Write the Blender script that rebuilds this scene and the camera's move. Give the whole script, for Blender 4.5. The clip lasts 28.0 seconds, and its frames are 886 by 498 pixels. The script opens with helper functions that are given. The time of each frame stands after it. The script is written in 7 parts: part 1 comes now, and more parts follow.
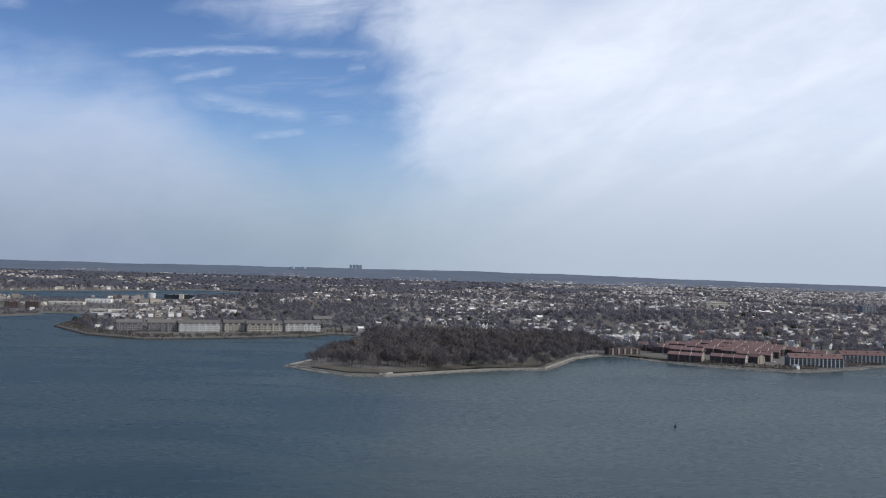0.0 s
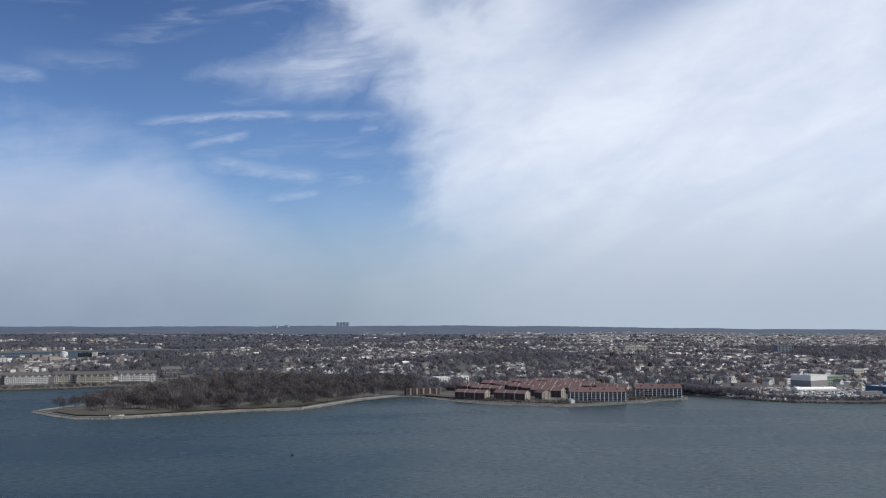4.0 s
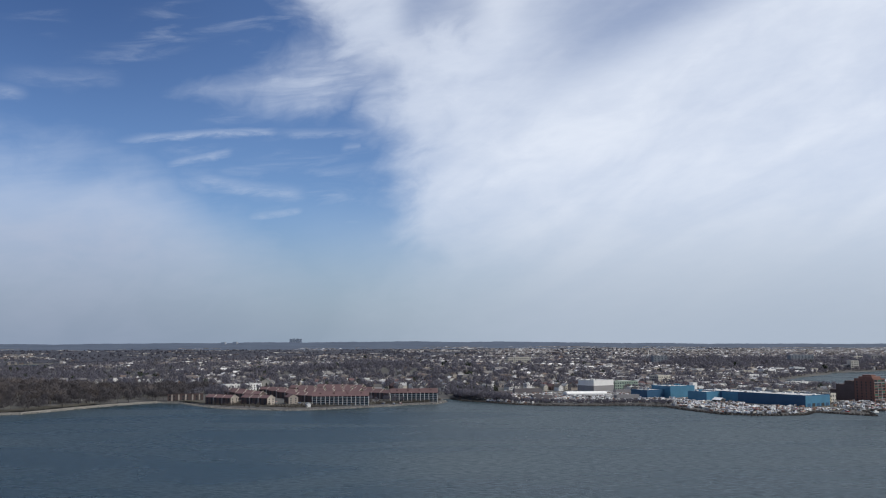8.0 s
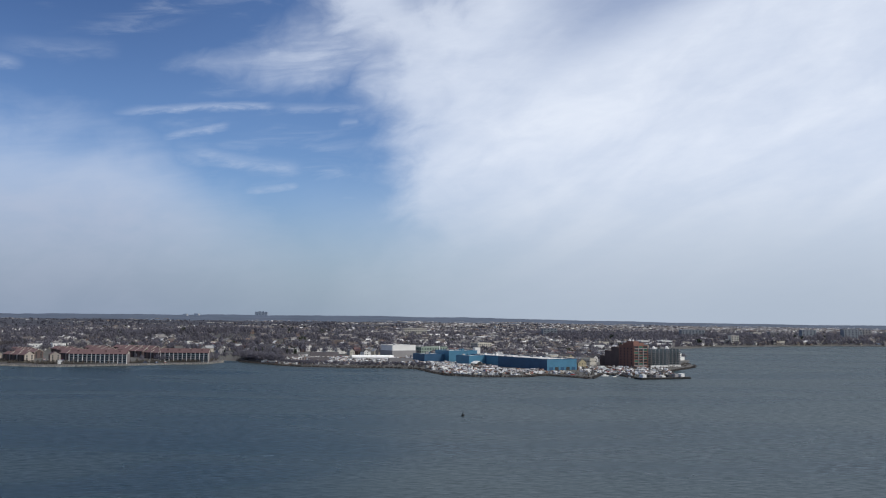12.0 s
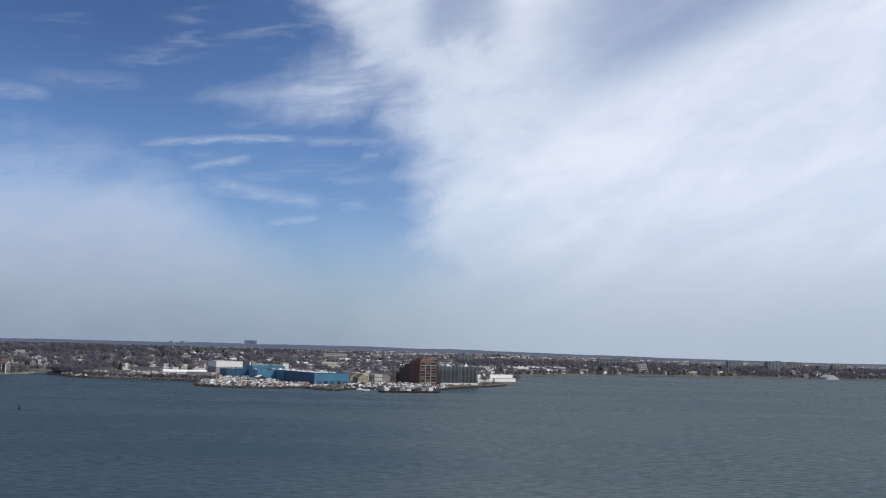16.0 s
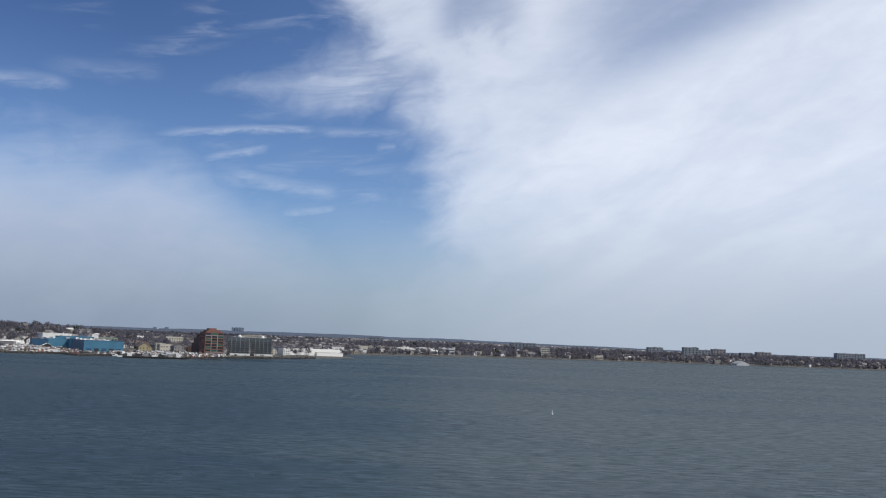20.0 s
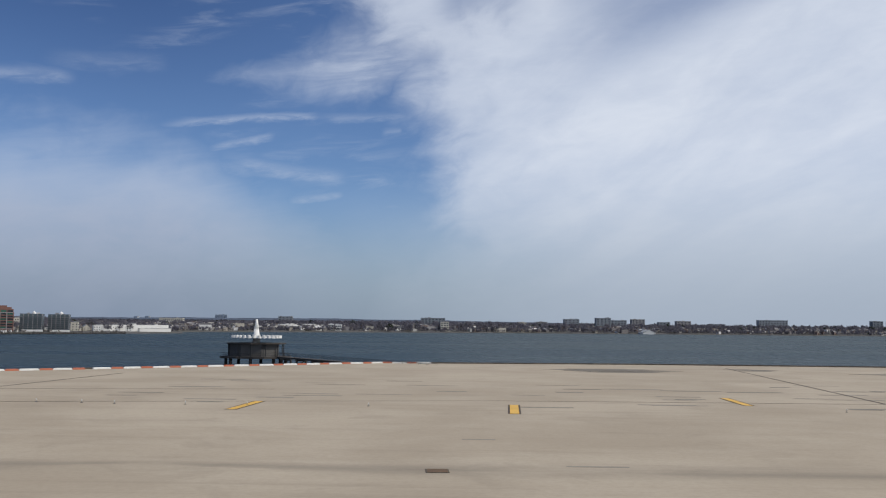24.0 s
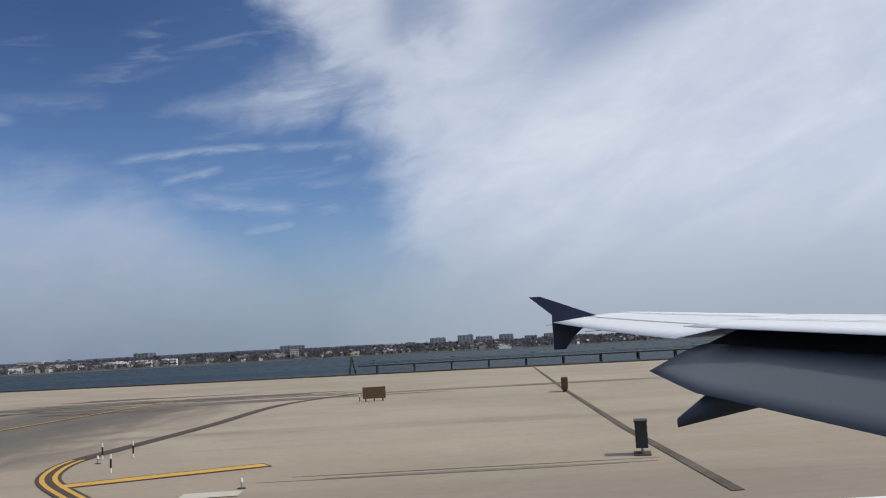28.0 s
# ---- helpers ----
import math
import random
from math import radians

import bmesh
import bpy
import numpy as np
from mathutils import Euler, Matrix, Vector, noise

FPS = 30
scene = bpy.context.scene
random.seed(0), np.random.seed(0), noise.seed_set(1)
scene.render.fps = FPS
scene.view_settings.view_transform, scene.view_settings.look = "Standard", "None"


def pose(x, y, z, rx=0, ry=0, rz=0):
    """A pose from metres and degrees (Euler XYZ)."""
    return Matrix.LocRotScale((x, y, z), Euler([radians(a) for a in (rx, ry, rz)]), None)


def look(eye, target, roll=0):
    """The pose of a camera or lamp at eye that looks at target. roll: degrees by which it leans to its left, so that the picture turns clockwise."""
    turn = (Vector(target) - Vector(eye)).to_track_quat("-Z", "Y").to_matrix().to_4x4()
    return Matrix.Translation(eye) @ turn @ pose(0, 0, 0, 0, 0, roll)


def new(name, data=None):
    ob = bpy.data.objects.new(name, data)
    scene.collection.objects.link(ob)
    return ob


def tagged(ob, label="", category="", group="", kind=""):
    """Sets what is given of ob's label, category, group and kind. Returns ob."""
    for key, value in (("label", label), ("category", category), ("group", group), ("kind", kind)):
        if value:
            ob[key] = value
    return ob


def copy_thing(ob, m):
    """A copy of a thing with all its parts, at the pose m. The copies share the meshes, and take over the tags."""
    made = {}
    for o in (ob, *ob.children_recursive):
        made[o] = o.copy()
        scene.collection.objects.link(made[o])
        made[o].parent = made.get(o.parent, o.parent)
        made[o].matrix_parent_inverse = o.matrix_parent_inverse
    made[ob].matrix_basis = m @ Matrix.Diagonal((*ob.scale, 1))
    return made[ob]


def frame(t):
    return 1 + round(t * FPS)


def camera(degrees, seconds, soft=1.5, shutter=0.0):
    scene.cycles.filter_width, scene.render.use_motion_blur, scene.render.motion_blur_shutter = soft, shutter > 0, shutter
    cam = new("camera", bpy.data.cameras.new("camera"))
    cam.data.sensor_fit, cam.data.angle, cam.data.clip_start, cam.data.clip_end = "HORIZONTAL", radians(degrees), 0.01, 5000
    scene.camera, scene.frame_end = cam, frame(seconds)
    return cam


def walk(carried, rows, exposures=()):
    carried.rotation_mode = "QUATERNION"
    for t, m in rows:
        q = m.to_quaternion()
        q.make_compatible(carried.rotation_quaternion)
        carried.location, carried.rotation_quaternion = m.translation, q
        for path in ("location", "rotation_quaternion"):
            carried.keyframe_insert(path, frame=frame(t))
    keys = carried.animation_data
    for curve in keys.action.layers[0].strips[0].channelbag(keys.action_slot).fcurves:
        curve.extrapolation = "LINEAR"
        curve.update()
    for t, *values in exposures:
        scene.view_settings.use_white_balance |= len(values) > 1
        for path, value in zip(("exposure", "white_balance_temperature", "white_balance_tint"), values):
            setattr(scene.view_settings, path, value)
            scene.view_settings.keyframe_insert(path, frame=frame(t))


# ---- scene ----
import functools

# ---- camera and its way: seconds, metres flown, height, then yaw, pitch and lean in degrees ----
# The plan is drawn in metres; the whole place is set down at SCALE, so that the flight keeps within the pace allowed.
SCALE = 0.555
cam = camera(51.37, 28.0, soft=1.1)
PATH = [
    (0.0, -0.00, 108.45, -0.47, 1.19, 1.58),
    (0.5, 35.82, 106.40, -0.43, 2.16, 0.76),
    (1.0, 71.66, 104.35, -0.30, 3.01, 0.06),
    (1.5, 107.52, 102.30, -0.11, 3.14, 0.16),
    (2.0, 143.37, 100.25, 0.14, 3.10, 0.16),
    (2.5, 179.20, 98.19, 0.41, 3.18, 0.26),
    (3.0, 214.99, 96.12, 0.58, 3.55, 0.22),
    (3.5, 250.73, 94.02, 0.62, 4.19, 0.11),
    (5.5, 393.20, 85.56, 0.17, 5.48, -0.38),
    (6.0, 428.72, 83.46, -0.03, 5.63, -0.44),
    (6.5, 464.18, 81.40, -0.24, 5.70, -0.39),
    (7.0, 499.57, 79.38, -0.32, 5.63, -0.37),
    (7.5, 534.86, 77.36, -0.39, 5.67, -0.32),
    (8.0, 570.04, 75.33, -0.51, 5.80, -0.24),
    (8.5, 605.09, 73.26, -0.65, 5.82, -0.31),
    (9.0, 640.01, 71.14, -0.81, 6.05, 0.05),
    (9.5, 674.84, 68.95, -0.97, 6.26, 0.27),
    (10.0, 709.59, 66.71, -1.13, 6.15, 0.54),
    (10.5, 744.29, 64.44, -1.15, 5.71, 0.53),
    (11.0, 778.97, 62.15, -1.11, 5.07, 0.53),
    (11.5, 813.64, 59.87, -0.97, 4.52, 0.46),
    (12.0, 848.34, 57.62, -0.78, 4.40, 0.64),
    (12.5, 883.05, 55.37, -0.57, 4.72, 0.67),
    (14.5, 1021.70, 46.44, 0.57, 6.31, 1.20),
    (15.0, 1056.33, 44.30, 0.60, 6.92, 1.39),
    (15.5, 1090.94, 42.21, 0.57, 6.95, 1.58),
    (16.0, 1125.53, 40.17, 0.46, 6.48, 1.55),
    (16.5, 1160.11, 38.17, 0.51, 6.10, 1.87),
    (17.0, 1194.68, 36.19, 0.45, 6.18, 2.10),
    (17.5, 1229.23, 34.24, 0.43, 6.46, 1.86),
    (18.0, 1263.76, 32.29, 0.51, 6.21, 1.79),
    (18.5, 1298.28, 30.38, 0.65, 5.64, 1.70),
    (19.0, 1332.80, 28.52, 0.93, 5.29, 1.69),
    (19.5, 1367.30, 26.68, 1.12, 5.59, 2.01),
    (20.0, 1401.81, 24.85, 1.42, 5.94, 2.15),
    (20.5, 1436.30, 23.03, 1.67, 6.08, 2.19),
    (22.5, 1574.19, 16.42, 2.01, 6.57, 2.87),
    (23.0, 1608.65, 14.99, 1.92, 6.00, 2.64),
    (23.5, 1643.10, 13.58, 2.01, 5.32, 0.96),
    (24.0, 1677.56, 12.41, 1.95, 4.88, 0.56),
    (24.5, 1712.00, 11.78, 1.62, 5.14, 0.51),
    (25.0, 1746.44, 11.30, 1.29, 5.98, 0.70),
    (25.5, 1780.87, 10.62, 0.74, 6.48, 0.93),
    (26.0, 1815.30, 9.87, 0.09, 6.15, 0.97),
    (26.5, 1849.73, 8.99, -0.61, 4.74, 1.24),
    (27.0, 1884.15, 8.28, -1.02, 4.49, 1.70),
    (27.5, 1918.58, 8.14, -0.93, 5.33, -1.09),
    (28.0, 1953.01, 8.19, -0.81, 6.18, -3.03),
]


# exposure in stops along the way
EXPOSURES = [(0.0, 0.11), (3.0, 0.06), (8.0, -0.05), (15.0, 0.0), (20.0, -0.02), (23.0, -0.16), (26.5, -0.27), (28.0, -0.25)]


def gaze(x, z, yaw, pitch, lean):
    eye = Vector((x, 0.0, z)) * SCALE
    ahead = Vector((-math.sin(radians(yaw)) * math.cos(radians(pitch)), math.cos(radians(yaw)) * math.cos(radians(pitch)), math.sin(radians(pitch))))
    return look(eye, eye + 10 * ahead, lean)


walk(cam, [(t, gaze(x, z, yaw, pitch, lean)) for t, x, z, yaw, pitch, lean in PATH], EXPOSURES)

# ---- sky and sun ----
SUN_FROM = Vector((0.90, -0.22, 1.02)).normalized()
DECK = 3.7


class Nodes:
    """Short hand for node trees."""

    def __init__(self, tree, fresh=True):
        self.tree = tree
        if fresh:
            tree.nodes.clear()

    def add(self, kind):
        return self.tree.nodes.new(kind)

    def put(self, socket, value):
        if isinstance(value, bpy.types.NodeSocket):
            self.tree.links.new(value, socket)
        else:
            socket.default_value = value

    def math(self, op, a, b=0.0, c=0.0):
        node = self.add("ShaderNodeMath")
        node.operation = op
        for socket, value in zip(node.inputs, (a, b, c)):
            self.put(socket, value)
        return node.outputs[0]

    def smooth(self, low, high, x):
        node = self.add("ShaderNodeMapRange")
        node.interpolation_type = "SMOOTHSTEP"
        self.put(node.inputs["Value"], x)
        node.inputs["From Min"].default_value, node.inputs["From Max"].default_value = low, high
        return node.outputs[0]

    def mix(self, amount, a, b, how="MIX"):
        node = self.add("ShaderNodeMix")
        node.data_type, node.blend_type = "RGBA", how
        self.put(node.inputs[0], amount)
        for socket, value in ((node.inputs[6], a), (node.inputs[7], b)):
            self.put(socket, (*value, 1.0) if isinstance(value, tuple) and len(value) == 3 else value)
        return node.outputs[2]

    def noise(self, vector, scale, detail=4.0, rough=0.5, distort=0.0):
        node = self.add("ShaderNodeTexNoise")
        self.put(node.inputs["Vector"], vector)
        for key, value in (("Scale", scale), ("Detail", detail), ("Roughness", rough), ("Distortion", distort)):
            node.inputs[key].default_value = value
        return node.outputs["Fac"]

    def plan(self):
        """The place on the plan, in metres."""
        node = self.add("ShaderNodeVectorMath")
        node.operation = "SCALE"
        self.put(node.inputs[0], self.add("ShaderNodeNewGeometry").outputs["Position"])
        node.inputs["Scale"].default_value = 1.0 / SCALE
        return node.outputs[0]

    def vector(self, x, y, z):
        node = self.add("ShaderNodeCombineXYZ")
        for socket, value in zip(node.inputs, (x, y, z)):
            self.put(socket, value)
        return node.outputs[0]


def make_sky():
    world = bpy.data.worlds.new("sky")
    world.use_nodes = True
    scene.world = world
    n = Nodes(world.node_tree)
    sky = n.add("ShaderNodeTexSky")
    sky.sky_type, sky.sun_disc, sky.sun_elevation, sky.sun_rotation = "NISHITA", False, radians(47), radians(104)
    sky.air_density, sky.dust_density, sky.ozone_density = 1.0, 0.6, 2.2
    way = n.add("ShaderNodeTexCoord").outputs["Generated"]
    xyz = n.add("ShaderNodeSeparateXYZ")
    n.put(xyz.inputs[0], way)
    x, y, z = xyz.outputs
    az = n.math("MULTIPLY_ADD", n.math("ARCTAN2", x, y), 57.2958, 1.9)
    el = n.math("MULTIPLY", n.math("ARCSINE", z), 57.2958)

    def drawn(along, across, angle, seed):
        """Cloud stuff drawn out along a direction: degrees per cell along and across it."""
        c, s_ = math.cos(radians(angle)), math.sin(radians(angle))
        u = n.math("MULTIPLY_ADD", az, c / along, n.math("MULTIPLY", el, s_ / along))
        v = n.math("MULTIPLY_ADD", az, -s_ / across, n.math("MULTIPLY", el, c / across))
        return n.vector(u, v, seed)

    off = lambda value, gain: n.math("MULTIPLY", n.math("SUBTRACT", value, 0.5), gain)  # noqa: E731
    times = lambda *values: functools.reduce(lambda p, q: n.math("MULTIPLY", p, q), values)  # noqa: E731
    broad = n.noise(drawn(9.0, 6.0, 20, 1.3), 1.0, 3.0, 0.5, 0.3)
    puff = n.noise(drawn(3.6, 2.2, 12, 4.1), 1.0, 6.0, 0.55, 0.5)
    fibre = n.noise(drawn(5.5, 1.0, 8, 2.7), 1.0, 6.0, 0.58, 0.5)
    sweep = n.noise(drawn(15.0, 4.2, 27, 7.9), 1.0, 5.0, 0.50, 0.6)
    fine = n.noise(drawn(1.6, 0.45, 5, 9.2), 1.0, 5.0, 0.6, 0.4)
    # the great veil, whose rim leans over as it climbs
    cube = times(el, el, el)
    rim = n.math("MULTIPLY_ADD", cube, -0.00056, n.math("MULTIPLY_ADD", el, -0.10, 1.3))
    side = n.math("ADD", n.math("SUBTRACT", az, rim), n.math("ADD", off(broad, 6.0), n.math("ADD", off(puff, 6.0), off(fibre, 0.8))))
    veil = n.math("MULTIPLY_ADD", n.smooth(-2.2, 3.0, side), 0.68, n.math("MULTIPLY", n.smooth(-2.5, 11.0, side), 0.24))
    veil = times(veil, n.math("MULTIPLY_ADD", n.smooth(0.25, 0.75, sweep), 0.10, 0.92), n.math("MULTIPLY_ADD", n.smooth(0.30, 0.66, puff), 0.08, 0.93))
    spread = n.math("MULTIPLY", n.smooth(-14.0, 12.0, side), 0.9)
    veil = n.math("ADD", veil, n.math("MULTIPLY", n.smooth(10.0, 2.5, el), n.math("SUBTRACT", spread, veil)))
    # blue gaps high in the veil: a long wedge, and small dark rents by the rim
    wedge = n.math("ADD", n.math("SUBTRACT", el, n.math("MULTIPLY_ADD", n.math("SUBTRACT", az, 16.6), 0.40, 17.6)), n.math("ADD", off(sweep, 3.2), off(puff, 1.6)))
    gap = times(n.smooth(-0.9, 2.6, wedge), n.smooth(3.0, 15.0, az), n.smooth(27.0, 21.0, el))
    rent = times(n.smooth(17.6, 20.6, n.math("ADD", el, off(puff, 6.0))), n.smooth(-1.5, 1.0, az), n.smooth(6.5, 3.5, az), n.smooth(25.0, 22.0, el))
    veil = times(veil, n.math("MULTIPLY_ADD", gap, -0.58, 1.0), n.math("MULTIPLY_ADD", rent, -0.48, 1.0))
    # the low bank on the other side
    top = n.math("MULTIPLY_ADD", n.smooth(-4.0, -19.0, az), 5.0, 4.6)
    bank = n.smooth(2.6, -3.0, n.math("ADD", n.math("SUBTRACT", el, top), n.math("ADD", off(puff, 3.6), n.math("ADD", off(broad, 4.0), off(fibre, 1.6)))))
    bank = times(bank, n.math("MULTIPLY_ADD", n.smooth(0.0, 6.5, el), 0.60, 0.40), n.math("MULTIPLY_ADD", n.smooth(3.0, -20.0, az), 0.40, 0.26), n.math("MULTIPLY_ADD", n.smooth(0.30, 0.70, puff), 0.26, 0.82))
    # thin ice cloud over the blue
    thin = times(n.smooth(0.46, 0.82, fibre), n.smooth(4.0, 9.0, el), n.smooth(0.42, 0.62, broad), 0.26)
    # a feathery cloud before the rim of the veil
    near = n.math("ADD", n.math("MULTIPLY", n.math("ABSOLUTE", n.math("ADD", az, 5.6)), 0.40), n.math("ABSOLUTE", n.math("SUBTRACT", el, n.math("MULTIPLY_ADD", az, 0.16, 17.0))))
    feather = times(n.smooth(3.9, 0.2, n.math("ADD", near, n.math("ADD", off(puff, 4.5), off(fibre, 2.0)))), n.math("MULTIPLY_ADD", n.smooth(0.30, 0.70, fibre), 0.36, 0.26))
    thin = n.math("MAXIMUM", thin, feather)

    def line(az0, az1, el0, el1, width, amount, bow=0.0):
        """A streak between two places, bowed by some degrees at its middle."""
        share = n.math("DIVIDE", n.math("SUBTRACT", az, az0), az1 - az0)
        arch = times(share, n.math("SUBTRACT", 1.0, share), 4.0 * bow)
        mid = n.math("ADD", n.math("MULTIPLY_ADD", share, el1 - el0, el0), arch)
        away = n.math("ABSOLUTE", n.math("ADD", n.math("SUBTRACT", el, mid), n.math("ADD", off(fibre, 0.5), off(fine, 0.5))))
        fade = times(n.smooth(0.0, 0.35, share), n.smooth(1.0, 0.8, share))
        return times(n.smooth(width * 1.9, 0.0, away), fade, n.math("MULTIPLY_ADD", n.smooth(0.32, 0.68, fine), 0.45 * amount, 0.33 * amount))

    total = n.math("MAXIMUM", n.math("MAXIMUM", veil, bank), thin)
    for streak in ((-18.2, -7.2, 11.7, 12.8, 0.20, 0.46, 0.25), (-9.0, -1.5, 12.7, 13.1, 0.22, 0.24), (-15.0, -10.4, 10.5, 11.7, 0.22, 0.40), (-14.6, -5.6, 10.5, 9.1, 0.40, 0.34, -0.35),
                   (-10.2, -6.0, 7.6, 8.1, 0.26, 0.34), (-29.0, -22.0, 13.8, 14.2, 0.35, 0.30), (-24.5, -16.8, 15.0, 15.5, 0.40, 0.13), (-4.1, -2.6, 11.9, 12.2, 0.22, 0.26),
                   (-12.4, -3.0, 14.2, 14.9, 0.45, 0.20), (-11.0, -7.0, 6.9, 6.5, 0.4, 0.14), (-18.0, -11.0, 8.8, 9.9, 0.5, 0.20)):
        total = n.math("MAXIMUM", total, line(*streak))
    total = n.math("ADD", total, times(off(fine, 0.10), n.smooth(0.05, 0.5, total)))
    haze = n.math("MULTIPLY", n.smooth(8.5, -1.0, el), 0.86)
    cloud = n.mix(n.smooth(0.32, 0.70, sweep), (7.3, 8.0, 9.3), (8.1, 8.7, 9.8))
    cloud = n.mix(n.math("MULTIPLY", n.smooth(11.0, 0.0, el), 0.9), cloud, (4.1, 4.85, 5.95))
    tint = n.mix(1.0, sky.outputs[0], (0.68, 0.82, 1.08), "MULTIPLY")
    deep = n.math("MULTIPLY", n.smooth(7.0, 22.0, el), n.math("MULTIPLY_ADD", n.smooth(-6.0, -20.0, az), 0.36, 0.32))
    tint = n.mix(deep, tint, n.mix(1.0, tint, (0.40, 0.47, 0.58), "MULTIPLY"))
    low = n.mix(haze, tint, (3.0, 3.85, 4.95))
    cloud = n.mix(n.math("MULTIPLY", n.smooth(-2.0, -20.0, az), n.smooth(13.0, 4.0, el)), cloud, (4.7, 5.15, 6.5))
    low = n.mix(n.math("MULTIPLY", n.smooth(4.0, -20.0, az), haze), low, (2.0, 2.68, 3.78))
    colour = n.mix(n.math("MINIMUM", n.math("MAXIMUM", total, 0.0), 0.96), low, cloud)
    back = n.add("ShaderNodeBackground")
    n.put(back.inputs[0], colour)
    back.inputs[1].default_value = 0.1
    n.put(n.add("ShaderNodeOutputWorld").inputs[0], back.outputs[0])


make_sky()
sun = new("sun", bpy.data.lights.new("sun", "SUN"))
sun.data.energy, sun.data.angle, sun.data.color = 3.0, radians(0.9), (1.0, 0.95, 0.87)
sun.matrix_world = look(SUN_FROM * 100, (0, 0, 0))

# ---- materials ----


def surface(name, colour, rough=0.8, metal=0.0, grain=1.0, stain=0.12, vary=0.0, bump=0.0, spec=0.3, island=0.0, where="Object"):
    """A weathered surface: broad stains, fine grain, fine relief, and a change of tone from piece to piece."""
    made = bpy.data.materials.new(name)
    made.use_nodes = True
    n = Nodes(made.node_tree)
    shader = n.add("ShaderNodeBsdfPrincipled")
    place = n.plan() if where == "World" else n.add("ShaderNodeTexCoord").outputs["Object"]
    broad = n.noise(place, 0.13 * grain, 4.0, 0.6)
    fine = n.noise(place, 1.9 * grain, 5.0, 0.65)
    tone = n.math("MULTIPLY_ADD", n.math("SUBTRACT", broad, 0.5), 2.6 * stain, n.math("MULTIPLY_ADD", n.math("SUBTRACT", fine, 0.5), 1.5 * stain, 1.0))
    if vary:
        tone = n.math("MULTIPLY", tone, n.math("MULTIPLY_ADD", n.add("ShaderNodeObjectInfo").outputs["Random"], 2 * vary, 1 - vary))
    if island:
        tone = n.math("MULTIPLY", tone, n.math("MULTIPLY_ADD", n.add("ShaderNodeNewGeometry").outputs["Random Per Island"], 2 * island, 1 - island))
    n.put(shader.inputs["Base Color"], n.mix(1.0, colour, n.vector(tone, tone, tone), "MULTIPLY"))
    n.put(shader.inputs["Roughness"], n.math("MULTIPLY_ADD", fine, 0.16, rough - 0.08))
    shader.inputs["Metallic"].default_value, shader.inputs["Specular IOR Level"].default_value = metal, spec
    if bump:
        node = n.add("ShaderNodeBump")
        node.inputs["Strength"].default_value, node.inputs["Distance"].default_value = bump, 0.05
        n.put(node.inputs["Height"], fine)
        n.put(shader.inputs["Normal"], node.outputs[0])
    n.put(n.add("ShaderNodeOutputMaterial").inputs[0], shader.outputs[0])
    return made


def palette(name, colours, rough=0.85, stain=0.1):
    """One material for many small pieces in one mesh: each piece takes one of the colours."""
    made = surface(name, (0.5, 0.5, 0.5), rough, stain=stain, where="World")
    n = Nodes(made.node_tree, False)
    ramp = n.add("ShaderNodeValToRGB")
    ramp.color_ramp.interpolation = "CONSTANT"
    for k, colour in enumerate(colours):
        stop = ramp.color_ramp.elements[k] if k < 2 else ramp.color_ramp.elements.new(0.5)
        stop.color = (*colour, 1)
    for k, stop in enumerate(ramp.color_ramp.elements):
        stop.position = k / len(colours)
    for stop, colour in zip(ramp.color_ramp.elements, colours):
        stop.color = (*colour, 1)
    n.put(ramp.inputs[0], n.add("ShaderNodeNewGeometry").outputs["Random Per Island"])
    product = next(node for node in made.node_tree.nodes if node.type == "MIX")
    n.put(product.inputs[6], ramp.outputs[0])
    return made


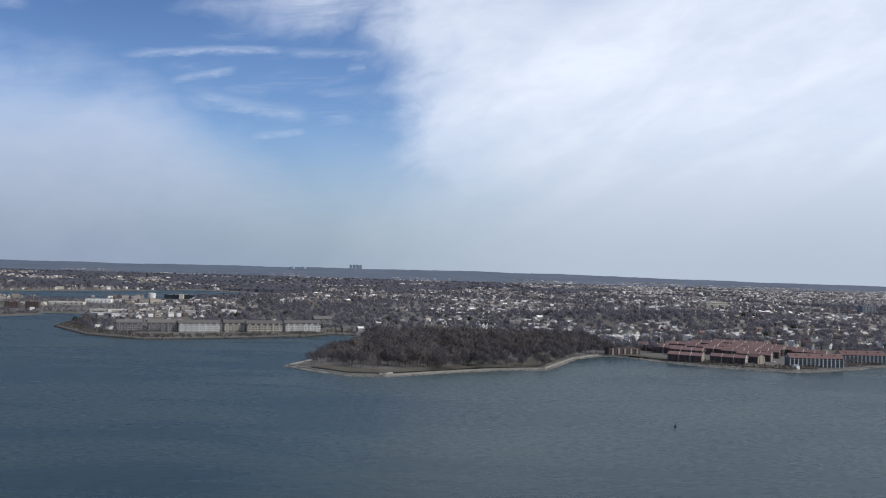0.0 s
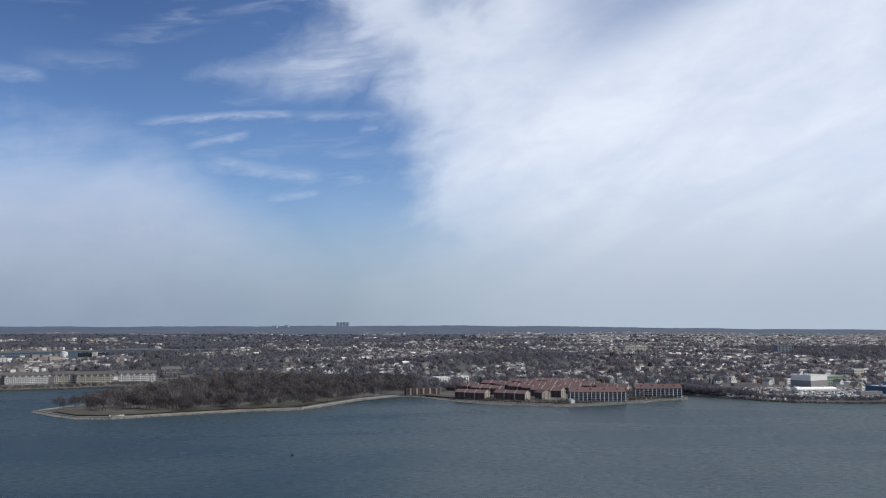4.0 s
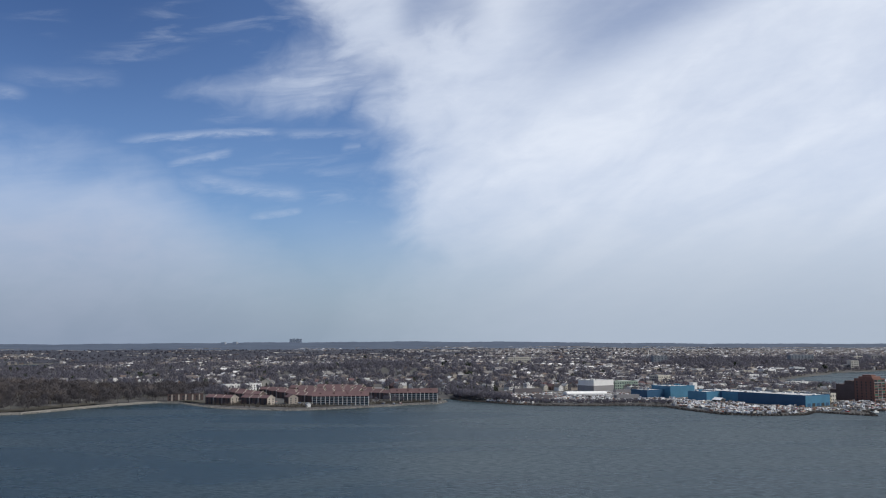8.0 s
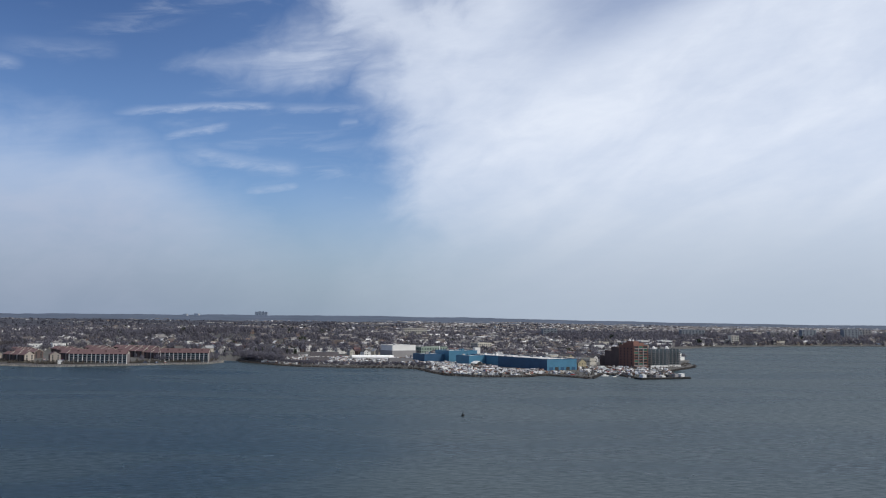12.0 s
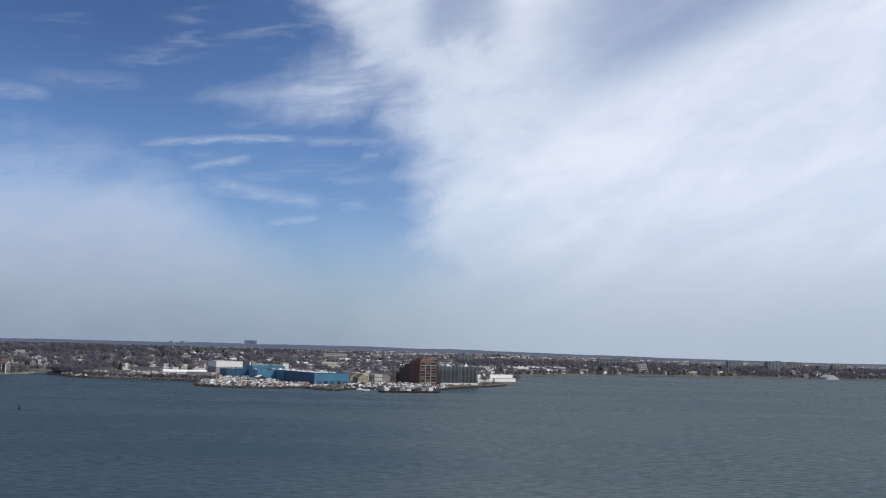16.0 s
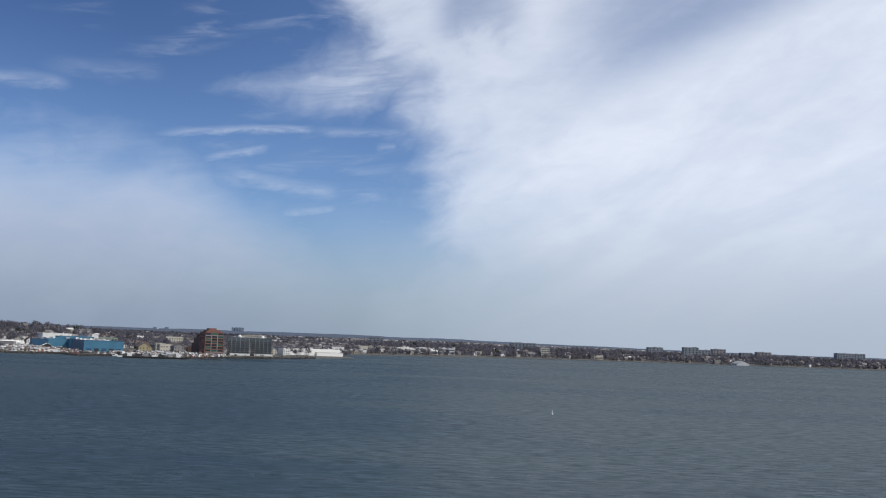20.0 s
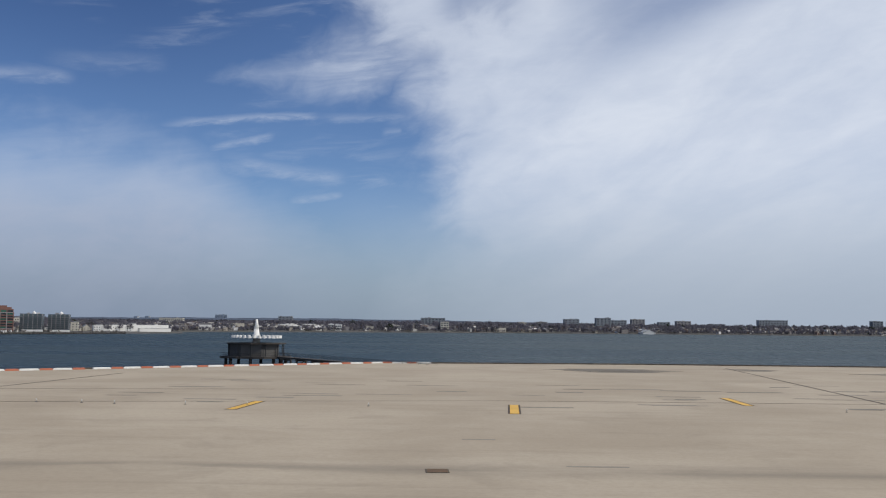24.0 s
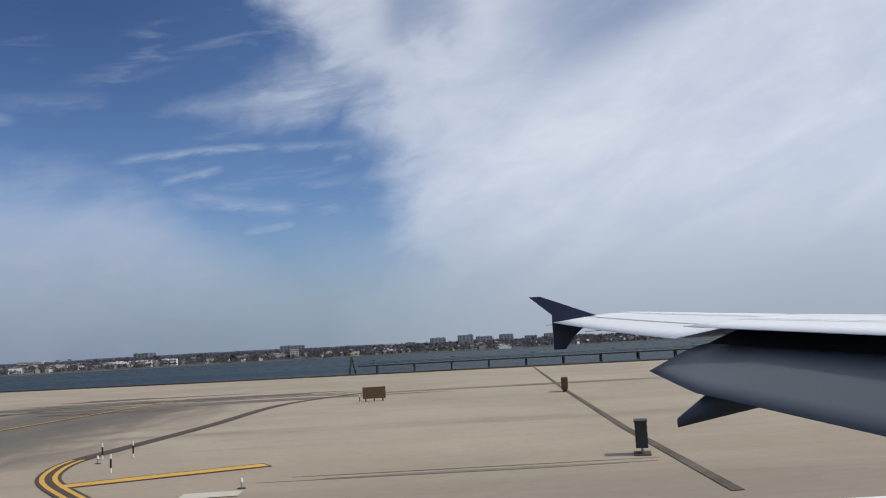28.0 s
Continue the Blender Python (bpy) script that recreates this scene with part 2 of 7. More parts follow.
def water_material():
    made = bpy.data.materials.new("bay_water")
    made.use_nodes = True
    n = Nodes(made.node_tree)
    place = n.plan()
    split = n.add("ShaderNodeSeparateXYZ")
    n.put(split.inputs[0], place)
    x, y, z = split.outputs
    drawn = n.vector(n.math("MULTIPLY", x, 0.30), y, z)
    swell = n.noise(drawn, 0.11, 6.0, 0.62, 0.4)
    chop = n.noise(drawn, 0.62, 5.0, 0.66, 0.5)
    patch = n.noise(n.vector(n.math("MULTIPLY", x, 0.4), y, z), 0.008, 5.0, 0.6, 0.8)
    body = n.add("ShaderNodeBsdfDiffuse")
    n.put(body.inputs["Color"], n.mix(n.smooth(0.35, 0.7, patch), (0.010, 0.024, 0.031), (0.018, 0.032, 0.034)))
    gloss = n.add("ShaderNodeBsdfGlossy")
    gloss.inputs["Color"].default_value = (0.93, 0.97, 1.0, 1.0)
    n.put(gloss.inputs["Roughness"], n.math("MULTIPLY_ADD", n.smooth(0.3, 0.7, patch), 0.08, 0.24))
    node = n.add("ShaderNodeBump")
    node.inputs["Strength"].default_value, node.inputs["Distance"].default_value = 1.0, 0.11
    n.put(node.inputs["Height"], n.math("MULTIPLY_ADD", chop, 0.8, n.math("MULTIPLY", swell, 0.7)))
    n.put(gloss.inputs["Normal"], node.outputs[0])
    # small waves lean their faces to the eye, which caps the mirror share far out
    rim = n.add("ShaderNodeFresnel")
    rim.inputs["IOR"].default_value = 1.11
    n.put(rim.inputs["Normal"], node.outputs[0])
    both = n.add("ShaderNodeMixShader")
    n.put(both.inputs[0], n.math("MINIMUM", rim.outputs[0], n.math("MULTIPLY_ADD", n.smooth(0.28, 0.72, chop), 0.15, 0.084)))
    n.put(both.inputs[1], body.outputs[0])
    n.put(both.inputs[2], gloss.outputs[0])
    n.put(n.add("ShaderNodeOutputMaterial").inputs[0], both.outputs[0])
    return made


def ground_material():
    """Town and park ground: grass, bare soil and paving in patches."""
    made = bpy.data.materials.new("town_ground")
    made.use_nodes = True
    n = Nodes(made.node_tree)
    shader = n.add("ShaderNodeBsdfPrincipled")
    place = n.plan()
    broad, mid, fine = n.noise(place, 0.008, 5.0, 0.6), n.noise(place, 0.045, 4.0, 0.6), n.noise(place, 0.5, 4.0, 0.7)
    colour = n.mix(n.smooth(0.40, 0.62, broad), (0.104, 0.102, 0.104), (0.092, 0.093, 0.084))
    colour = n.mix(n.smooth(0.50, 0.68, mid), colour, (0.120, 0.117, 0.117))
    colour = n.mix(n.math("MULTIPLY", fine, 0.7), colour, (0.080, 0.074, 0.066))
    n.put(shader.inputs["Base Color"], colour)
    shader.inputs["Roughness"].default_value, shader.inputs["Specular IOR Level"].default_value = 0.95, 0.15
    n.put(n.add("ShaderNodeOutputMaterial").inputs[0], shader.outputs[0])
    return made


def concrete_material():
    """Tan airfield concrete: long tyre-grey streaks along the runway, broad stains, slab to slab changes and fine grit."""
    made = bpy.data.materials.new("airfield_concrete")
    made.use_nodes = True
    n = Nodes(made.node_tree)
    shader = n.add("ShaderNodeBsdfPrincipled")
    place = n.plan()
    split = n.add("ShaderNodeSeparateXYZ")
    n.put(split.inputs[0], place)
    x, y, z = split.outputs
    streak = n.noise(n.vector(n.math("MULTIPLY", x, 0.035), n.math("MULTIPLY", y, 0.55), 0.0), 1.0, 5.0, 0.6, 0.4)
    broad = n.noise(place, 0.045, 5.0, 0.6, 0.5)
    grit = n.noise(place, 2.2, 6.0, 0.7)
    colour = n.mix(n.smooth(0.30, 0.72, broad), (0.330, 0.272, 0.202), (0.408, 0.344, 0.262))
    blotch = n.noise(place, 0.16, 5.0, 0.65, 0.8)
    colour = n.mix(n.math("MULTIPLY", n.smooth(0.50, 0.74, blotch), 0.40), colour, (0.262, 0.218, 0.166))
    colour = n.mix(n.math("MULTIPLY", n.smooth(0.52, 0.74, streak), 0.26), colour, (0.215, 0.180, 0.138))
    colour = n.mix(n.math("MULTIPLY", n.smooth(0.44, 0.24, streak), 0.22), colour, (0.465, 0.400, 0.300))
    colour = n.mix(n.math("MULTIPLY", n.smooth(0.35, 0.75, grit), 0.22), colour, (0.225, 0.190, 0.148))
    # the taxiway's worn grey wheel track, with ragged sides
    middle = n.math("MULTIPLY_ADD", y, -0.02, 1921.0)
    smear = n.noise(n.vector(n.math("MULTIPLY", x, 0.30), n.math("MULTIPLY", y, 0.09), 2.0), 1.0, 5.0, 0.65, 0.6)
    away = n.math("MULTIPLY_ADD", n.math("SUBTRACT", smear, 0.5), 22.0, n.math("ABSOLUTE", n.math("SUBTRACT", x, middle)))
    track = n.math("MULTIPLY", n.smooth(17.0, 6.0, away), n.math("MULTIPLY", n.smooth(112.0, 98.0, y), n.smooth(22.0, 27.0, y)))
    colour = n.mix(n.math("MULTIPLY", track, n.math("MULTIPLY_ADD", smear, 0.7, 0.42)), colour, (0.082, 0.075, 0.067))
    # a long soft band of old rubber and oil beyond the shoulder
    drift = n.noise(n.vector(n.math("MULTIPLY", x, 0.022), n.math("MULTIPLY", y, 0.06), 4.0), 1.0, 4.0, 0.6, 0.3)
    oil = n.math("MULTIPLY", n.smooth(3.6, 0.2, n.math("MULTIPLY_ADD", n.math("SUBTRACT", drift, 0.5), 9.0, n.math("ABSOLUTE", n.math("SUBTRACT", y, 57.5)))), n.smooth(0.40, 0.56, drift))
    colour = n.mix(n.math("MULTIPLY", oil, 0.55), colour, (0.150, 0.128, 0.102))
    # the scuffed strip beside the runway
    rub = n.math("MULTIPLY", n.smooth(33.0, 27.0, n.math("MULTIPLY_ADD", n.math("SUBTRACT", broad, 0.5), 14.0, y)), 0.45)
    colour = n.mix(rub, colour, (0.190, 0.168, 0.138))
    n.put(shader.inputs["Base Color"], colour)
    n.put(shader.inputs["Roughness"], n.math("MULTIPLY_ADD", grit, 0.2, 0.75))
    shader.inputs["Specular IOR Level"].default_value = 0.2
    node = n.add("ShaderNodeBump")
    node.inputs["Strength"].default_value, node.inputs["Distance"].default_value = 0.25, 0.02
    n.put(node.inputs["Height"], grit)
    n.put(shader.inputs["Normal"], node.outputs[0])
    n.put(n.add("ShaderNodeOutputMaterial").inputs[0], shader.outputs[0])
    return made


def glass_material(name, colour=(0.03, 0.045, 0.055)):
    made = surface(name, colour, 0.12, stain=0.2, spec=0.6, vary=0.25)
    return made


WATER, GROUND, CONCRETE = water_material(), ground_material(), concrete_material()
GLASS = glass_material("window_glass")
ASPHALT = surface("runway_asphalt", (0.075, 0.072, 0.068), 0.9, grain=0.6, stain=0.35, where="World")
LINE_BORDER = surface("line_border", (0.075, 0.055, 0.042), 0.85, grain=2, stain=0.3, where="World")
PATCH = surface("pale_patch", (0.50, 0.46, 0.38), 0.85, grain=1.5, stain=0.2, where="World")
MAST_GREY = surface("weathered_mast_grey", (0.20, 0.185, 0.19), 0.6, stain=0.25)
MAST_RED = surface("faded_red_paint", (0.24, 0.075, 0.08), 0.6, grain=2, stain=0.25)
GENSET_GREY = surface("dark_grey_green", (0.085, 0.092, 0.085), 0.6, stain=0.25)
MAROON = surface("worn_maroon_paint", (0.150, 0.095, 0.078), 0.9, grain=0.8, stain=0.6, where="World")
SCUFF = surface("rubbed_concrete", (0.215, 0.190, 0.155), 0.9, grain=0.6, stain=0.5, where="World")
TARMAC = surface("worn_taxiway", (0.175, 0.152, 0.122), 0.9, grain=0.5, stain=0.5, where="World")
SEAM = surface("joint_sealer", (0.105, 0.084, 0.064), 0.9, grain=2.5, stain=0.6, where="World")
PAINT_WHITE = surface("white_paint", (0.72, 0.71, 0.68), 0.6, grain=2, stain=0.14)
PAINT_YELLOW = surface("yellow_paint", (0.62, 0.36, 0.05), 0.6, grain=2, stain=0.2, where="World")
PAINT_RED = surface("red_paint", (0.50, 0.085, 0.075), 0.6, grain=2, stain=0.2)
PAINT_ORANGE = surface("orange_plastic", (0.46, 0.15, 0.085), 0.5, grain=2, stain=0.15)
SIGN_YELLOW = surface("sign_yellow", (0.66, 0.38, 0.04), 0.5, grain=2, stain=0.12)
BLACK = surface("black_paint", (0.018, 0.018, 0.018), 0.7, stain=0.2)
DARK_METAL = surface("dark_steel", (0.050, 0.050, 0.052), 0.6, 0.3, stain=0.3)
GREY_METAL = surface("galvanised_steel", (0.30, 0.30, 0.30), 0.5, 0.6, stain=0.2)
RUST = surface("rusty_box", (0.115, 0.070, 0.040), 0.85, stain=0.4)
TIMBER = surface("old_pier_timber", (0.060, 0.052, 0.046), 0.9, grain=2, stain=0.4)
STONE = surface("shore_stone", (0.255, 0.24, 0.215), 0.95, grain=0.8, stain=0.4, where="World", bump=0.6)
RED_ROOF = surface("red_shingle_roof", (0.120, 0.074, 0.074), 0.9, grain=1.2, stain=0.3, vary=0.15)
BALCONY_BLUE = surface("blue_grey_balcony", (0.16, 0.20, 0.24), 0.5, stain=0.12)
BEIGE = surface("beige_stucco", (0.37, 0.325, 0.28), 0.9, stain=0.12, vary=0.1)
DARK_BRICK = surface("dark_brown_brick", (0.100, 0.072, 0.066), 0.9, stain=0.25, vary=0.12)
ORANGE_BRICK = surface("orange_brick", (0.195, 0.100, 0.080), 0.9, grain=1.5, stain=0.2)
GREY_SIDING = surface("grey_siding", (0.27, 0.26, 0.26), 0.85, stain=0.12, vary=0.12)
WHITE_WALL = surface("white_stucco", (0.70, 0.69, 0.66), 0.85, stain=0.10, vary=0.08)
MAUVE_WALL = surface("mauve_grey_siding", (0.165, 0.150, 0.152), 0.88, stain=0.15, vary=0.12)
# Wall colour of the horizon slabs, with the air's haze painted in.
HAZE_GREY = surface("haze_grey_concrete", (0.25, 0.30, 0.37), 0.85, stain=0.1)
CREAM = surface("cream_wall", (0.50, 0.465, 0.395), 0.85, stain=0.12, vary=0.08)
STRAW = surface("straw_yellow_siding", (0.36, 0.31, 0.20), 0.85, stain=0.14, vary=0.1)
BLUE_SHED = surface("blue_sheet_cladding", (0.062, 0.180, 0.275), 0.55, grain=1.0, stain=0.2, where="World")
# Darkened copy of the blue cladding, for walls turned from the sun.
BLUE_SHADED = surface("shaded_blue_cladding", (0.030, 0.085, 0.160), 0.55, grain=1.0, stain=0.2, where="World")
FLAT_ROOF = surface("pale_roof_coating", (0.42, 0.42, 0.41), 0.9, grain=0.8, stain=0.25, where="World")
MILL_GREEN = surface("grey_green_stucco", (0.24, 0.30, 0.25), 0.85, stain=0.12)
DARK_ROOF = surface("dark_felt_roof", (0.095, 0.090, 0.088), 0.9, stain=0.25, vary=0.2)
DARK_GLASS = glass_material("dark_curtain_glass", (0.024, 0.032, 0.038))
TEAL_GLASS = glass_material("grey_green_curtain_glass", (0.085, 0.108, 0.120))
SLATE_WALL = surface("slate_grey_cladding", (0.195, 0.212, 0.232), 0.8, stain=0.15, vary=0.2)
GREY_TIMBER = surface("silvered_planks", (0.098, 0.094, 0.088), 0.9, grain=2, stain=0.4)
GREEN_GLASS = glass_material("green_tinted_glass", (0.030, 0.110, 0.080))
BARK = surface("bare_bark", (0.125, 0.102, 0.086), 0.95, stain=0.3, vary=0.2)
TWIGS = surface("bare_twigs", (0.120, 0.104, 0.102), 0.95, stain=0.3, vary=0.2)
NEEDLES = surface("evergreen_needles", (0.030, 0.040, 0.024), 0.95, stain=0.3, vary=0.2)
LAWN = surface("spring_grass", (0.060, 0.054, 0.042), 0.95, grain=0.5, stain=0.45, where="World")
FAR_WALLS = palette("house_paints", [(0.72, 0.70, 0.68), (0.24, 0.215, 0.195), (0.17, 0.125, 0.105), (0.30, 0.285, 0.275), (0.20, 0.185, 0.18), (0.38, 0.34, 0.29), (0.13, 0.105, 0.095), (0.18, 0.168, 0.165), (0.22, 0.205, 0.195), (0.56, 0.54, 0.50), (0.70, 0.69, 0.67)])
FAR_ROOFS = palette("roof_felts", [(0.13, 0.120, 0.115), (0.085, 0.080, 0.078), (0.15, 0.115, 0.100), (0.20, 0.192, 0.188), (0.14, 0.128, 0.122), (0.58, 0.57, 0.56), (0.30, 0.29, 0.285), (0.11, 0.092, 0.086), (0.17, 0.16, 0.155)])


def through_light(made, share):
    """Lets part of the light through: fine twigs glow on their shaded side too."""
    n = Nodes(made.node_tree, False)
    shader = next(node for node in made.node_tree.nodes if node.type == "BSDF_PRINCIPLED")
    out = next(node for node in made.node_tree.nodes if node.type == "OUTPUT_MATERIAL")
    thin, both = n.add("ShaderNodeBsdfTranslucent"), n.add("ShaderNodeMixShader")
    n.put(thin.inputs[0], shader.inputs["Base Color"].links[0].from_socket)
    both.inputs[0].default_value = share
    n.put(both.inputs[1], shader.outputs[0])
    n.put(both.inputs[2], thin.outputs[0])
    n.put(out.inputs[0], both.outputs[0])
    return made


# The bluish lift of the next two tree colours stands in for distance haze.
TREE_MASS = through_light(surface("winter_tree_mass", (0.150, 0.143, 0.166), 0.95, grain=0.10, stain=0.30, where="World", spec=0.1), 0.50)
HAZY_WOOD = through_light(surface("haze_tinted_woods", (0.092, 0.090, 0.108), 0.95, grain=0.10, stain=0.45, where="World", spec=0.1), 0.45)
# Hazy tint again, painted darker to offset the sun on the canopy's top.
DIM_CANOPY = surface("dimmed_hazy_canopy", (0.052, 0.054, 0.066), 0.95, grain=0.10, stain=0.45, where="World", spec=0.1)
PARK_MASS = through_light(surface("park_tree_mass", (0.096, 0.088, 0.092), 0.95, grain=0.3, stain=0.30, where="World", spec=0.1), 0.40)
SHORE_SCRUB = through_light(surface("shore_scrub", (0.122, 0.108, 0.094), 0.95, grain=0.2, stain=0.40, where="World", spec=0.1), 0.35)
VEHICLE_PAINTS = palette("vehicle_paints", [(0.70, 0.70, 0.70), (0.06, 0.06, 0.065), (0.30, 0.31, 0.32), (0.75, 0.75, 0.74), (0.28, 0.04, 0.035), (0.05, 0.09, 0.20), (0.62, 0.62, 0.60), (0.40, 0.33, 0.22)], 0.4)
# Horizon haze is mixed into this base colour as blue-grey.
HAZY_HILLS = surface("haze_blue_hill_woods", (0.078, 0.096, 0.130), 0.95, grain=0.02, stain=0.26, where="World", spec=0.1)
YARD_MIX = palette("yard_goods", [(0.66, 0.66, 0.66), (0.30, 0.29, 0.28), (0.72, 0.72, 0.71), (0.12, 0.11, 0.105), (0.45, 0.44, 0.42), (0.24, 0.15, 0.11), (0.70, 0.69, 0.66), (0.20, 0.19, 0.18)])
NAVY = surface("navy_lacquer", (0.012, 0.020, 0.055), 0.35, grain=1, stain=0.10, spec=0.5)
WING_WHITE = surface("wing_grey_lacquer", (0.80, 0.81, 0.82), 0.38, grain=1, stain=0.06, spec=0.5)
# Grey lacquer darkened in colour for the shadow over the flap.
FLAP_SHADED = surface("flap_shaded_lacquer", (0.085, 0.095, 0.112), 0.45, grain=1, stain=0.14, spec=0.4)

# ---- mesh helpers ----


class Shape:
    """Gathers corners and faces of one mesh."""

    def __init__(self):
        self.v, self.f = [], []

    def face(self, *corners):
        k = len(self.v)
        self.v += corners
        self.f.append(tuple(range(k, k + len(corners))))
        return self

    def prism(self, outline, z0, z1, shrink=0.0):
        """An upright block on an outline, anticlockwise from above; its top may be drawn in."""
        k, m = len(self.v), len(outline)
        cx, cy = sum(p[0] for p in outline) / m, sum(p[1] for p in outline) / m
        self.v += [(x, y, z0) for x, y in outline]
        self.v += [(cx + (x - cx) * (1 - shrink), cy + (y - cy) * (1 - shrink), z1) for x, y in outline]
        self.f += [tuple(range(k + m, k + 2 * m)), tuple(range(k + m - 1, k - 1, -1))]
        self.f += [(k + i, k + (i + 1) % m, k + m + (i + 1) % m, k + m + i) for i in range(m)]
        return self

    def box(self, x0, x1, y0, y1, z0, z1):
        return self.prism([(x0, y0), (x1, y0), (x1, y1), (x0, y1)], z0, z1)

    def slab(self, cx, cy, w, d, turn, z0, z1):
        c, s = math.cos(radians(turn)), math.sin(radians(turn))
        return self.prism([(cx + a * c - b * s, cy + a * s + b * c) for a, b in ((-w / 2, -d / 2), (w / 2, -d / 2), (w / 2, d / 2), (-w / 2, d / 2))], z0, z1)

    def tube(self, a, b, r0, r1=None, sides=8):
        a, b = Vector(a), Vector(b)
        r1 = r0 if r1 is None else r1
        along = (b - a).normalized()
        side = along.orthogonal().normalized()
        other = along.cross(side)
        k = len(self.v)
        for end, r in ((a, r0), (b, r1)):
            for i in range(sides):
                t = 2 * math.pi * i / sides
                self.v.append(tuple(end + side * (r * math.cos(t)) + other * (r * math.sin(t))))
        self.f += [(k + i, k + (i + 1) % sides, k + sides + (i + 1) % sides, k + sides + i) for i in range(sides)]
        self.f += [tuple(range(k + sides - 1, k - 1, -1)), tuple(range(k + sides, k + 2 * sides))]
        return self

    def gable(self, w, d, eave, ridge, over=0.4, thick=0.22):
        """A pitched roof, ridge along y, with thickness and overhang."""
        x, y = w / 2 + over, d / 2 + over
        drop = over * (ridge - eave) / (w / 2)
        for s in (-1, 1):
            k = len(self.v)
            for dz in (0, thick):
                self.v += [(s * x, -y, eave - drop + dz), (0, -y, ridge + dz), (0, y, ridge + dz), (s * x, y, eave - drop + dz)]
            quads = [(0, 1, 2, 3), (7, 6, 5, 4), (0, 4, 5, 1), (1, 5, 6, 2), (2, 6, 7, 3), (3, 7, 4, 0)]
            self.f += [tuple(k + i for i in (q if s > 0 else q[::-1])) for q in quads]
        return self

    def turn_to(self, matrix):
        self.v = [tuple(matrix @ Vector(p)) for p in self.v]
        return self

    def mesh(self, name, material, smooth=False):
        data = bpy.data.meshes.new(name)
        data.from_pydata(self.v, [], self.f)
        data.materials.append(material)
        if smooth:
            data.polygons.foreach_set("use_smooth", [True] * len(data.polygons))
        data.update()
        return data


def part(name, shape, material, parent, label="", smooth=False):
    ob = new(name, shape.mesh(name, material, smooth))
    ob.parent = parent
    if label:
        ob["label"] = label
    return ob


def thing(name, label, category, place=None, group="", kind=""):
    ob = new(name)
    ob.empty_display_size = 0.5
    if place is not None:
        ob.matrix_basis = place
    return tagged(ob, label, category, group, kind)


def solid(name, shape, material, label, category, place=None, group="", kind="", smooth=False):
    ob = new(name, shape.mesh(name, material, smooth))
    if place is not None:
        ob.matrix_basis = place
    return tagged(ob, label, category, group, kind)


# ---- plan of the shore ----
SHORE_WEST = [(-9000, 1500), (-778, 1664), (-737, 1746), (-765, 1800), (-680, 1800), (-629, 1645), (-593, 1455), (-496, 1319), (-444, 1284), (-397, 1260),
              (-362, 1272), (-329, 1292), (-257, 1330), (-222, 1366), (-186, 1378), (-163, 1432), (-120, 1440), (-95, 1350), (-110, 1200), (-132, 1060)]
SHORE_PARK = [(-154, 978), (-121, 942), (-80, 907), (-46, 906), (3, 944), (59, 984), (125, 1009), (146, 1064), (176, 1140), (216, 1194), (251, 1182)]
SHORE_HOMES = [(286, 1128), (320, 1087), (378, 1058), (410, 1046), (446, 1062), (500, 1096), (535, 1128), (571, 1144), (583, 1184), (572, 1240)]
SHORE_WORKS = [(592, 1250), (606, 1206), (640, 1168), (668, 1130), (700, 1108), (750, 1100), (800, 1104), (838, 1080), (850, 1020), (867, 966), (899, 944), (946, 950), (971, 985),
               (1012, 935), (1034, 1005), (1052, 997), (1063, 932), (1113, 994), (1131, 1088), (1189, 1190), (1204, 1241)]
SHORE_EAST = [(1216, 1316), (1240, 1384), (1150, 1580), (1176, 1692), (1270, 1828), (1380, 1986), (1516, 2180), (1667, 2290), (1856, 2390), (2200, 2500), (2900, 2600), (12000, 2600)]
OUTLINE = np.array(SHORE_WEST + SHORE_PARK + SHORE_HOMES + SHORE_WORKS + SHORE_EAST + [(12000, 9200), (-9000, 9200)], float)
COVE = np.array([(-9000, 2400), (-1128, 2406), (-950, 2450), (-760, 2620), (-650, 2760), (-560, 3100), (-600, 3300), (-886, 3464), (-1094, 3151), (-1347, 2873), (-9000, 2750)], float)


def inside_by(outline, x, y):
    """Metres inside an outline (negative: outside), for arrays."""
    best, within = np.full(x.shape, 1e9), np.zeros(x.shape, bool)
    for (ax, ay), (bx, by) in zip(outline, np.roll(outline, -1, 0)):
        dx, dy = bx - ax, by - ay
        t = np.clip(((x - ax) * dx + (y - ay) * dy) / (dx * dx + dy * dy), 0, 1)
        best = np.minimum(best, np.hypot(x - ax - t * dx, y - ay - t * dy))
        if dy:
            within ^= ((ay > y) != (by > y)) & (x < dx * (y - ay) / dy + ax)
    return np.where(within, best, -best)


def ramp(low, high, x):
    t = np.clip((x - low) / (high - low), 0, 1)
    return t * t * (3 - 2 * t)


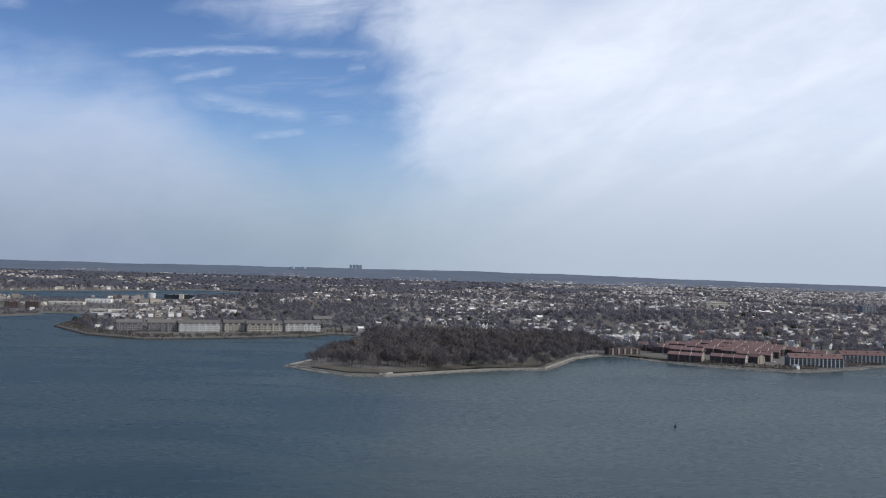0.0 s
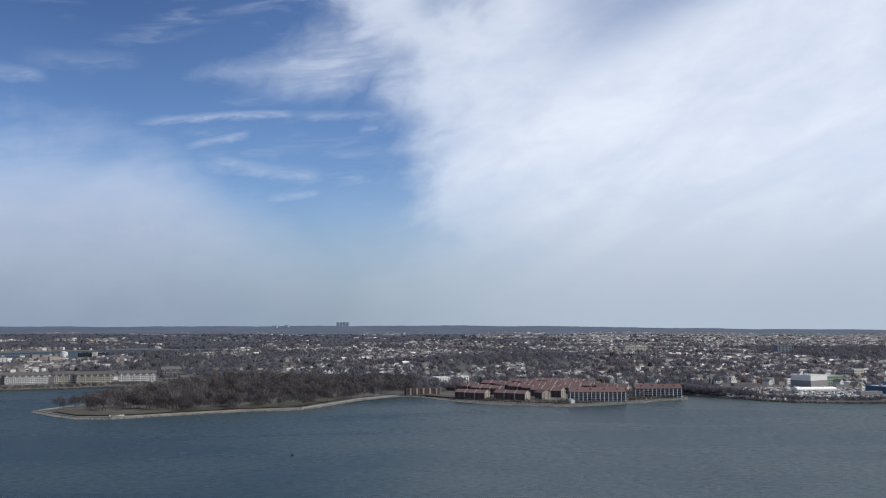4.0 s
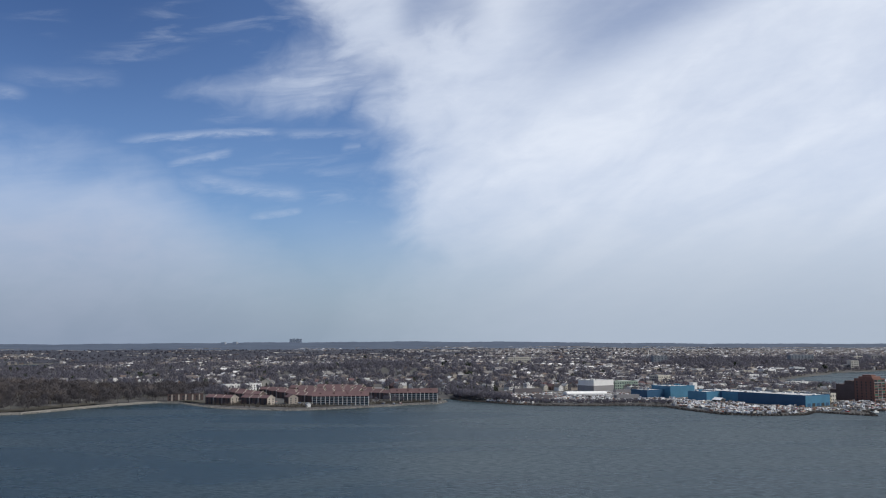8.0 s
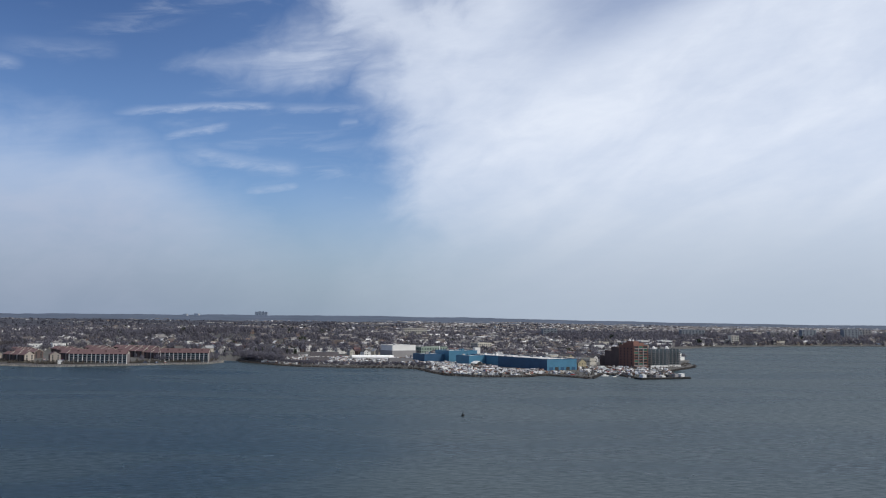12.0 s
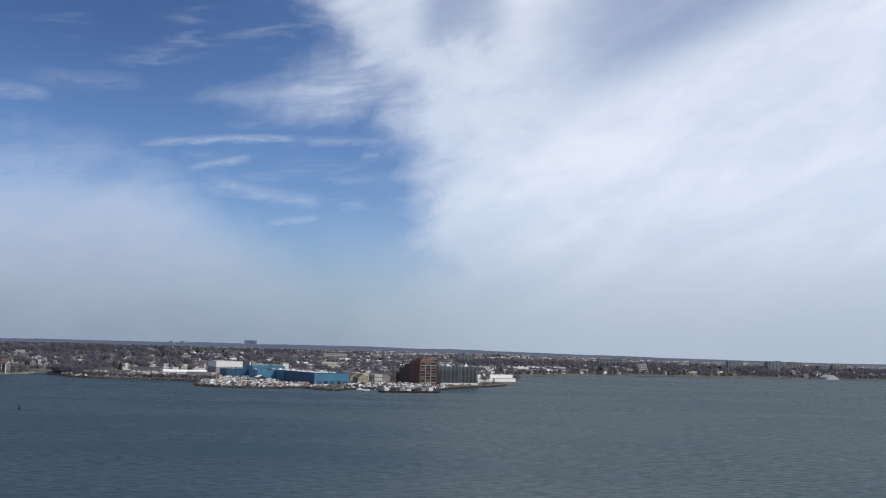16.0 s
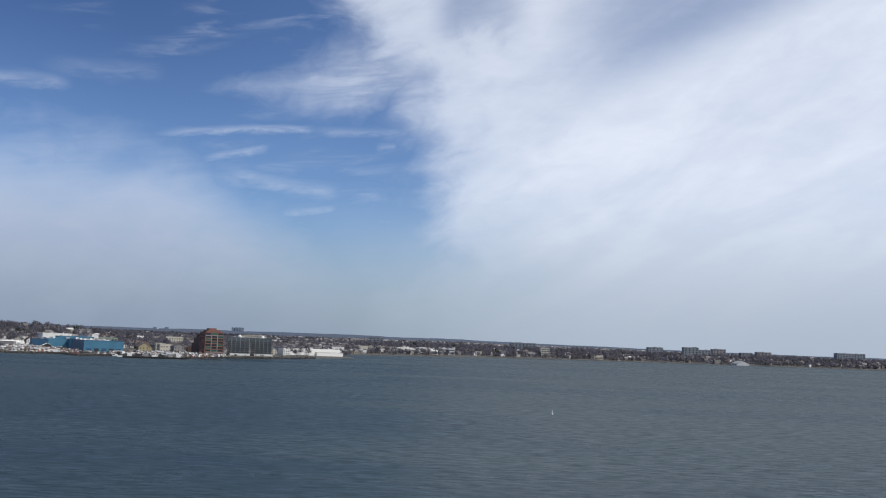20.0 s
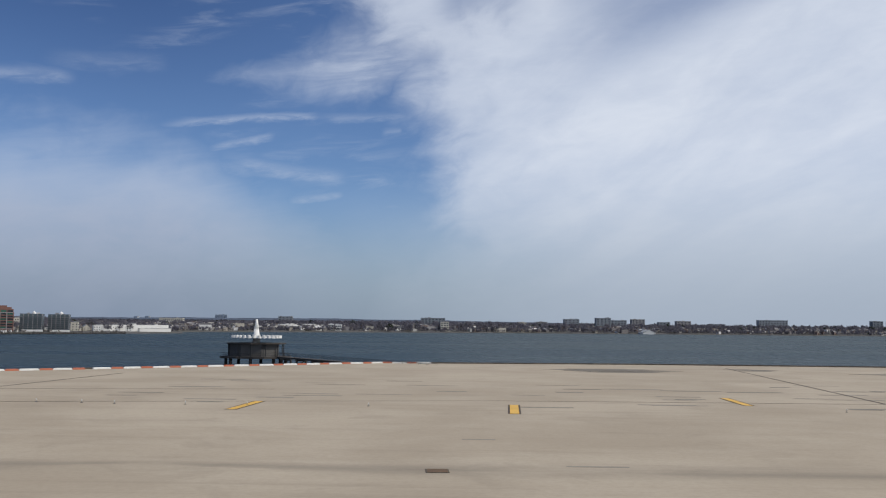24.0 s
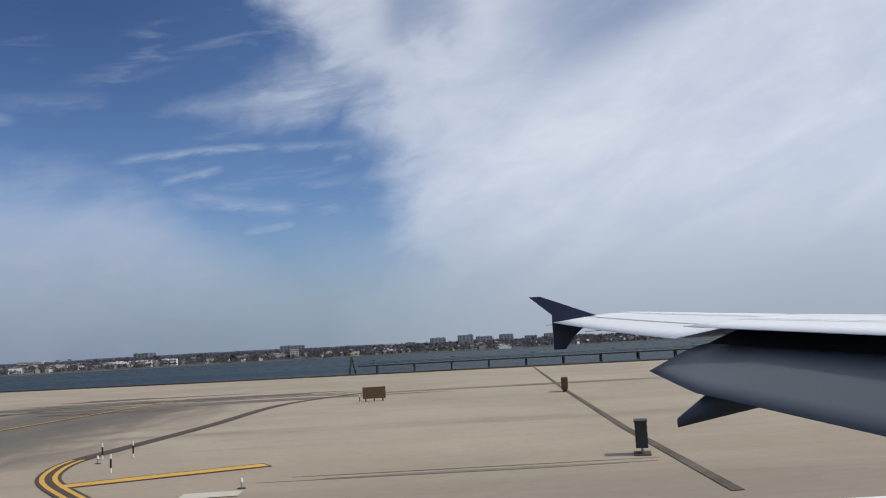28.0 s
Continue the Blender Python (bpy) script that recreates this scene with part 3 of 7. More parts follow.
def land_height(x, y):
    x, y = np.asarray(x, float), np.asarray(y, float)
    d = np.minimum(inside_by(OUTLINE, x, y), -inside_by(COVE, x, y))
    z = -3.0 + 5.0 * ramp(-4, 4, d) + 1.0 * ramp(5, 45, d)
    rise = 9.0 * ramp(1250, 2600, y) + 20.0 * (1 - 0.55 * ramp(1300, 3200, x)) * ramp(2600, 5200, y) + 34.0 * (1 - 0.6 * ramp(1800, 5000, x)) * ramp(5000, 8600, y) * (0.86 + 0.09 * np.sin(x / 820 + 1.0) + 0.07 * np.sin(x / 433 + y / 900))
    rise = rise * (1 - 0.85 * ramp(-300, -650, x) * (1 - ramp(3200, 4600, y)))
    park = 12.0 * np.exp(-(((x - 25) / 130) ** 2 + ((y - 1195) / 115) ** 2))
    ridge = 22.0 * np.exp(-(((x - 470) / 300) ** 2 + ((y - 1780) / 240) ** 2))
    knoll = 3.5 * np.exp(-(((x - 440) / 150) ** 2 + ((y - 1345) / 70) ** 2))
    return np.where(d > 5, z + (rise + park + knoll + ridge) * ramp(5, 120, d), z)


def homes(x, y):
    """Where the houses gather (above nought) and where the woods do."""
    return noise.noise(Vector((x / 380.0, y / 330.0, 3.1))) + 0.55 * noise.noise(Vector((x / 120.0, y / 110.0, 8.4))) + max(-0.10, 0.00035 * (x - 100)) - 0.05 + 0.35 * math.exp(-((x - 1150) / 350.0) ** 2 - ((y - 1700) / 450.0) ** 2)


# ---- water, land, far hills ----
def build_land():
    sea = Shape()
    sea.face((-14000, -6000, 0), (16000, -6000, 0), (16000, 14000, 0), (-14000, 14000, 0))
    tagged(new("water", sea.mesh("water", WATER)), "grey-green bay water with small wind ripples", "water", kind="structure")
    xs = np.unique(np.concatenate([np.linspace(-8800, -950, 90), np.arange(-950, 1300, 9.0), np.arange(1300, 2300, 22.0), np.linspace(2300, 11800, 100)]))
    ys = np.unique(np.concatenate([np.arange(880, 1480, 9.0), np.arange(1480, 3560, 28.0), np.linspace(3560, 9000, 50)]))
    gx, gy = np.meshgrid(xs, ys)
    gz = land_height(gx, gy)
    verts = np.stack([gx, gy, gz], -1).reshape(-1, 3)
    nx = len(xs)
    keep = np.maximum(np.maximum(gz[:-1, :-1], gz[1:, :-1]), np.maximum(gz[:-1, 1:], gz[1:, 1:])) > -2.9
    rows, cols = np.nonzero(keep)
    base = rows * nx + cols
    faces = np.stack([base, base + 1, base + nx + 1, base + nx], 1)
    data = bpy.data.meshes.new("ground")
    data.from_pydata(verts.tolist(), [], faces.tolist())
    data.materials.append(GROUND)
    data.polygons.foreach_set("use_smooth", [True] * len(data.polygons))
    tagged(new("ground", data), "low shore land with bare soil, dull grass and paving", "ground", kind="structure")
    # wooded country rising to the horizon: one uneven canopy, thinner where the houses gather; haze is in its colours
    for name, material, ys, label in (("wooded_country", DIM_CANOPY, np.arange(3300, 5080, 46.0), "leafless woods behind the town"), ("backdrop", HAZY_HILLS, np.arange(5000, 8740, 62.0), "long wooded ridges on the horizon, spring haze put into their colour")):
        xs = np.arange(-9000, 11200, 30.0) if name == "backdrop" else np.arange(-3600, 5900, 19.0)
        gx, gy = np.meshgrid(xs, ys)
        rng = np.random.default_rng(4)
        swell = np.sin(gx / 310 + gy / 170) * np.sin(gx / 187 - gy / 260 + 1.0) + 0.5 * np.sin(gx / 71 + gy / 93) * np.sin(gx / 53 - gy / 121)
        crest = 8.0 * (1 - 0.5 * ramp(1800, 5000, gx)) * ramp(6900, 8500, gy) * (1 + 0.55 * np.sin(gx / 1010 + 2.2) + 0.40 * np.sin(gx / 423) + 0.25 * np.sin(gx / 190 + 0.6))
        land = land_height(gx, gy)
        if name == "backdrop":
            gz = land + 8 + 3.0 * swell + rng.uniform(-1.6, 1.6, gx.shape) + crest - 9 * (gy == ys[0])
        else:
            dense = np.array([homes(a, b) for a, b in zip(gx.ravel(), gy.ravel())]).reshape(gx.shape)
            gz = land + np.clip(4.5 - 17 * dense, -4, 9) + 1.2 * swell + rng.uniform(-2.6, 2.6, gx.shape) - 8 * (gy == ys[0]) - 40 * (land < 2.5)
        verts = np.stack([gx + rng.uniform(-8, 8, gx.shape), gy + rng.uniform(-14, 14, gx.shape), gz], -1).reshape(-1, 3)
        base = (np.arange(len(ys) - 1)[:, None] * len(xs) + np.arange(len(xs) - 1)[None, :]).reshape(-1)
        data = bpy.data.meshes.new(name)
        data.from_pydata(verts.tolist(), [], np.stack([base, base + 1, base + len(xs) + 1, base + len(xs)], 1).tolist())
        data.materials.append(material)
        data.polygons.foreach_set("use_smooth", [name == "backdrop"] * len(data.polygons))
        tagged(new(name, data), label, "hills" if name == "backdrop" else "woods", kind="structure" if name == "backdrop" else "stuff")


build_land()

# ---- the airfield deck ----
DECK_EDGE = [(1395, 5), (1519, 109), (1603, 179), (1655, 225), (1720, 232), (1800, 230), (1860, 206), (1900, 196), (2000, 183), (2120, 172), (2500, 140)]
DECK_OUTLINE = [(1395, -90), (2500, -90)] + DECK_EDGE[::-1]


def build_deck():
    body = Shape()
    body.prism(DECK_OUTLINE, DECK - 1.6, DECK)
    deck = tagged(new("pavement", body.mesh("pavement", CONCRETE)), "tan concrete airfield deck streaked with tyre marks", "pavement", kind="structure")
    piles = Shape()
    for (ax, ay), (bx, by) in zip(DECK_EDGE, DECK_EDGE[1:]):
        count = max(2, int(math.hypot(bx - ax, by - ay) / 9))
        for k in range(count):
            x, y = ax + (bx - ax) * k / count, ay + (by - ay) * k / count
            piles.tube((x, y - 2.5, -2), (x, y - 2.5, DECK - 1.5), 0.45, sides=8)
    part("piles", piles, TIMBER, deck, "dark piles under the deck rim")
    kerb = Shape()
    for (ax, ay), (bx, by) in zip(DECK_EDGE[1:], DECK_EDGE[2:]):
        length, turn = math.hypot(bx - ax, by - ay), math.degrees(math.atan2(by - ay, bx - ax))
        kerb.slab((ax + bx) / 2, (ay + by) / 2 - 0.4, length, 0.5, turn, DECK + 0.004, DECK + 0.28)
    part("kerb", kerb, SEAM, deck, "dark low kerb along the water")
    runway = Shape()
    runway.prism([(1420, -26), (2480, -26), (2480, 19.4), (1960, 23.5), (1880, 24.7), (1420, 25.2)], DECK + 0.004, DECK + 0.02)
    tagged(new("runway", runway.mesh("runway", ASPHALT)), "dark grooved asphalt runway", "runway", kind="structure")
    # dark stained strips on the concrete, each of a few ragged threads
    worn, rub, rng = Shape(), Shape(), random.Random(8)
    for _ in range(70):
        length, x, y = rng.uniform(2.5, 8), rng.uniform(1630, 1835), rng.uniform(100, 152)
        rub.slab(x, y, length, rng.uniform(0.5, 1.3), rng.uniform(-0.6, 0.6), DECK + 0.004, DECK + 0.008 + 0.001 * (_ % 12))
    for _ in range(10):
        length, x, y = rng.uniform(2, 5), rng.uniform(1590, 1870), rng.uniform(40, 74)
        rub.slab(x, y, length, rng.uniform(0.2, 0.6), rng.uniform(-0.5, 0.5), DECK + 0.004, DECK + 0.008 + 0.001 * _)
    for x0, x1, y0, y1, threads in ((1690, 1722, 190, 205, 12), (1731, 1745, 200, 211, 6), (1752, 1800, 187, 195, 9), (1800, 1850, 180, 200, 6), (1896, 1930, 96, 124, 16), (1918, 1946, 100, 114, 12), (1871, 1882, 33.2, 35.8, 9),
                                    (1873, 1880, 36.0, 36.8, 3), (1826, 1868, 29.5, 35.0, 16), (1938, 1990, 103, 106, 4), (1946, 1962, 33.5, 36.5, 4), (1905, 1960, 96, 101, 6), (1640, 1700, 34, 44, 8), (1832, 1846, 88, 90, 3)):
        for _ in range(threads):
            length = (x1 - x0) * rng.uniform(0.25, 0.9)
            x, y = rng.uniform(x0, x1 - length) + length / 2, rng.uniform(y0, y1)
            thin = rng.uniform(2.0, 5.0) if y > 150 else rng.uniform(0.7, 2.8) if y > 90 else rng.uniform(0.10, 0.35) * (1 + y / 60)
            ends = [(-0.5, 0.0), (-0.25, -0.4), (0.2, -0.5), (0.5, 0.1), (0.15, 0.5), (-0.3, 0.35)]
            step = 0.010 + 0.003 * (_ % 16)
            (worn if y > 80 else rub).prism([(x + a * length, y + b * thin * rng.uniform(0.7, 1.3)) for a, b in ends], DECK + 0.004, DECK + step)
    rub.box(1425, 1900, 26.45, 26.85, DECK + 0.004, DECK + 0.014)
    rub.box(1425, 1881, 27.3, 27.6, DECK + 0.004, DECK + 0.014)
    tagged(new("rubbed_strips", rub.mesh("rubbed_strips", SCUFF)), "faint rubber scuffs and patched joints on concrete", "stains", kind="structure")
    tagged(new("stain_strips", worn.mesh("stain_strips", TARMAC)), "long dark tyre and drainage stains on concrete", "stains", kind="structure")


def paint_line(shape, points, width, lift=0.024):
    """A painted or poured line along points on the deck."""
    for (ax, ay), (bx, by) in zip(points, points[1:]):
        length = math.hypot(bx - ax, by - ay)
        shape.slab((ax + bx) / 2, (ay + by) / 2, length + width * 0.5, width, math.degrees(math.atan2(by - ay, bx - ax)), DECK + lift - 0.008, DECK + lift)


def ribbon(shape, points, width, lift=0.024):
    """One unbroken flat strip along points on the deck."""
    left, right = [], []
    for k, (x, y) in enumerate(points):
        (ax, ay), (bx, by) = points[max(k - 1, 0)], points[min(k + 1, len(points) - 1)]
        length = math.hypot(bx - ax, by - ay) or 1.0
        nx, ny = -(by - ay) / length * width / 2, (bx - ax) / length * width / 2
        left.append((x + nx, y + ny))
        right.append((x - nx, y - ny))
    for k in range(len(points) - 1):
        for z, ring in ((DECK + lift, (right[k], right[k + 1], left[k + 1], left[k])), (DECK + lift - 0.012, (left[k], left[k + 1], right[k + 1], right[k]))):
            shape.face(*[(x, y, z) for x, y in ring])
        for a, b in ((left[k], left[k + 1]), (right[k + 1], right[k])):
            shape.face((*b, DECK + lift), (*b, DECK + lift - 0.012), (*a, DECK + lift - 0.012), (*a, DECK + lift))


def bend(points, steps=6):
    """A rounded course through points."""
    out = []
    ext = [points[0]] + list(points) + [points[-1]]
    for p0, p1, p2, p3 in zip(ext, ext[1:], ext[2:], ext[3:]):
        for k in range(steps):
            t = k / steps
            out.append(tuple(0.5 * (2 * b + (c - a) * t + (2 * a - 5 * b + 4 * c - d) * t * t + (3 * b - a - 3 * c + d) * t ** 3) for a, b, c, d in zip(p0, p1, p2, p3)))
    return out + [points[-1]]


def build_markings():
    seams = ([(1614.5, 165), (1611, 110), (1608.3, 75), (1605, 40), (1603, 27)], [(1735.5, 215), (1726, 98), (1722, 27)], [(1849, 195), (1845.0, 85), (1843.0, 50), (1841.5, 27)], [(1972, 180), (1965.2, 89), (1962.5, 48), (1961.5, 27)],
             [(1500, 84), (1548, 98), (1570, 101), (1590, 113), (1612, 122), (1650, 128)], [(1540, 70), (1560, 84), (1600, 98), (1680, 112), (1790, 116)], [(1808, 117), (1850, 112), (1900, 103)])
    for k, course in enumerate(seams):
        line = Shape()
        ribbon(line, course, 0.40 if k < 4 else 0.16, 0.026)
        tagged(new("joint", line.mesh("joint", SEAM if k < 4 else TARMAC)), "dark sealed joint running across the concrete deck", "deck joint", group="deck joints", kind="structure")
    white = Shape()
    ribbon(white, [(1425, 25.8), (1880, 25.3), (1899, 25.0)], 1.35, 0.030)
    ribbon(white, [(1948, 24.3), (1960, 24.1), (2480, 20)], 1.35, 0.030)
    tagged(new("runway_edge_line", white.mesh("runway_edge_line", PAINT_WHITE)), "solid white painted runway edge line", "road marking", kind="structure")
    lead = bend([(1882.2, 26.25), (1884.6, 26.8), (1886.8, 27.6), (1890.5, 29.5), (1895.5, 33.6), (1899.6, 39.5), (1902.5, 50), (1903.5, 68), (1905, 84), (1913, 112)])
    out = bend([(1947, 26.2), (1943, 28.6), (1940.1, 33), (1937.3, 37.8), (1935.9, 41.8), (1935.3, 46), (1935.8, 52), (1937, 66), (1938.5, 90), (1946, 108)])
    for course, label in ((lead, "double yellow line curving from runway to taxiway"), (out, "double yellow line curving back to the runway")):
        painted = [p for p in course if p[1] < 47]
        for shift, width, material, lift in ((0, 1.0, LINE_BORDER, 0.030), (-0.25, 0.20, PAINT_YELLOW, 0.036), (0.25, 0.20, PAINT_YELLOW, 0.036)):
            line, moved = Shape(), []
            line_of = course if material is LINE_BORDER else painted
            for (ax, ay), (bx, by) in zip(line_of, line_of[1:]):
                length = math.hypot(bx - ax, by - ay) or 1
                moved.append((ax - (by - ay) / length * shift, ay + (bx - ax) / length * shift))
            ribbon(line, moved, width, lift)
            tagged(new("taxi_line", line.mesh("taxi_line", material)), label if material is PAINT_YELLOW else "dark brown border under a yellow taxi line", "road marking", kind="structure")
    middle, margin = Shape(), Shape()
    course = bend([(1916.2, 25.6), (1917.2, 39), (1918.3, 59), (1919.6, 80), (1921.4, 112)])
    ribbon(middle, course, 0.26, 0.036)
    ribbon(margin, course, 0.80, 0.029)
    tagged(new("taxi_line", margin.mesh("taxi_line", LINE_BORDER)), "dark brown border under the yellow centre line", "road marking", kind="structure")
    maroon = Shape()
    maroon.box(1914, 1938, 108.5, 112.5, DECK + 0.014, DECK + 0.020)
    maroon.box(1914, 1927, 90.5, 92.6, DECK + 0.014, DECK + 0.020)
    tagged(new("painted_bars", maroon.mesh("painted_bars", MAROON)), "worn dark maroon bars painted across the taxiway", "road marking", kind="structure")
    tagged(new("taxi_line", middle.mesh("taxi_line", PAINT_YELLOW)), "yellow taxiway centre line over dark asphalt", "road marking", kind="structure")
    bars, edges = Shape(), Shape()
    for a, b in (((1574, 136), (1580, 130)), ((1584.4, 97), (1590.3, 90.5)), ((1606.2, 112), (1608.9, 103)), ((1652.3, 96.5), (1652.8, 106.6)), ((1681.8, 95.5), (1682.2, 106)), ((1709.6, 109.5), (1709.8, 120.5)), ((1750, 98), (1750.2, 110)), ((1796.4, 105), (1796.6, 118)), ((1938.6, 36.2), (1945.4, 39.6))):
        paint_line(bars, [a, b], 0.95 if a[0] > 1640 else 0.8, 0.034)
        paint_line(edges, [a, b], 1.35 if a[0] > 1640 else 1.1, 0.028)
    tagged(new("yellow_dashes", bars.mesh("yellow_dashes", PAINT_YELLOW)), "short slanting yellow dashes on the concrete shoulder", "road marking", kind="structure")
    tagged(new("dash_borders", edges.mesh("dash_borders", LINE_BORDER)), "dark brown borders under the yellow dashes", "road marking", kind="structure")
    hold = Shape()
    for shift in (0.0, 0.75):
        paint_line(hold, [(1546 + shift, 116.5 + shift * 0.6), (1570.5 + shift, 82.5 + shift * 0.6)], 0.30, 0.034)
    for k in range(26):
        x, y = 1545.0 + k * 0.95, 115.6 - k * 1.32
        paint_line(hold, [(x - 0.25, y + 0.3), (x + 0.25, y - 0.3)], 0.9, 0.034)
    tagged(new("hold_line", hold.mesh("hold_line", PAINT_YELLOW)), "yellow hold line of two solid and dashed bars", "road marking", kind="structure")
    rim = Shape()
    paint_line(rim, [(1547.5, 117.6), (1572.4, 83.3)], 0.35, 0.029)
    tagged(new("hold_line_border", rim.mesh("hold_line_border", BLACK)), "black border beside the yellow hold line", "road marking", kind="structure")
    for cx, cy in ((1564.6, 101.8), (1569.3, 95.4)):
        sign = thing("runway_number_panel", "red painted panel with white strokes on the deck", "road marking", group="runway number panels", kind="structure")
        base, red, strokes = Shape(), Shape(), Shape()
        turn = 35
        base.slab(cx, cy, 6.4, 4.2, turn, DECK + 0.02, DECK + 0.026)
        red.slab(cx, cy, 5.6, 3.4, turn, DECK + 0.026, DECK + 0.032)
        c, s = math.cos(radians(turn)), math.sin(radians(turn))
        for off in (-1.3, 1.3):
            course = [(-0.8, 0.9), (0.6, 1.1), (0.8, 0.3), (-0.8, -0.9), (0.9, -1.1)]
            paint_line(strokes, [(cx + (off + a) * c - b * s, cy + (off + a) * s + b * c) for a, b in course], 0.42, 0.044)
        part("border", base, BLACK, sign, "black border")
        part("field", red, PAINT_RED, sign, "red field")
        part("digits", strokes, PAINT_WHITE, sign, "white strokes")
    pale = Shape()
    for x, y, w, d in ((1885.6, 32.7, 2.3, 1.6), (1945.2, 31.8, 2.0, 1.2), (1852.5, 27.6, 4.0, 0.9)):
        pale.slab(x, y, w, d, 4, DECK + 0.02, DECK + 0.026)
    tagged(new("pale_patches", pale.mesh("pale_patches", PATCH)), "pale repair patches in the concrete", "patch", kind="structure")


def build_barrier():
    """Low plastic barriers along the rim, white and orange in turn."""
    run = thing("barrier_row", "low white and orange plastic barriers along the deck rim", "barrier")
    meshes = {}
    for name, material in (("white", PAINT_WHITE), ("orange", PAINT_ORANGE)):
        block = Shape()
        length = 1.75 if name == "white" else 1.15
        block.prism([(-length, -0.25), (length, -0.25), (length, 0.25), (-length, 0.25)], 0, 0.20, 0.0)
        block.prism([(-length + 0.05, -0.18), (length - 0.05, -0.18), (length - 0.05, 0.18), (-length + 0.05, 0.18)], 0.20, 0.36, 0.08)
        meshes[name] = block.mesh("barrier_" + name, material)
    count = 0
    for (ax, ay), (bx, by) in zip(DECK_EDGE[:4], DECK_EDGE[1:5]):
        length = math.hypot(bx - ax, by - ay)
        if bx > 1700:
            length = 12
        for k in range(int(length / 3.0)):
            t = (k + 0.5) * 3.0 / math.hypot(bx - ax, by - ay)
            ob = new("barrier", meshes["white" if count % 2 else "orange"])
            ob.parent = run
            nx, ny = (by - ay), -(bx - ax)
            size = math.hypot(nx, ny)
            ob.matrix_basis = pose(ax + (bx - ax) * t + nx / size * 1.3, ay + (by - ay) * t + ny / size * 1.3, DECK + 0.003, 0, 0, math.degrees(math.atan2(by - ay, bx - ax)))
            count += 1


def build_field_things():
    # large yellow board by the rim
    board = thing("message_board", "orange-yellow message board on short legs beside the barriers", "sign", pose(1551.5, 131.0, DECK, 0, 0, 42))
    panel, legs = Shape(), Shape()
    panel.box(-1.9, 1.9, -0.14, 0.14, 0.25, 1.35)
    part("panel", panel, SIGN_YELLOW, board)
    for x in (-1.4, 1.4):
        leg = Shape()
        leg.box(x - 0.08, x + 0.08, -0.25, 0.25, 0.0, 0.35)
        part("leg", leg, DARK_METAL, board)
    for z in (0.62, 0.98):
        bar = Shape()
        bar.box(-1.5, 1.5, -0.155, -0.14, z - 0.06, z + 0.06)
        part("lettering", bar, RUST, board, "dark lettering too small to read")
    # sign boxes seen from behind
    box = thing("runway_sign", "dark steel airfield sign box on frangible legs, seen from behind", "sign", pose(1582.5, 73.2, DECK, 0, 0, 25), "sign boxes")
    body, foot = Shape(), Shape()
    body.box(-0.62, 0.62, -0.30, 0.30, 0.28, 1.28)
    cabinet, cap, bolt = part("cabinet", body, DARK_METAL, box), Shape(), Shape()
    cap.box(-0.66, 0.66, -0.34, 0.34, 1.28, 1.33)
    part("top_cap", cap, DARK_METAL, cabinet)
    for z in (0.5, 0.78, 1.06):
        bolt.box(-0.55, 0.55, -0.315, -0.30, z - 0.03, z + 0.03)
    part("louvre", bolt, BLACK, cabinet, "black louvre slots")
    for x in (-0.45, 0.45):
        leg = Shape()
        leg.tube((x, 0, 0), (x, 0, 0.29), 0.06)
        part("leg", leg, GREY_METAL, box)
    plate = Shape()
    plate.box(-0.8, 0.8, -0.42, 0.42, 0, 0.05)
    part("footing", plate, SEAM, box, "dark footing plate")
    for x, y, turn in ((1873.5, 40.7, 68), (1960.9, 36.6, 78)):
        copy_thing(box, pose(x, y, DECK, 0, 0, turn) @ Matrix.Diagonal((0.78, 0.78, 1, 1)))
    small = thing("runway_sign", "rusty brown airfield sign box facing away", "sign", pose(1892, 87.5, DECK, 0, 0, 5), "far sign boxes")
    cab = Shape()
    cab.box(-1.05, 1.05, -0.3, 0.3, 0.25, 1.30)
    part("cabinet", cab, RUST, small)
    for x in (-0.8, 0, 0.8):
        leg = Shape()
        leg.box(x - 0.05, x + 0.05, -0.2, 0.2, 0, 0.26)
        part("leg", leg, DARK_METAL, small)
    for x, y, turn in ((1876.8, 92.2, 76), (1947.1, 87.0, 8), (1964.8, 86, 82)):
        copy_thing(small, pose(x, y, DECK, 0, 0, turn))
    # access covers
    cover = thing("pit_cover", "dark steel access cover in the deck", "cover", pose(1615, 61.5, DECK, 0, 0, 5), "pit covers")
    lid, ring = Shape(), Shape()
    lid.box(-0.62, 0.62, -0.62, 0.62, 0.004, 0.05)
    ring.box(-0.72, 0.72, -0.72, 0.72, 0.004, 0.03)
    part("lid", lid, RUST, cover)
    part("rim", ring, SEAM, cover)
    for x, y in ((1736, 61), (1804, 60.5), (1838.1, 38.7), (1838.5, 55), (1675.4, 57)):
        copy_thing(cover, pose(x, y, DECK, 0, 0, 5))
    # edge lights on short stems
    light = thing("edge_light", "short frangible edge light with a pale lens", "light", pose(1572, 81, DECK), "edge lights")
    stem, lens, base = Shape(), Shape(), Shape()
    stem.tube((0, 0, 0.04), (0, 0, 0.24), 0.03, 0.025)
    lens.tube((0, 0, 0.24), (0, 0, 0.38), 0.07, 0.045)
    base.tube((0, 0, 0), (0, 0, 0.04), 0.16, 0.14)
    for name, shape, material in (("stem", stem, GREY_METAL), ("lens", lens, PAINT_WHITE), ("base", base, DARK_METAL)):
        part(name, shape, material, light)
    spots = [(1575, 82.5), (1578.5, 86), (1582, 89), (1586, 92), (1591, 95.5), (1596, 100), (1872, 30), (1887, 33), (1895, 38), (1899, 58), (1937, 44), (1946, 33), (1899, 90), (1898, 46)]
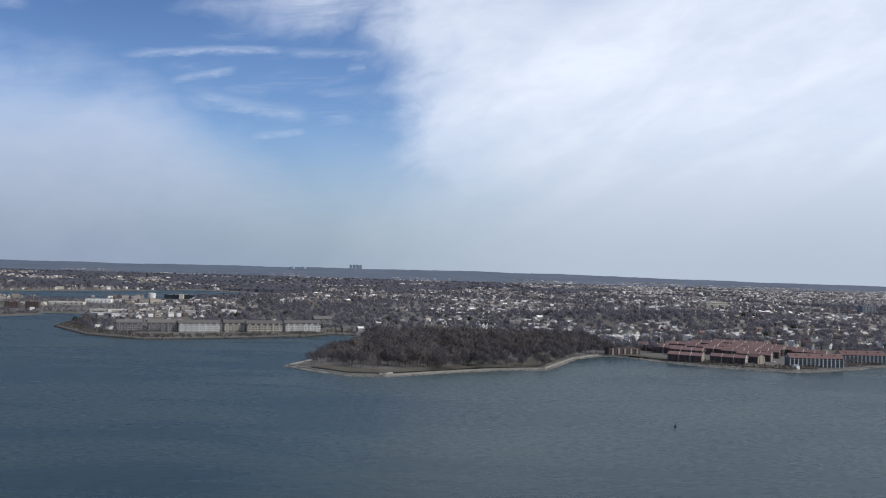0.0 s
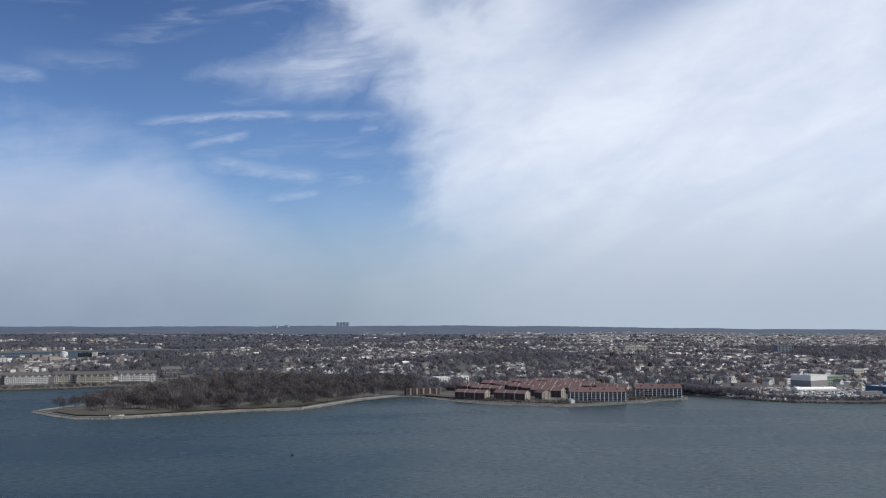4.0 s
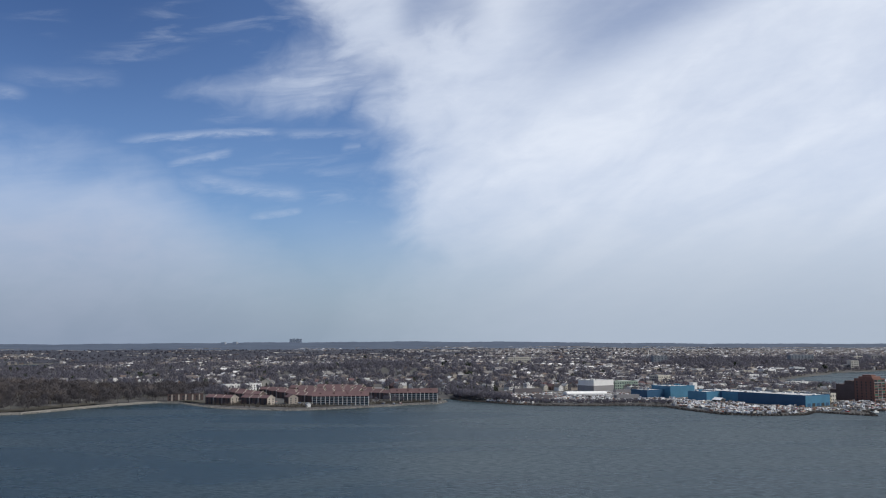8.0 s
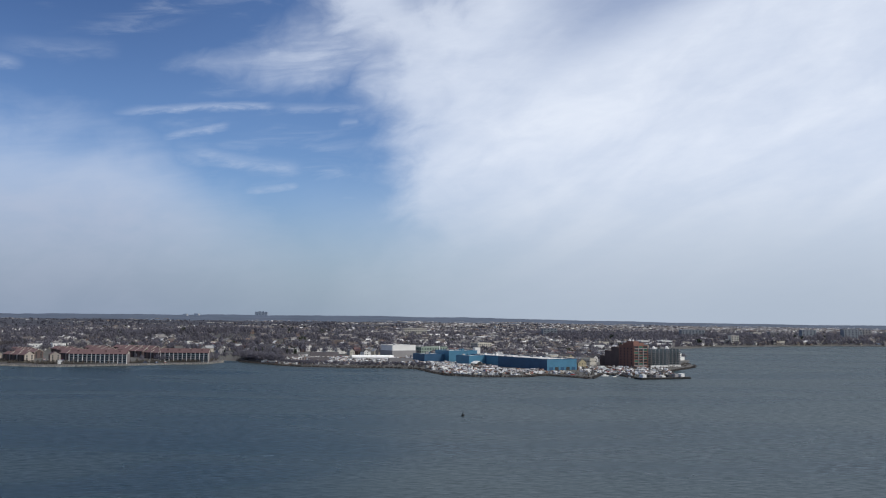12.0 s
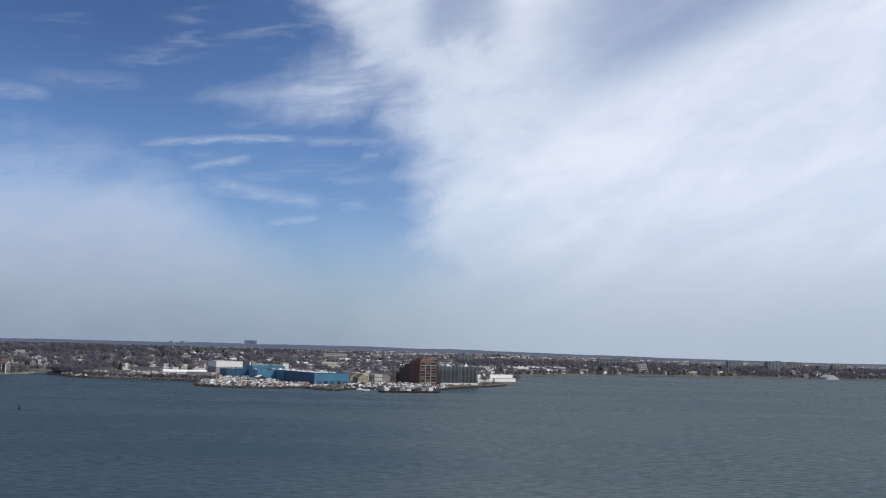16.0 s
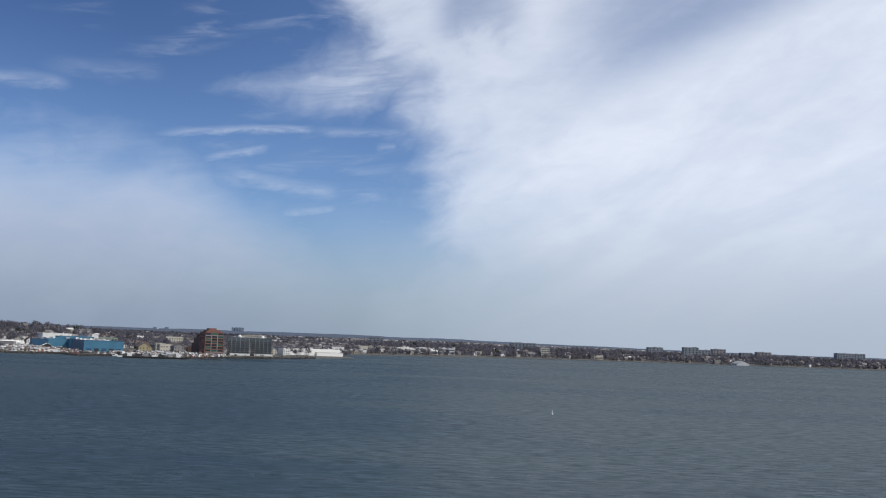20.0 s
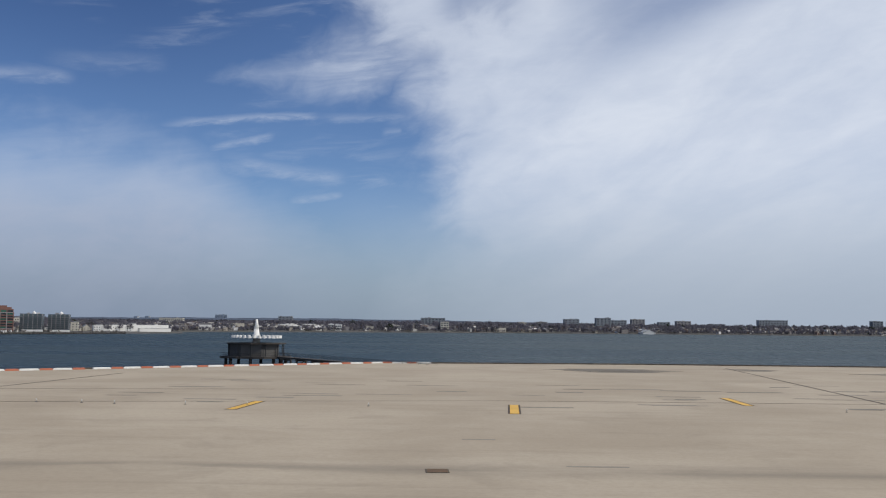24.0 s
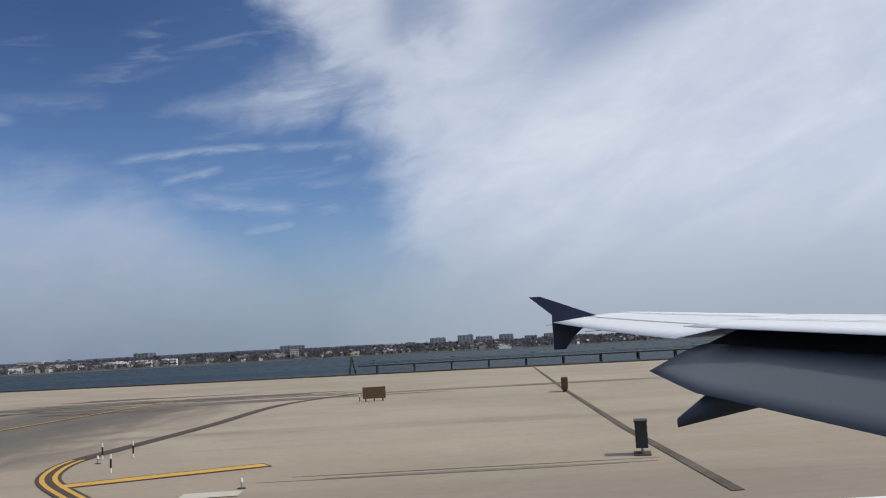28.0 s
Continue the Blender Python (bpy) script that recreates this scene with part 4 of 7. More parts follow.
    spots += [(x, 102 + 0.6 * math.sin(x)) for x in (1603, 1618, 1628.7, 1634, 1638, 1645.8, 1652.6, 1666, 1718, 1731, 1750, 1766, 1780.5, 1795, 1809.5, 1824, 1839, 1853.5)]
    for x, y in spots:
        copy_thing(light, pose(x, y, DECK))
    # tall banded stakes
    stake = thing("marker_stake", "upright marker stake with dark blue and white bands", "stake", pose(1889, 32, DECK), "marker stakes")
    for k, material in enumerate((PAINT_WHITE, BLACK, BLACK, PAINT_WHITE)):
        band = Shape()
        band.tube((0, 0, 0.2 * k), (0, 0, 0.2 * k + 0.2), 0.042)
        part("band", band, material, stake)
    for x, y in ((1899, 49), (1901, 57), (1939, 40), (1938, 46), (1936.5, 46), (1946, 84), (1904, 63)):
        copy_thing(stake, pose(x, y, DECK))
    build_mast()
    build_shelter()
    build_sensor_yard()


def build_mast():
    mast = thing("lattice_mast", "red and white lattice mast with aerials and red lamps", "mast", pose(1845.9, 85.6, DECK))
    tall, wide = 14.6, 0.52
    corners = ((-wide, -wide), (wide, -wide), (wide, wide), (-wide, wide))
    lean = lambda z: 1.0 - 0.35 * z / tall  # noqa: E731
    for x, y in corners:
        for k in range(7):
            band, z0, z1 = Shape(), tall * k / 7, tall * (k + 1) / 7
            band.tube((x * lean(z0), y * lean(z0), z0), (x * lean(z1), y * lean(z1), z1), 0.06, 0.06, 6)
            part("leg_band", band, (MAST_RED, MAST_GREY)[k % 2], mast)
    steps = 17
    for side in range(4):
        (ax, ay), (bx, by) = corners[side], corners[(side + 1) % 4]
        paint = MAST_RED if side % 2 == 0 else MAST_GREY
        for k in range(steps):
            z0, z1 = tall * k / steps, tall * (k + 1) / steps
            a, b = lean(z0), lean(z1)
            brace, strut = Shape(), Shape()
            brace.tube((ax * a, ay * a, z0), (bx * b, by * b, z1), 0.028, sides=4)
            part("diagonal_brace", brace, paint, mast)
            strut.tube((ax * b, ay * b, z1), (bx * b, by * b, z1), 0.028, sides=4)
            part("cross_strut", strut, paint, mast)
    for z in (2.6, 9.6, 13.2):
        for dz in (0.0, 0.45):
            lamp = Shape()
            lamp.tube((-0.75, -0.3, z + dz), (-0.75, -0.3, z + dz + 0.32), 0.20, 0.15, 8)
            held, bracket = part("obstruction_lamp", lamp, PAINT_RED, mast, "red obstruction lamp"), Shape()
            bracket.box(-0.62, -0.3, -0.33, -0.27, z + dz + 0.05, z + dz + 0.11)
            part("bracket", bracket, DARK_METAL, held, "dark steel bracket")
    ladder = Shape()
    for x in (0.12, 0.44):
        ladder.tube((x, -0.62, 0.4), (x * 0.8, -0.40, tall), 0.03, sides=4)
    for k in range(44):
        z = 0.6 + k * 0.32
        y = -0.62 + 0.22 * z / tall
        ladder.tube((0.12 - 0.02 * z / tall, y, z), (0.44 - 0.09 * z / tall, y, z), 0.02, sides=4)
    part("ladder", ladder, PAINT_WHITE, mast, "white ladder")
    arm = Shape()
    arm.box(0.3, 1.35, -0.04, 0.04, 12.2, 12.28)
    arm.box(0.3, 1.35, -0.04, 0.04, 12.55, 12.63)
    part("arm", arm, GREY_METAL, mast)
    for x, z0, z1, r in ((1.30, 11.9, 13.6, 0.06), (1.05, 12.6, 13.5, 0.05), (0.33, 14.6, 15.1, 0.05), (0.05, 14.6, 14.95, 0.05)):
        rod = Shape()
        rod.tube((x, 0, z0), (x, 0, z1), r, sides=6)
        part("aerial", rod, GREY_METAL, mast)
    foot = Shape()
    foot.box(-0.9, 0.9, -0.9, 0.9, 0, 0.12)
    part("footing", foot, SEAM, mast, "dark stained footing")


def build_shelter():
    hut = thing("equipment_shelter", "red and white banded equipment shelter with a dark wall unit", "shelter", pose(1848.9, 86.4, DECK))
    bands = ((0, 1.35, PAINT_RED), (1.35, 2.55, PAINT_WHITE), (2.55, 3.75, PAINT_RED))
    for x0, x1, material in bands:
        panel = Shape()
        panel.box(x0, x1, 0, 2.6, 0.35, 3.25)
        part("wall_panel", panel, material, hut)
    end = Shape()
    end.box(3.75, 3.80, 0.0, 2.6, 0.35, 3.25)
    part("end_wall", end, PAINT_WHITE, hut, "white end wall")
    roof = Shape()
    roof.prism([(-0.08, -0.08), (3.88, -0.08), (3.88, 2.68), (-0.08, 2.68)], 3.25, 3.37, 0.03)
    part("roof", roof, PAINT_WHITE, hut, "white roof rim")
    sill = Shape()
    for x in (0.3, 1.9, 3.5):
        sill.box(x - 0.2, x + 0.2, 0.1, 2.5, 0, 0.35)
    part("skid", sill, BLACK, hut, "dark support blocks")
    unit = Shape()
    unit.box(1.62, 2.05, -0.25, 0.0, 1.55, 2.25)
    part("wall_unit", unit, DARK_METAL, hut, "dark wall unit")
    horn = Shape()
    horn.tube((3.80, 0.3, 2.5), (4.25, 0.2, 2.25), 0.16, 0.34, 10)
    part("vent_hood", horn, PAINT_WHITE, hut, "white vent hood")
    genset = thing("generator", "grey-green generator cabinet beside the shelter", "generator", pose(1847.2, 85.6, DECK))
    for name, dims, material in (("cabinet", (-0.9, 0.9, -0.5, 0.5, 0.35, 1.9), GENSET_GREY), ("frame_base", (-1.0, 1.0, -0.55, 0.55, 0.0, 0.35), BLACK), ("grille", (-0.15, 0.35, -0.54, -0.5, 0.8, 1.5), BLACK)):
        shape = Shape()
        shape.box(*dims)
        part(name, shape, material, genset)
    tank = thing("red_ramp", "red sloping steel hood leaning on the shelter", "hood", pose(1848.2, 85.1, DECK))
    slope = Shape()
    slope.tube((-0.5, 0.1, 1.80), (0.6, 0.1, 1.80), 0.24, sides=10)
    outline = [(0.0, 2.0), (1.0, 2.05), (1.25, 0.35), (0.95, 0.30), (0.45, 1.55), (0.0, 1.6)]
    for y, ring in ((-0.22, outline[::-1]), (0.22, outline)):
        slope.face(*[(x, y, z) for x, z in ring])
    for (ax, az), (bx, bz) in zip(outline, outline[1:] + outline[:1]):
        slope.face((ax, -0.22, az), (ax, 0.22, az), (bx, 0.22, bz), (bx, -0.22, bz))
    slope.tube((1.1, 0, 0), (1.1, 0, 0.4), 0.06, sides=6)
    part("hood", slope, PAINT_RED, tank)


def build_sensor_yard():
    yard = thing("sensor_rack", "low steel pipe rack carrying weather sensors", "sensor rack", pose(1857.1, 88.8, DECK))
    rail = Shape()
    rail.tube((0, 0, 0.30), (7.4, 0, 0.30), 0.07, sides=6)
    rail.tube((0, 0.5, 0.30), (7.4, 0.5, 0.30), 0.05, sides=6)
    part("rail", rail, DARK_METAL, yard)
    for x, tall, material in ((0.1, 2.6, DARK_METAL), (2.0, 3.1, DARK_METAL), (4.4, 1.9, PAINT_WHITE), (7.3, 3.4, PAINT_WHITE), (7.0, 2.2, GREY_METAL)):
        post = Shape()
        post.tube((x, 0.1, 0), (x, 0.1, tall), 0.06, 0.05, 6)
        part("post", post, material, yard)
    for x, z, w, material in ((1.0, 1.5, 0.75, PAINT_WHITE), (1.9, 0.9, 0.3, SIGN_YELLOW), (-0.1, 1.7, 0.2, RUST), (7.45, 1.3, 0.25, RUST), (7.1, 3.3, 0.3, PAINT_WHITE)):
        head = Shape()
        head.box(x - w, x + w, -0.1, 0.1, z - 0.45, z + 0.45) if w > 0.5 else head.box(x - w, x + w, -0.12, 0.12, z - 0.2, z + 0.2)
        part("sensor", head, material, yard)
    bench = thing("barrier_stack", "stacked white and dark barrier boards on the deck", "barrier boards", pose(1857, 108, DECK))
    for k in range(3):
        plank = Shape()
        plank.box(-0.9, 0.9, -0.12, 0.12, 0.3 * k, 0.3 * k + 0.2)
        part("board", plank, PAINT_WHITE if k % 2 == 0 else DARK_METAL, bench)


build_deck()
build_markings()
build_barrier()
build_field_things()


# ---- things in the bay ----
def build_beacon():
    """A round aerial beacon on a timber platform, joined to the deck by a long foot bridge."""
    house = thing("beacon_platform", "dark timber platform house on piles in the bay", "platform", pose(1609.0, 290.0, 0.0))
    base, walls, rim = Shape(), Shape(), Shape()
    base.prism([(11.5 * math.cos(k * math.pi / 4 + 0.39), 8.5 * math.sin(k * math.pi / 4 + 0.39)) for k in range(8)], 2.3, 2.9)
    part("platform_deck", base, TIMBER, house)
    walls.prism([(8.4 * math.cos(k * math.pi / 4 + 0.39), 6.6 * math.sin(k * math.pi / 4 + 0.39)) for k in range(8)][3:8] + [(2.0, 4.0)], 2.9, 6.7)
    part("house_wall", walls, GREY_TIMBER, house, "grey weathered plank wall")
    rim.prism([(9.4 * math.cos(k * math.pi / 6), 7.4 * math.sin(k * math.pi / 6)) for k in range(12)], 6.7, 7.1)
    part("roof", rim, TIMBER, house)
    for k in range(12):
        post, t = Shape(), k * math.pi / 6
        post.tube((8.8 * math.cos(t), 6.9 * math.sin(t), 2.9), (8.8 * math.cos(t), 6.9 * math.sin(t), 6.7), 0.16, sides=6)
        part("post", post, DARK_METAL, house)
    for k in range(8):
        pile, t = Shape(), k * math.pi / 4
        pile.tube((9.5 * math.cos(t), 7 * math.sin(t), -3), (9.5 * math.cos(t), 7 * math.sin(t), 2.3), 0.5, sides=8)
        part("pile", pile, TIMBER, house)
    for z in (3.4, 3.9):
        rail = Shape()
        for k in range(12):
            a, b = k * math.pi / 6, (k + 1) * math.pi / 6
            rail.tube((11 * math.cos(a), 8.2 * math.sin(a), z), (11 * math.cos(b), 8.2 * math.sin(b), z), 0.05, sides=4)
        part("handrail", rail, DARK_METAL, house)
    dish = thing("aerial_beacon", "white cone beacon with a ring of white aerial drums", "beacon", pose(1609.0, 290.0, 7.1))
    cone, cap, ring = Shape(), Shape(), Shape()
    cone.tube((0, 0, 0), (0, 0, 4.2), 1.25, 0.8, 20)
    part("cone", cone, WHITE_WALL, dish, smooth=True)
    cap.tube((0, 0, 4.2), (0, 0, 7.4), 0.8, 0.3, 20)
    part("cone_top", cap, WHITE_WALL, dish, smooth=True)
    ring.prism([(7.6 * math.cos(k * math.pi / 16), 6.6 * math.sin(k * math.pi / 16)) for k in range(32)], 1.55, 1.75)
    part("counterpoise", ring, WHITE_WALL, dish)
    for k in range(30):
        drum, t = Shape(), k * math.pi / 15
        drum.tube((7.5 * math.cos(t), 6.5 * math.sin(t), 1.45), (7.5 * math.cos(t), 6.5 * math.sin(t), 2.35), 0.55, 0.48, 10)
        part("aerial_drum", drum, WHITE_WALL, dish)
    build_bridge("foot_bridge", "long dark timber foot bridge on paired piles", (1617, 287), (1668, 214), 3.0, 8, 1.4)


def build_bridge(name, label, start, end, top, bays, wide):
    length, turn = math.hypot(end[0] - start[0], end[1] - start[1]), math.degrees(math.atan2(end[1] - start[1], end[0] - start[0]))
    span = thing(name, label, "pier", pose(start[0], start[1], 0, 0, 0, turn))
    walk_way = Shape()
    walk_way.box(0, length, -wide, wide, top - 0.5, top)
    part("walkway", walk_way, TIMBER, span)
    for y in (-wide, wide):
        for z in (0.55, 1.05):
            rail = Shape()
            rail.tube((0, y, top + z), (length, y, top + z), 0.05, sides=4)
            part("handrail", rail, DARK_METAL, span)
        posts = Shape()
        for k in range(bays * 3 + 1):
            posts.tube((length * k / (bays * 3), y, top), (length * k / (bays * 3), y, top + 1.05), 0.05, sides=4)
        part("rail_posts", posts, DARK_METAL, span)
    for k in range(bays):
        x = length * (k + 0.5) / bays
        for y in (-wide, wide):
            pile = Shape()
            pile.tube((x, y * 1.3, -3), (x, y, top - 0.4), 0.34, sides=8)
            part("pile", pile, TIMBER, span)
        cross = Shape()
        cross.tube((x, -wide * 1.2, 0.4), (x, wide, top - 0.6), 0.14, sides=6)
        cross.box(x - 0.3, x + 0.3, -wide - 0.5, wide + 0.5, top - 0.9, top - 0.5)
        part("cross_brace", cross, TIMBER, span)
    return span


def build_buoys():
    for x, y, name in ((174, 656, "buoy"), (869, 560, "buoy"), (1437, 358, "mooring_float")):
        float_ = thing(name, "small dark buoy floating in the bay" if name == "buoy" else "small white mooring float on the water", "buoy", pose(x, y, 0))
        can, top = Shape(), Shape()
        low = 1.0 if name == "buoy" else 0.45
        can.tube((0, 0, -0.6), (0, 0, low), 0.95 * low + 0.1, 0.75 * low + 0.1, 10)
        top.tube((0, 0, low), (0.12, 0, 3.0 * low), 0.34 * low, 0.14, 6)
        part("can", can, BLACK if name == "buoy" else WHITE_WALL, float_)
        part("topmark", top, BLACK if name == "buoy" else WHITE_WALL, float_)


build_beacon()
light_pier = build_bridge("light_pier", "long approach light pier standing in the bay", (1922, 372), (2250, 365), 3.2, 22, 1.6)
for k in range(10):
    lamp = Shape()
    lamp.tube((6 + 32 * k, 0, 3.2), (6 + 32 * k, 0, 4.9), 0.09, 0.07, 6)
    lamp.box(5.2 + 32 * k, 6.8 + 32 * k, -0.12, 0.12, 4.9, 5.1)
    part("approach_light", lamp, DARK_METAL, light_pier)
tripod = Shape()
for a in range(3):
    tripod.tube((-3 + 2.4 * math.cos(a * 2.1), 2.4 * math.sin(a * 2.1), -3), (-2.6, 0, 7.0), 0.35, 0.3, 6)
part("dolphin", tripod, TIMBER, light_pier, "leaning mooring piles at the pier head")
build_buoys()

# ---- the town ----
GRID = 31.0  # degrees by which the streets lie across the flight


def stand(x, y, turn=0.0):
    return pose(x, y, float(land_height(np.array([x]), np.array([y]))[0]) - 0.15, 0, 0, turn)


PANES = {}


def pane_mesh(w, h, material):
    key = (round(w, 2), round(h, 2), material.name)
    if key not in PANES:
        shape = Shape()
        shape.box(-w / 2, w / 2, -0.10, 0.02, -h / 2, h / 2)
        PANES[key] = shape.mesh("window", material)
    return PANES[key]


def add_windows(owner, wide, deep, storeys, rise, base, cols, size, material=None, sides=("front", "right", "left"), name="window"):
    """Windows as pieces of their own on the faces of a block that is wide along x and deep along y."""
    mesh = pane_mesh(size[0], size[1], material or GLASS)
    for side in sides:
        run = wide if side in ("front", "back") else deep
        count = cols if side in ("front", "back") else max(1, round(cols * deep / wide))
        for row in range(storeys):
            for k in range(count):
                ob = new(name, mesh)
                ob.parent = owner
                a, z = -run / 2 + run * (k + 0.5) / count, base + rise * (row + 0.5)
                ob.matrix_basis = {"front": pose(a, -deep / 2, z), "right": pose(wide / 2, a, z, 0, 0, 90), "left": pose(-wide / 2, -a, z, 0, 0, -90)}[side]


def block(name, label, category, x, y, wide, deep, tall, turn, wall, roof, storeys=0, cols=6, size=(1.4, 1.5), group="", sides=("front", "right", "left"), extras=True, glass=None):
    """A flat-roofed building with parapet, roof plant and windows."""
    ob = thing(name, label, category, stand(x, y, turn), group)
    body, cap, inner = Shape(), Shape(), Shape()
    body.box(-wide / 2, wide / 2, -deep / 2, deep / 2, -1.5, tall)
    part("wall", body, wall, ob)
    t = 0.45
    for x0, x1, y0, y1 in ((-wide / 2 - 0.1, wide / 2 + 0.1, -deep / 2 - 0.1, -deep / 2 + t), (-wide / 2 - 0.1, wide / 2 + 0.1, deep / 2 - t, deep / 2 + 0.1),
                           (-wide / 2 - 0.1, -wide / 2 + t, -deep / 2 + t, deep / 2 - t), (wide / 2 - t, wide / 2 + 0.1, -deep / 2 + t, deep / 2 - t)):
        cap.box(x0, x1, y0, y1, tall, tall + 0.7)
    part("parapet", cap, wall, ob)
    inner.box(-wide / 2 + t, wide / 2 - t, -deep / 2 + t, deep / 2 - t, tall + 0.004, tall + 0.12)
    part("roof", inner, roof, ob)
    if extras:
        rng = random.Random(round(x * 7 + y))
        for _ in range(2 if wide < 30 else 4):
            plant = Shape()
            px, py, s = rng.uniform(-wide / 2 + 3, wide / 2 - 3), rng.uniform(-deep / 4, deep / 4), rng.uniform(1.0, 2.2)
            plant.box(px - s, px + s, py - s * 0.7, py + s * 0.7, tall + 0.12, tall + 0.12 + s * 1.2)
            part("roof_plant", plant, rng.choice((GREY_METAL, FLAT_ROOF, wall)), ob)
    if storeys:
        add_windows(ob, wide, deep, storeys, (tall - 1.0) / storeys, 0.5, cols, size, glass, sides)
    return ob


def gabled(name, label, category, x, y, wide, deep, eave, ridge, turn, wall, roof, storeys=2, cols=3, size=(1.1, 1.4), group="", end_wall=None, chimney=True, sides=("front", "right", "left")):
    """A pitched-roof building, ridge along its depth."""
    ob = thing(name, label, category, stand(x, y, turn), group)
    body = Shape()
    body.box(-wide / 2, wide / 2, -deep / 2, deep / 2, -1.5, eave)
    part("wall", body, wall, ob)
    for s in (-1, 1):
        end, yy = Shape(), s * deep / 2
        inner = yy - s * 0.25
        k = [(-wide / 2, eave), (wide / 2, eave), (0, ridge)]
        low = -1.5 if end_wall else eave
        outline = [(-wide / 2, low), (wide / 2, low)] + k[1:] + k[:1] if end_wall else k
        a, b = (yy + s * 0.06, inner)
        end.face(*[(px, a, pz) for px, pz in (outline if s < 0 else outline[::-1])])
        end.face(*[(px, b, pz) for px, pz in (outline[::-1] if s < 0 else outline)])
        part("gable_wall", end, end_wall or wall, ob)
    top = Shape()
    top.gable(wide, deep, eave, ridge)
    part("roof", top, roof, ob)
    if chimney:
        stack = Shape()
        stack.box(wide * 0.2, wide * 0.2 + 0.8, deep * 0.2, deep * 0.2 + 0.8, eave, ridge + 0.9)
        chimney_, pot = part("chimney", stack, ORANGE_BRICK, ob), Shape()
        pot.tube((wide * 0.2 + 0.4, deep * 0.2 + 0.4, ridge + 0.9), (wide * 0.2 + 0.4, deep * 0.2 + 0.4, ridge + 1.3), 0.18, 0.14, 6)
        part("chimney_pot", pot, RUST, chimney_)
    if storeys:
        add_windows(ob, wide + (0.14 if end_wall else 0), deep + 0.14, storeys, (eave - 0.6) / storeys, 0.4, cols, size, None, sides)
    return ob


def build_red_roofs():
    kinds = []
    # the dark brick of the long sides also carries their shade; sunlit gables are beige
    for end, label in ((BEIGE, "brick apartment house with shade-darkened sides, a red pitched roof and beige gable"), (DARK_BRICK, "shade-darkened brick apartment house under a red pitched roof")):
        home = gabled("apartment_house", label, "apartment house", 300, 1192, 13, 42, 8.2, 11.4, 58, DARK_BRICK, RED_ROOF, 3, 2, (1.7, 1.6), "red-roofed apartments", end, False, ("front", "left"))
        for side in (-1, 1):
            rake = Shape()
            rake.tube((side * 7.0, -21.5, 7.8), (0, -21.5, 11.9), 0.26, sides=4)
            part("rake_trim", rake, CREAM, home, "pale roof edge trim")
        for k in (1, 2):
            stair = Shape()
            stair.box(-7.1, -6.4, -21 + 14 * k - 0.5, -21 + 14 * k + 0.5, -1.0, 8.3)
            part("party_wall", stair, GREY_SIDING, home, "pale party wall")
            parapet = Shape()
            parapet.tube((-6.9, -21 + 14 * k, 8.2), (0, -21 + 14 * k, 12.0), 0.24, sides=4)
            part("roof_parapet", parapet, CREAM, home, "pale raised roof seam")
        kinds.append(home)
    # terraces by the place of their front gable; the pale gables first
    across, up = -math.sin(radians(58)), math.cos(radians(58))
    ends = ((376, 1102, 0), (329, 1120, 0), (424, 1150, 0), (514, 1200, 0), (416, 1186, 1), (400, 1214, 1), (384, 1242, 1), (366, 1268, 1), (452, 1198, 1), (436, 1228, 1), (420, 1258, 1), (404, 1288, 1),
            (472, 1238, 1), (456, 1268, 1), (440, 1298, 1), (502, 1232, 1), (486, 1262, 1), (470, 1292, 1), (350, 1190, 1), (334, 1218, 1), (318, 1246, 1))
    seen = set()
    for x, y, kind in ends:
        m = stand(x + across * 21, y + up * 21, 58)
        if kind in seen:
            copy_thing(kinds[kind], m)
        else:
            kinds[kind].matrix_basis = m
            seen.add(kind)
    gabled("apartment_house", "small beige apartment house with a red roof at the water", "apartment house", 396, 1126, 12, 16, 8.0, 11.4, 28, DARK_BRICK, RED_ROOF, 3, 2, (1.3, 1.5), "red-roofed apartments", BEIGE, False)
    low = block("apartment_row", "low brown brick apartment row with beige stair towers", "apartment house", 248, 1204, 44, 14, 8.0, 12, DARK_BRICK, RED_ROOF, 2, 8, (1.6, 1.6), extras=False)
    for k in range(5):
        tower = Shape()
        tower.box(-17.5 + 8.5 * k, -15.5 + 8.5 * k, -7.8, -7.0, -1.0, 8.3)
        part("stair_tower", tower, BEIGE, low)
    for x, y, wide in ((458, 1104, 66), (543, 1166, 58)):
        hall = thing("balcony_apartments", "long apartment block with glazed balconies under a red roof", "apartment house", stand(x, y, 4), "balcony apartments")
        body, roof = Shape(), Shape()
        body.box(-wide / 2, wide / 2, -6.5, 8, -1.5, 10.8)
        part("wall", body, MAUVE_WALL, hall)
        roof.gable(16.5, wide, 10.8, 15.6, 0.7)
        roof.turn_to(pose(0, 0.7, 0, 0, 0, 90))
        part("roof", roof, RED_ROOF, hall)
        for s in (-1, 1):
            end = Shape()
            pts = [(s * wide / 2, -7.5, 10.8), (s * wide / 2, 8.9, 10.8), (s * wide / 2, 0.7, 15.6)]
            end.face(*(pts if s > 0 else pts[::-1]))
            end.face(*[(a - s * 0.3, b, c) for a, b, c in (pts[::-1] if s > 0 else pts)])
            part("gable_wall", end, BEIGE, hall)
        bays = int(wide / 5)
        for k in range(bays + 1):
            fin = Shape()
            px = -wide / 2 + wide * k / bays
            fin.box(px - 0.26, px + 0.26, -8.0, -6.5, -1.5, 10.8)
            part("balcony_wall", fin, WHITE_WALL, hall, "pale balcony party wall")
        pane, rail = pane_mesh(wide / bays - 1.2, 2.3, DARK_GLASS), pane_mesh(wide / bays - 0.8, 0.8, BALCONY_BLUE)
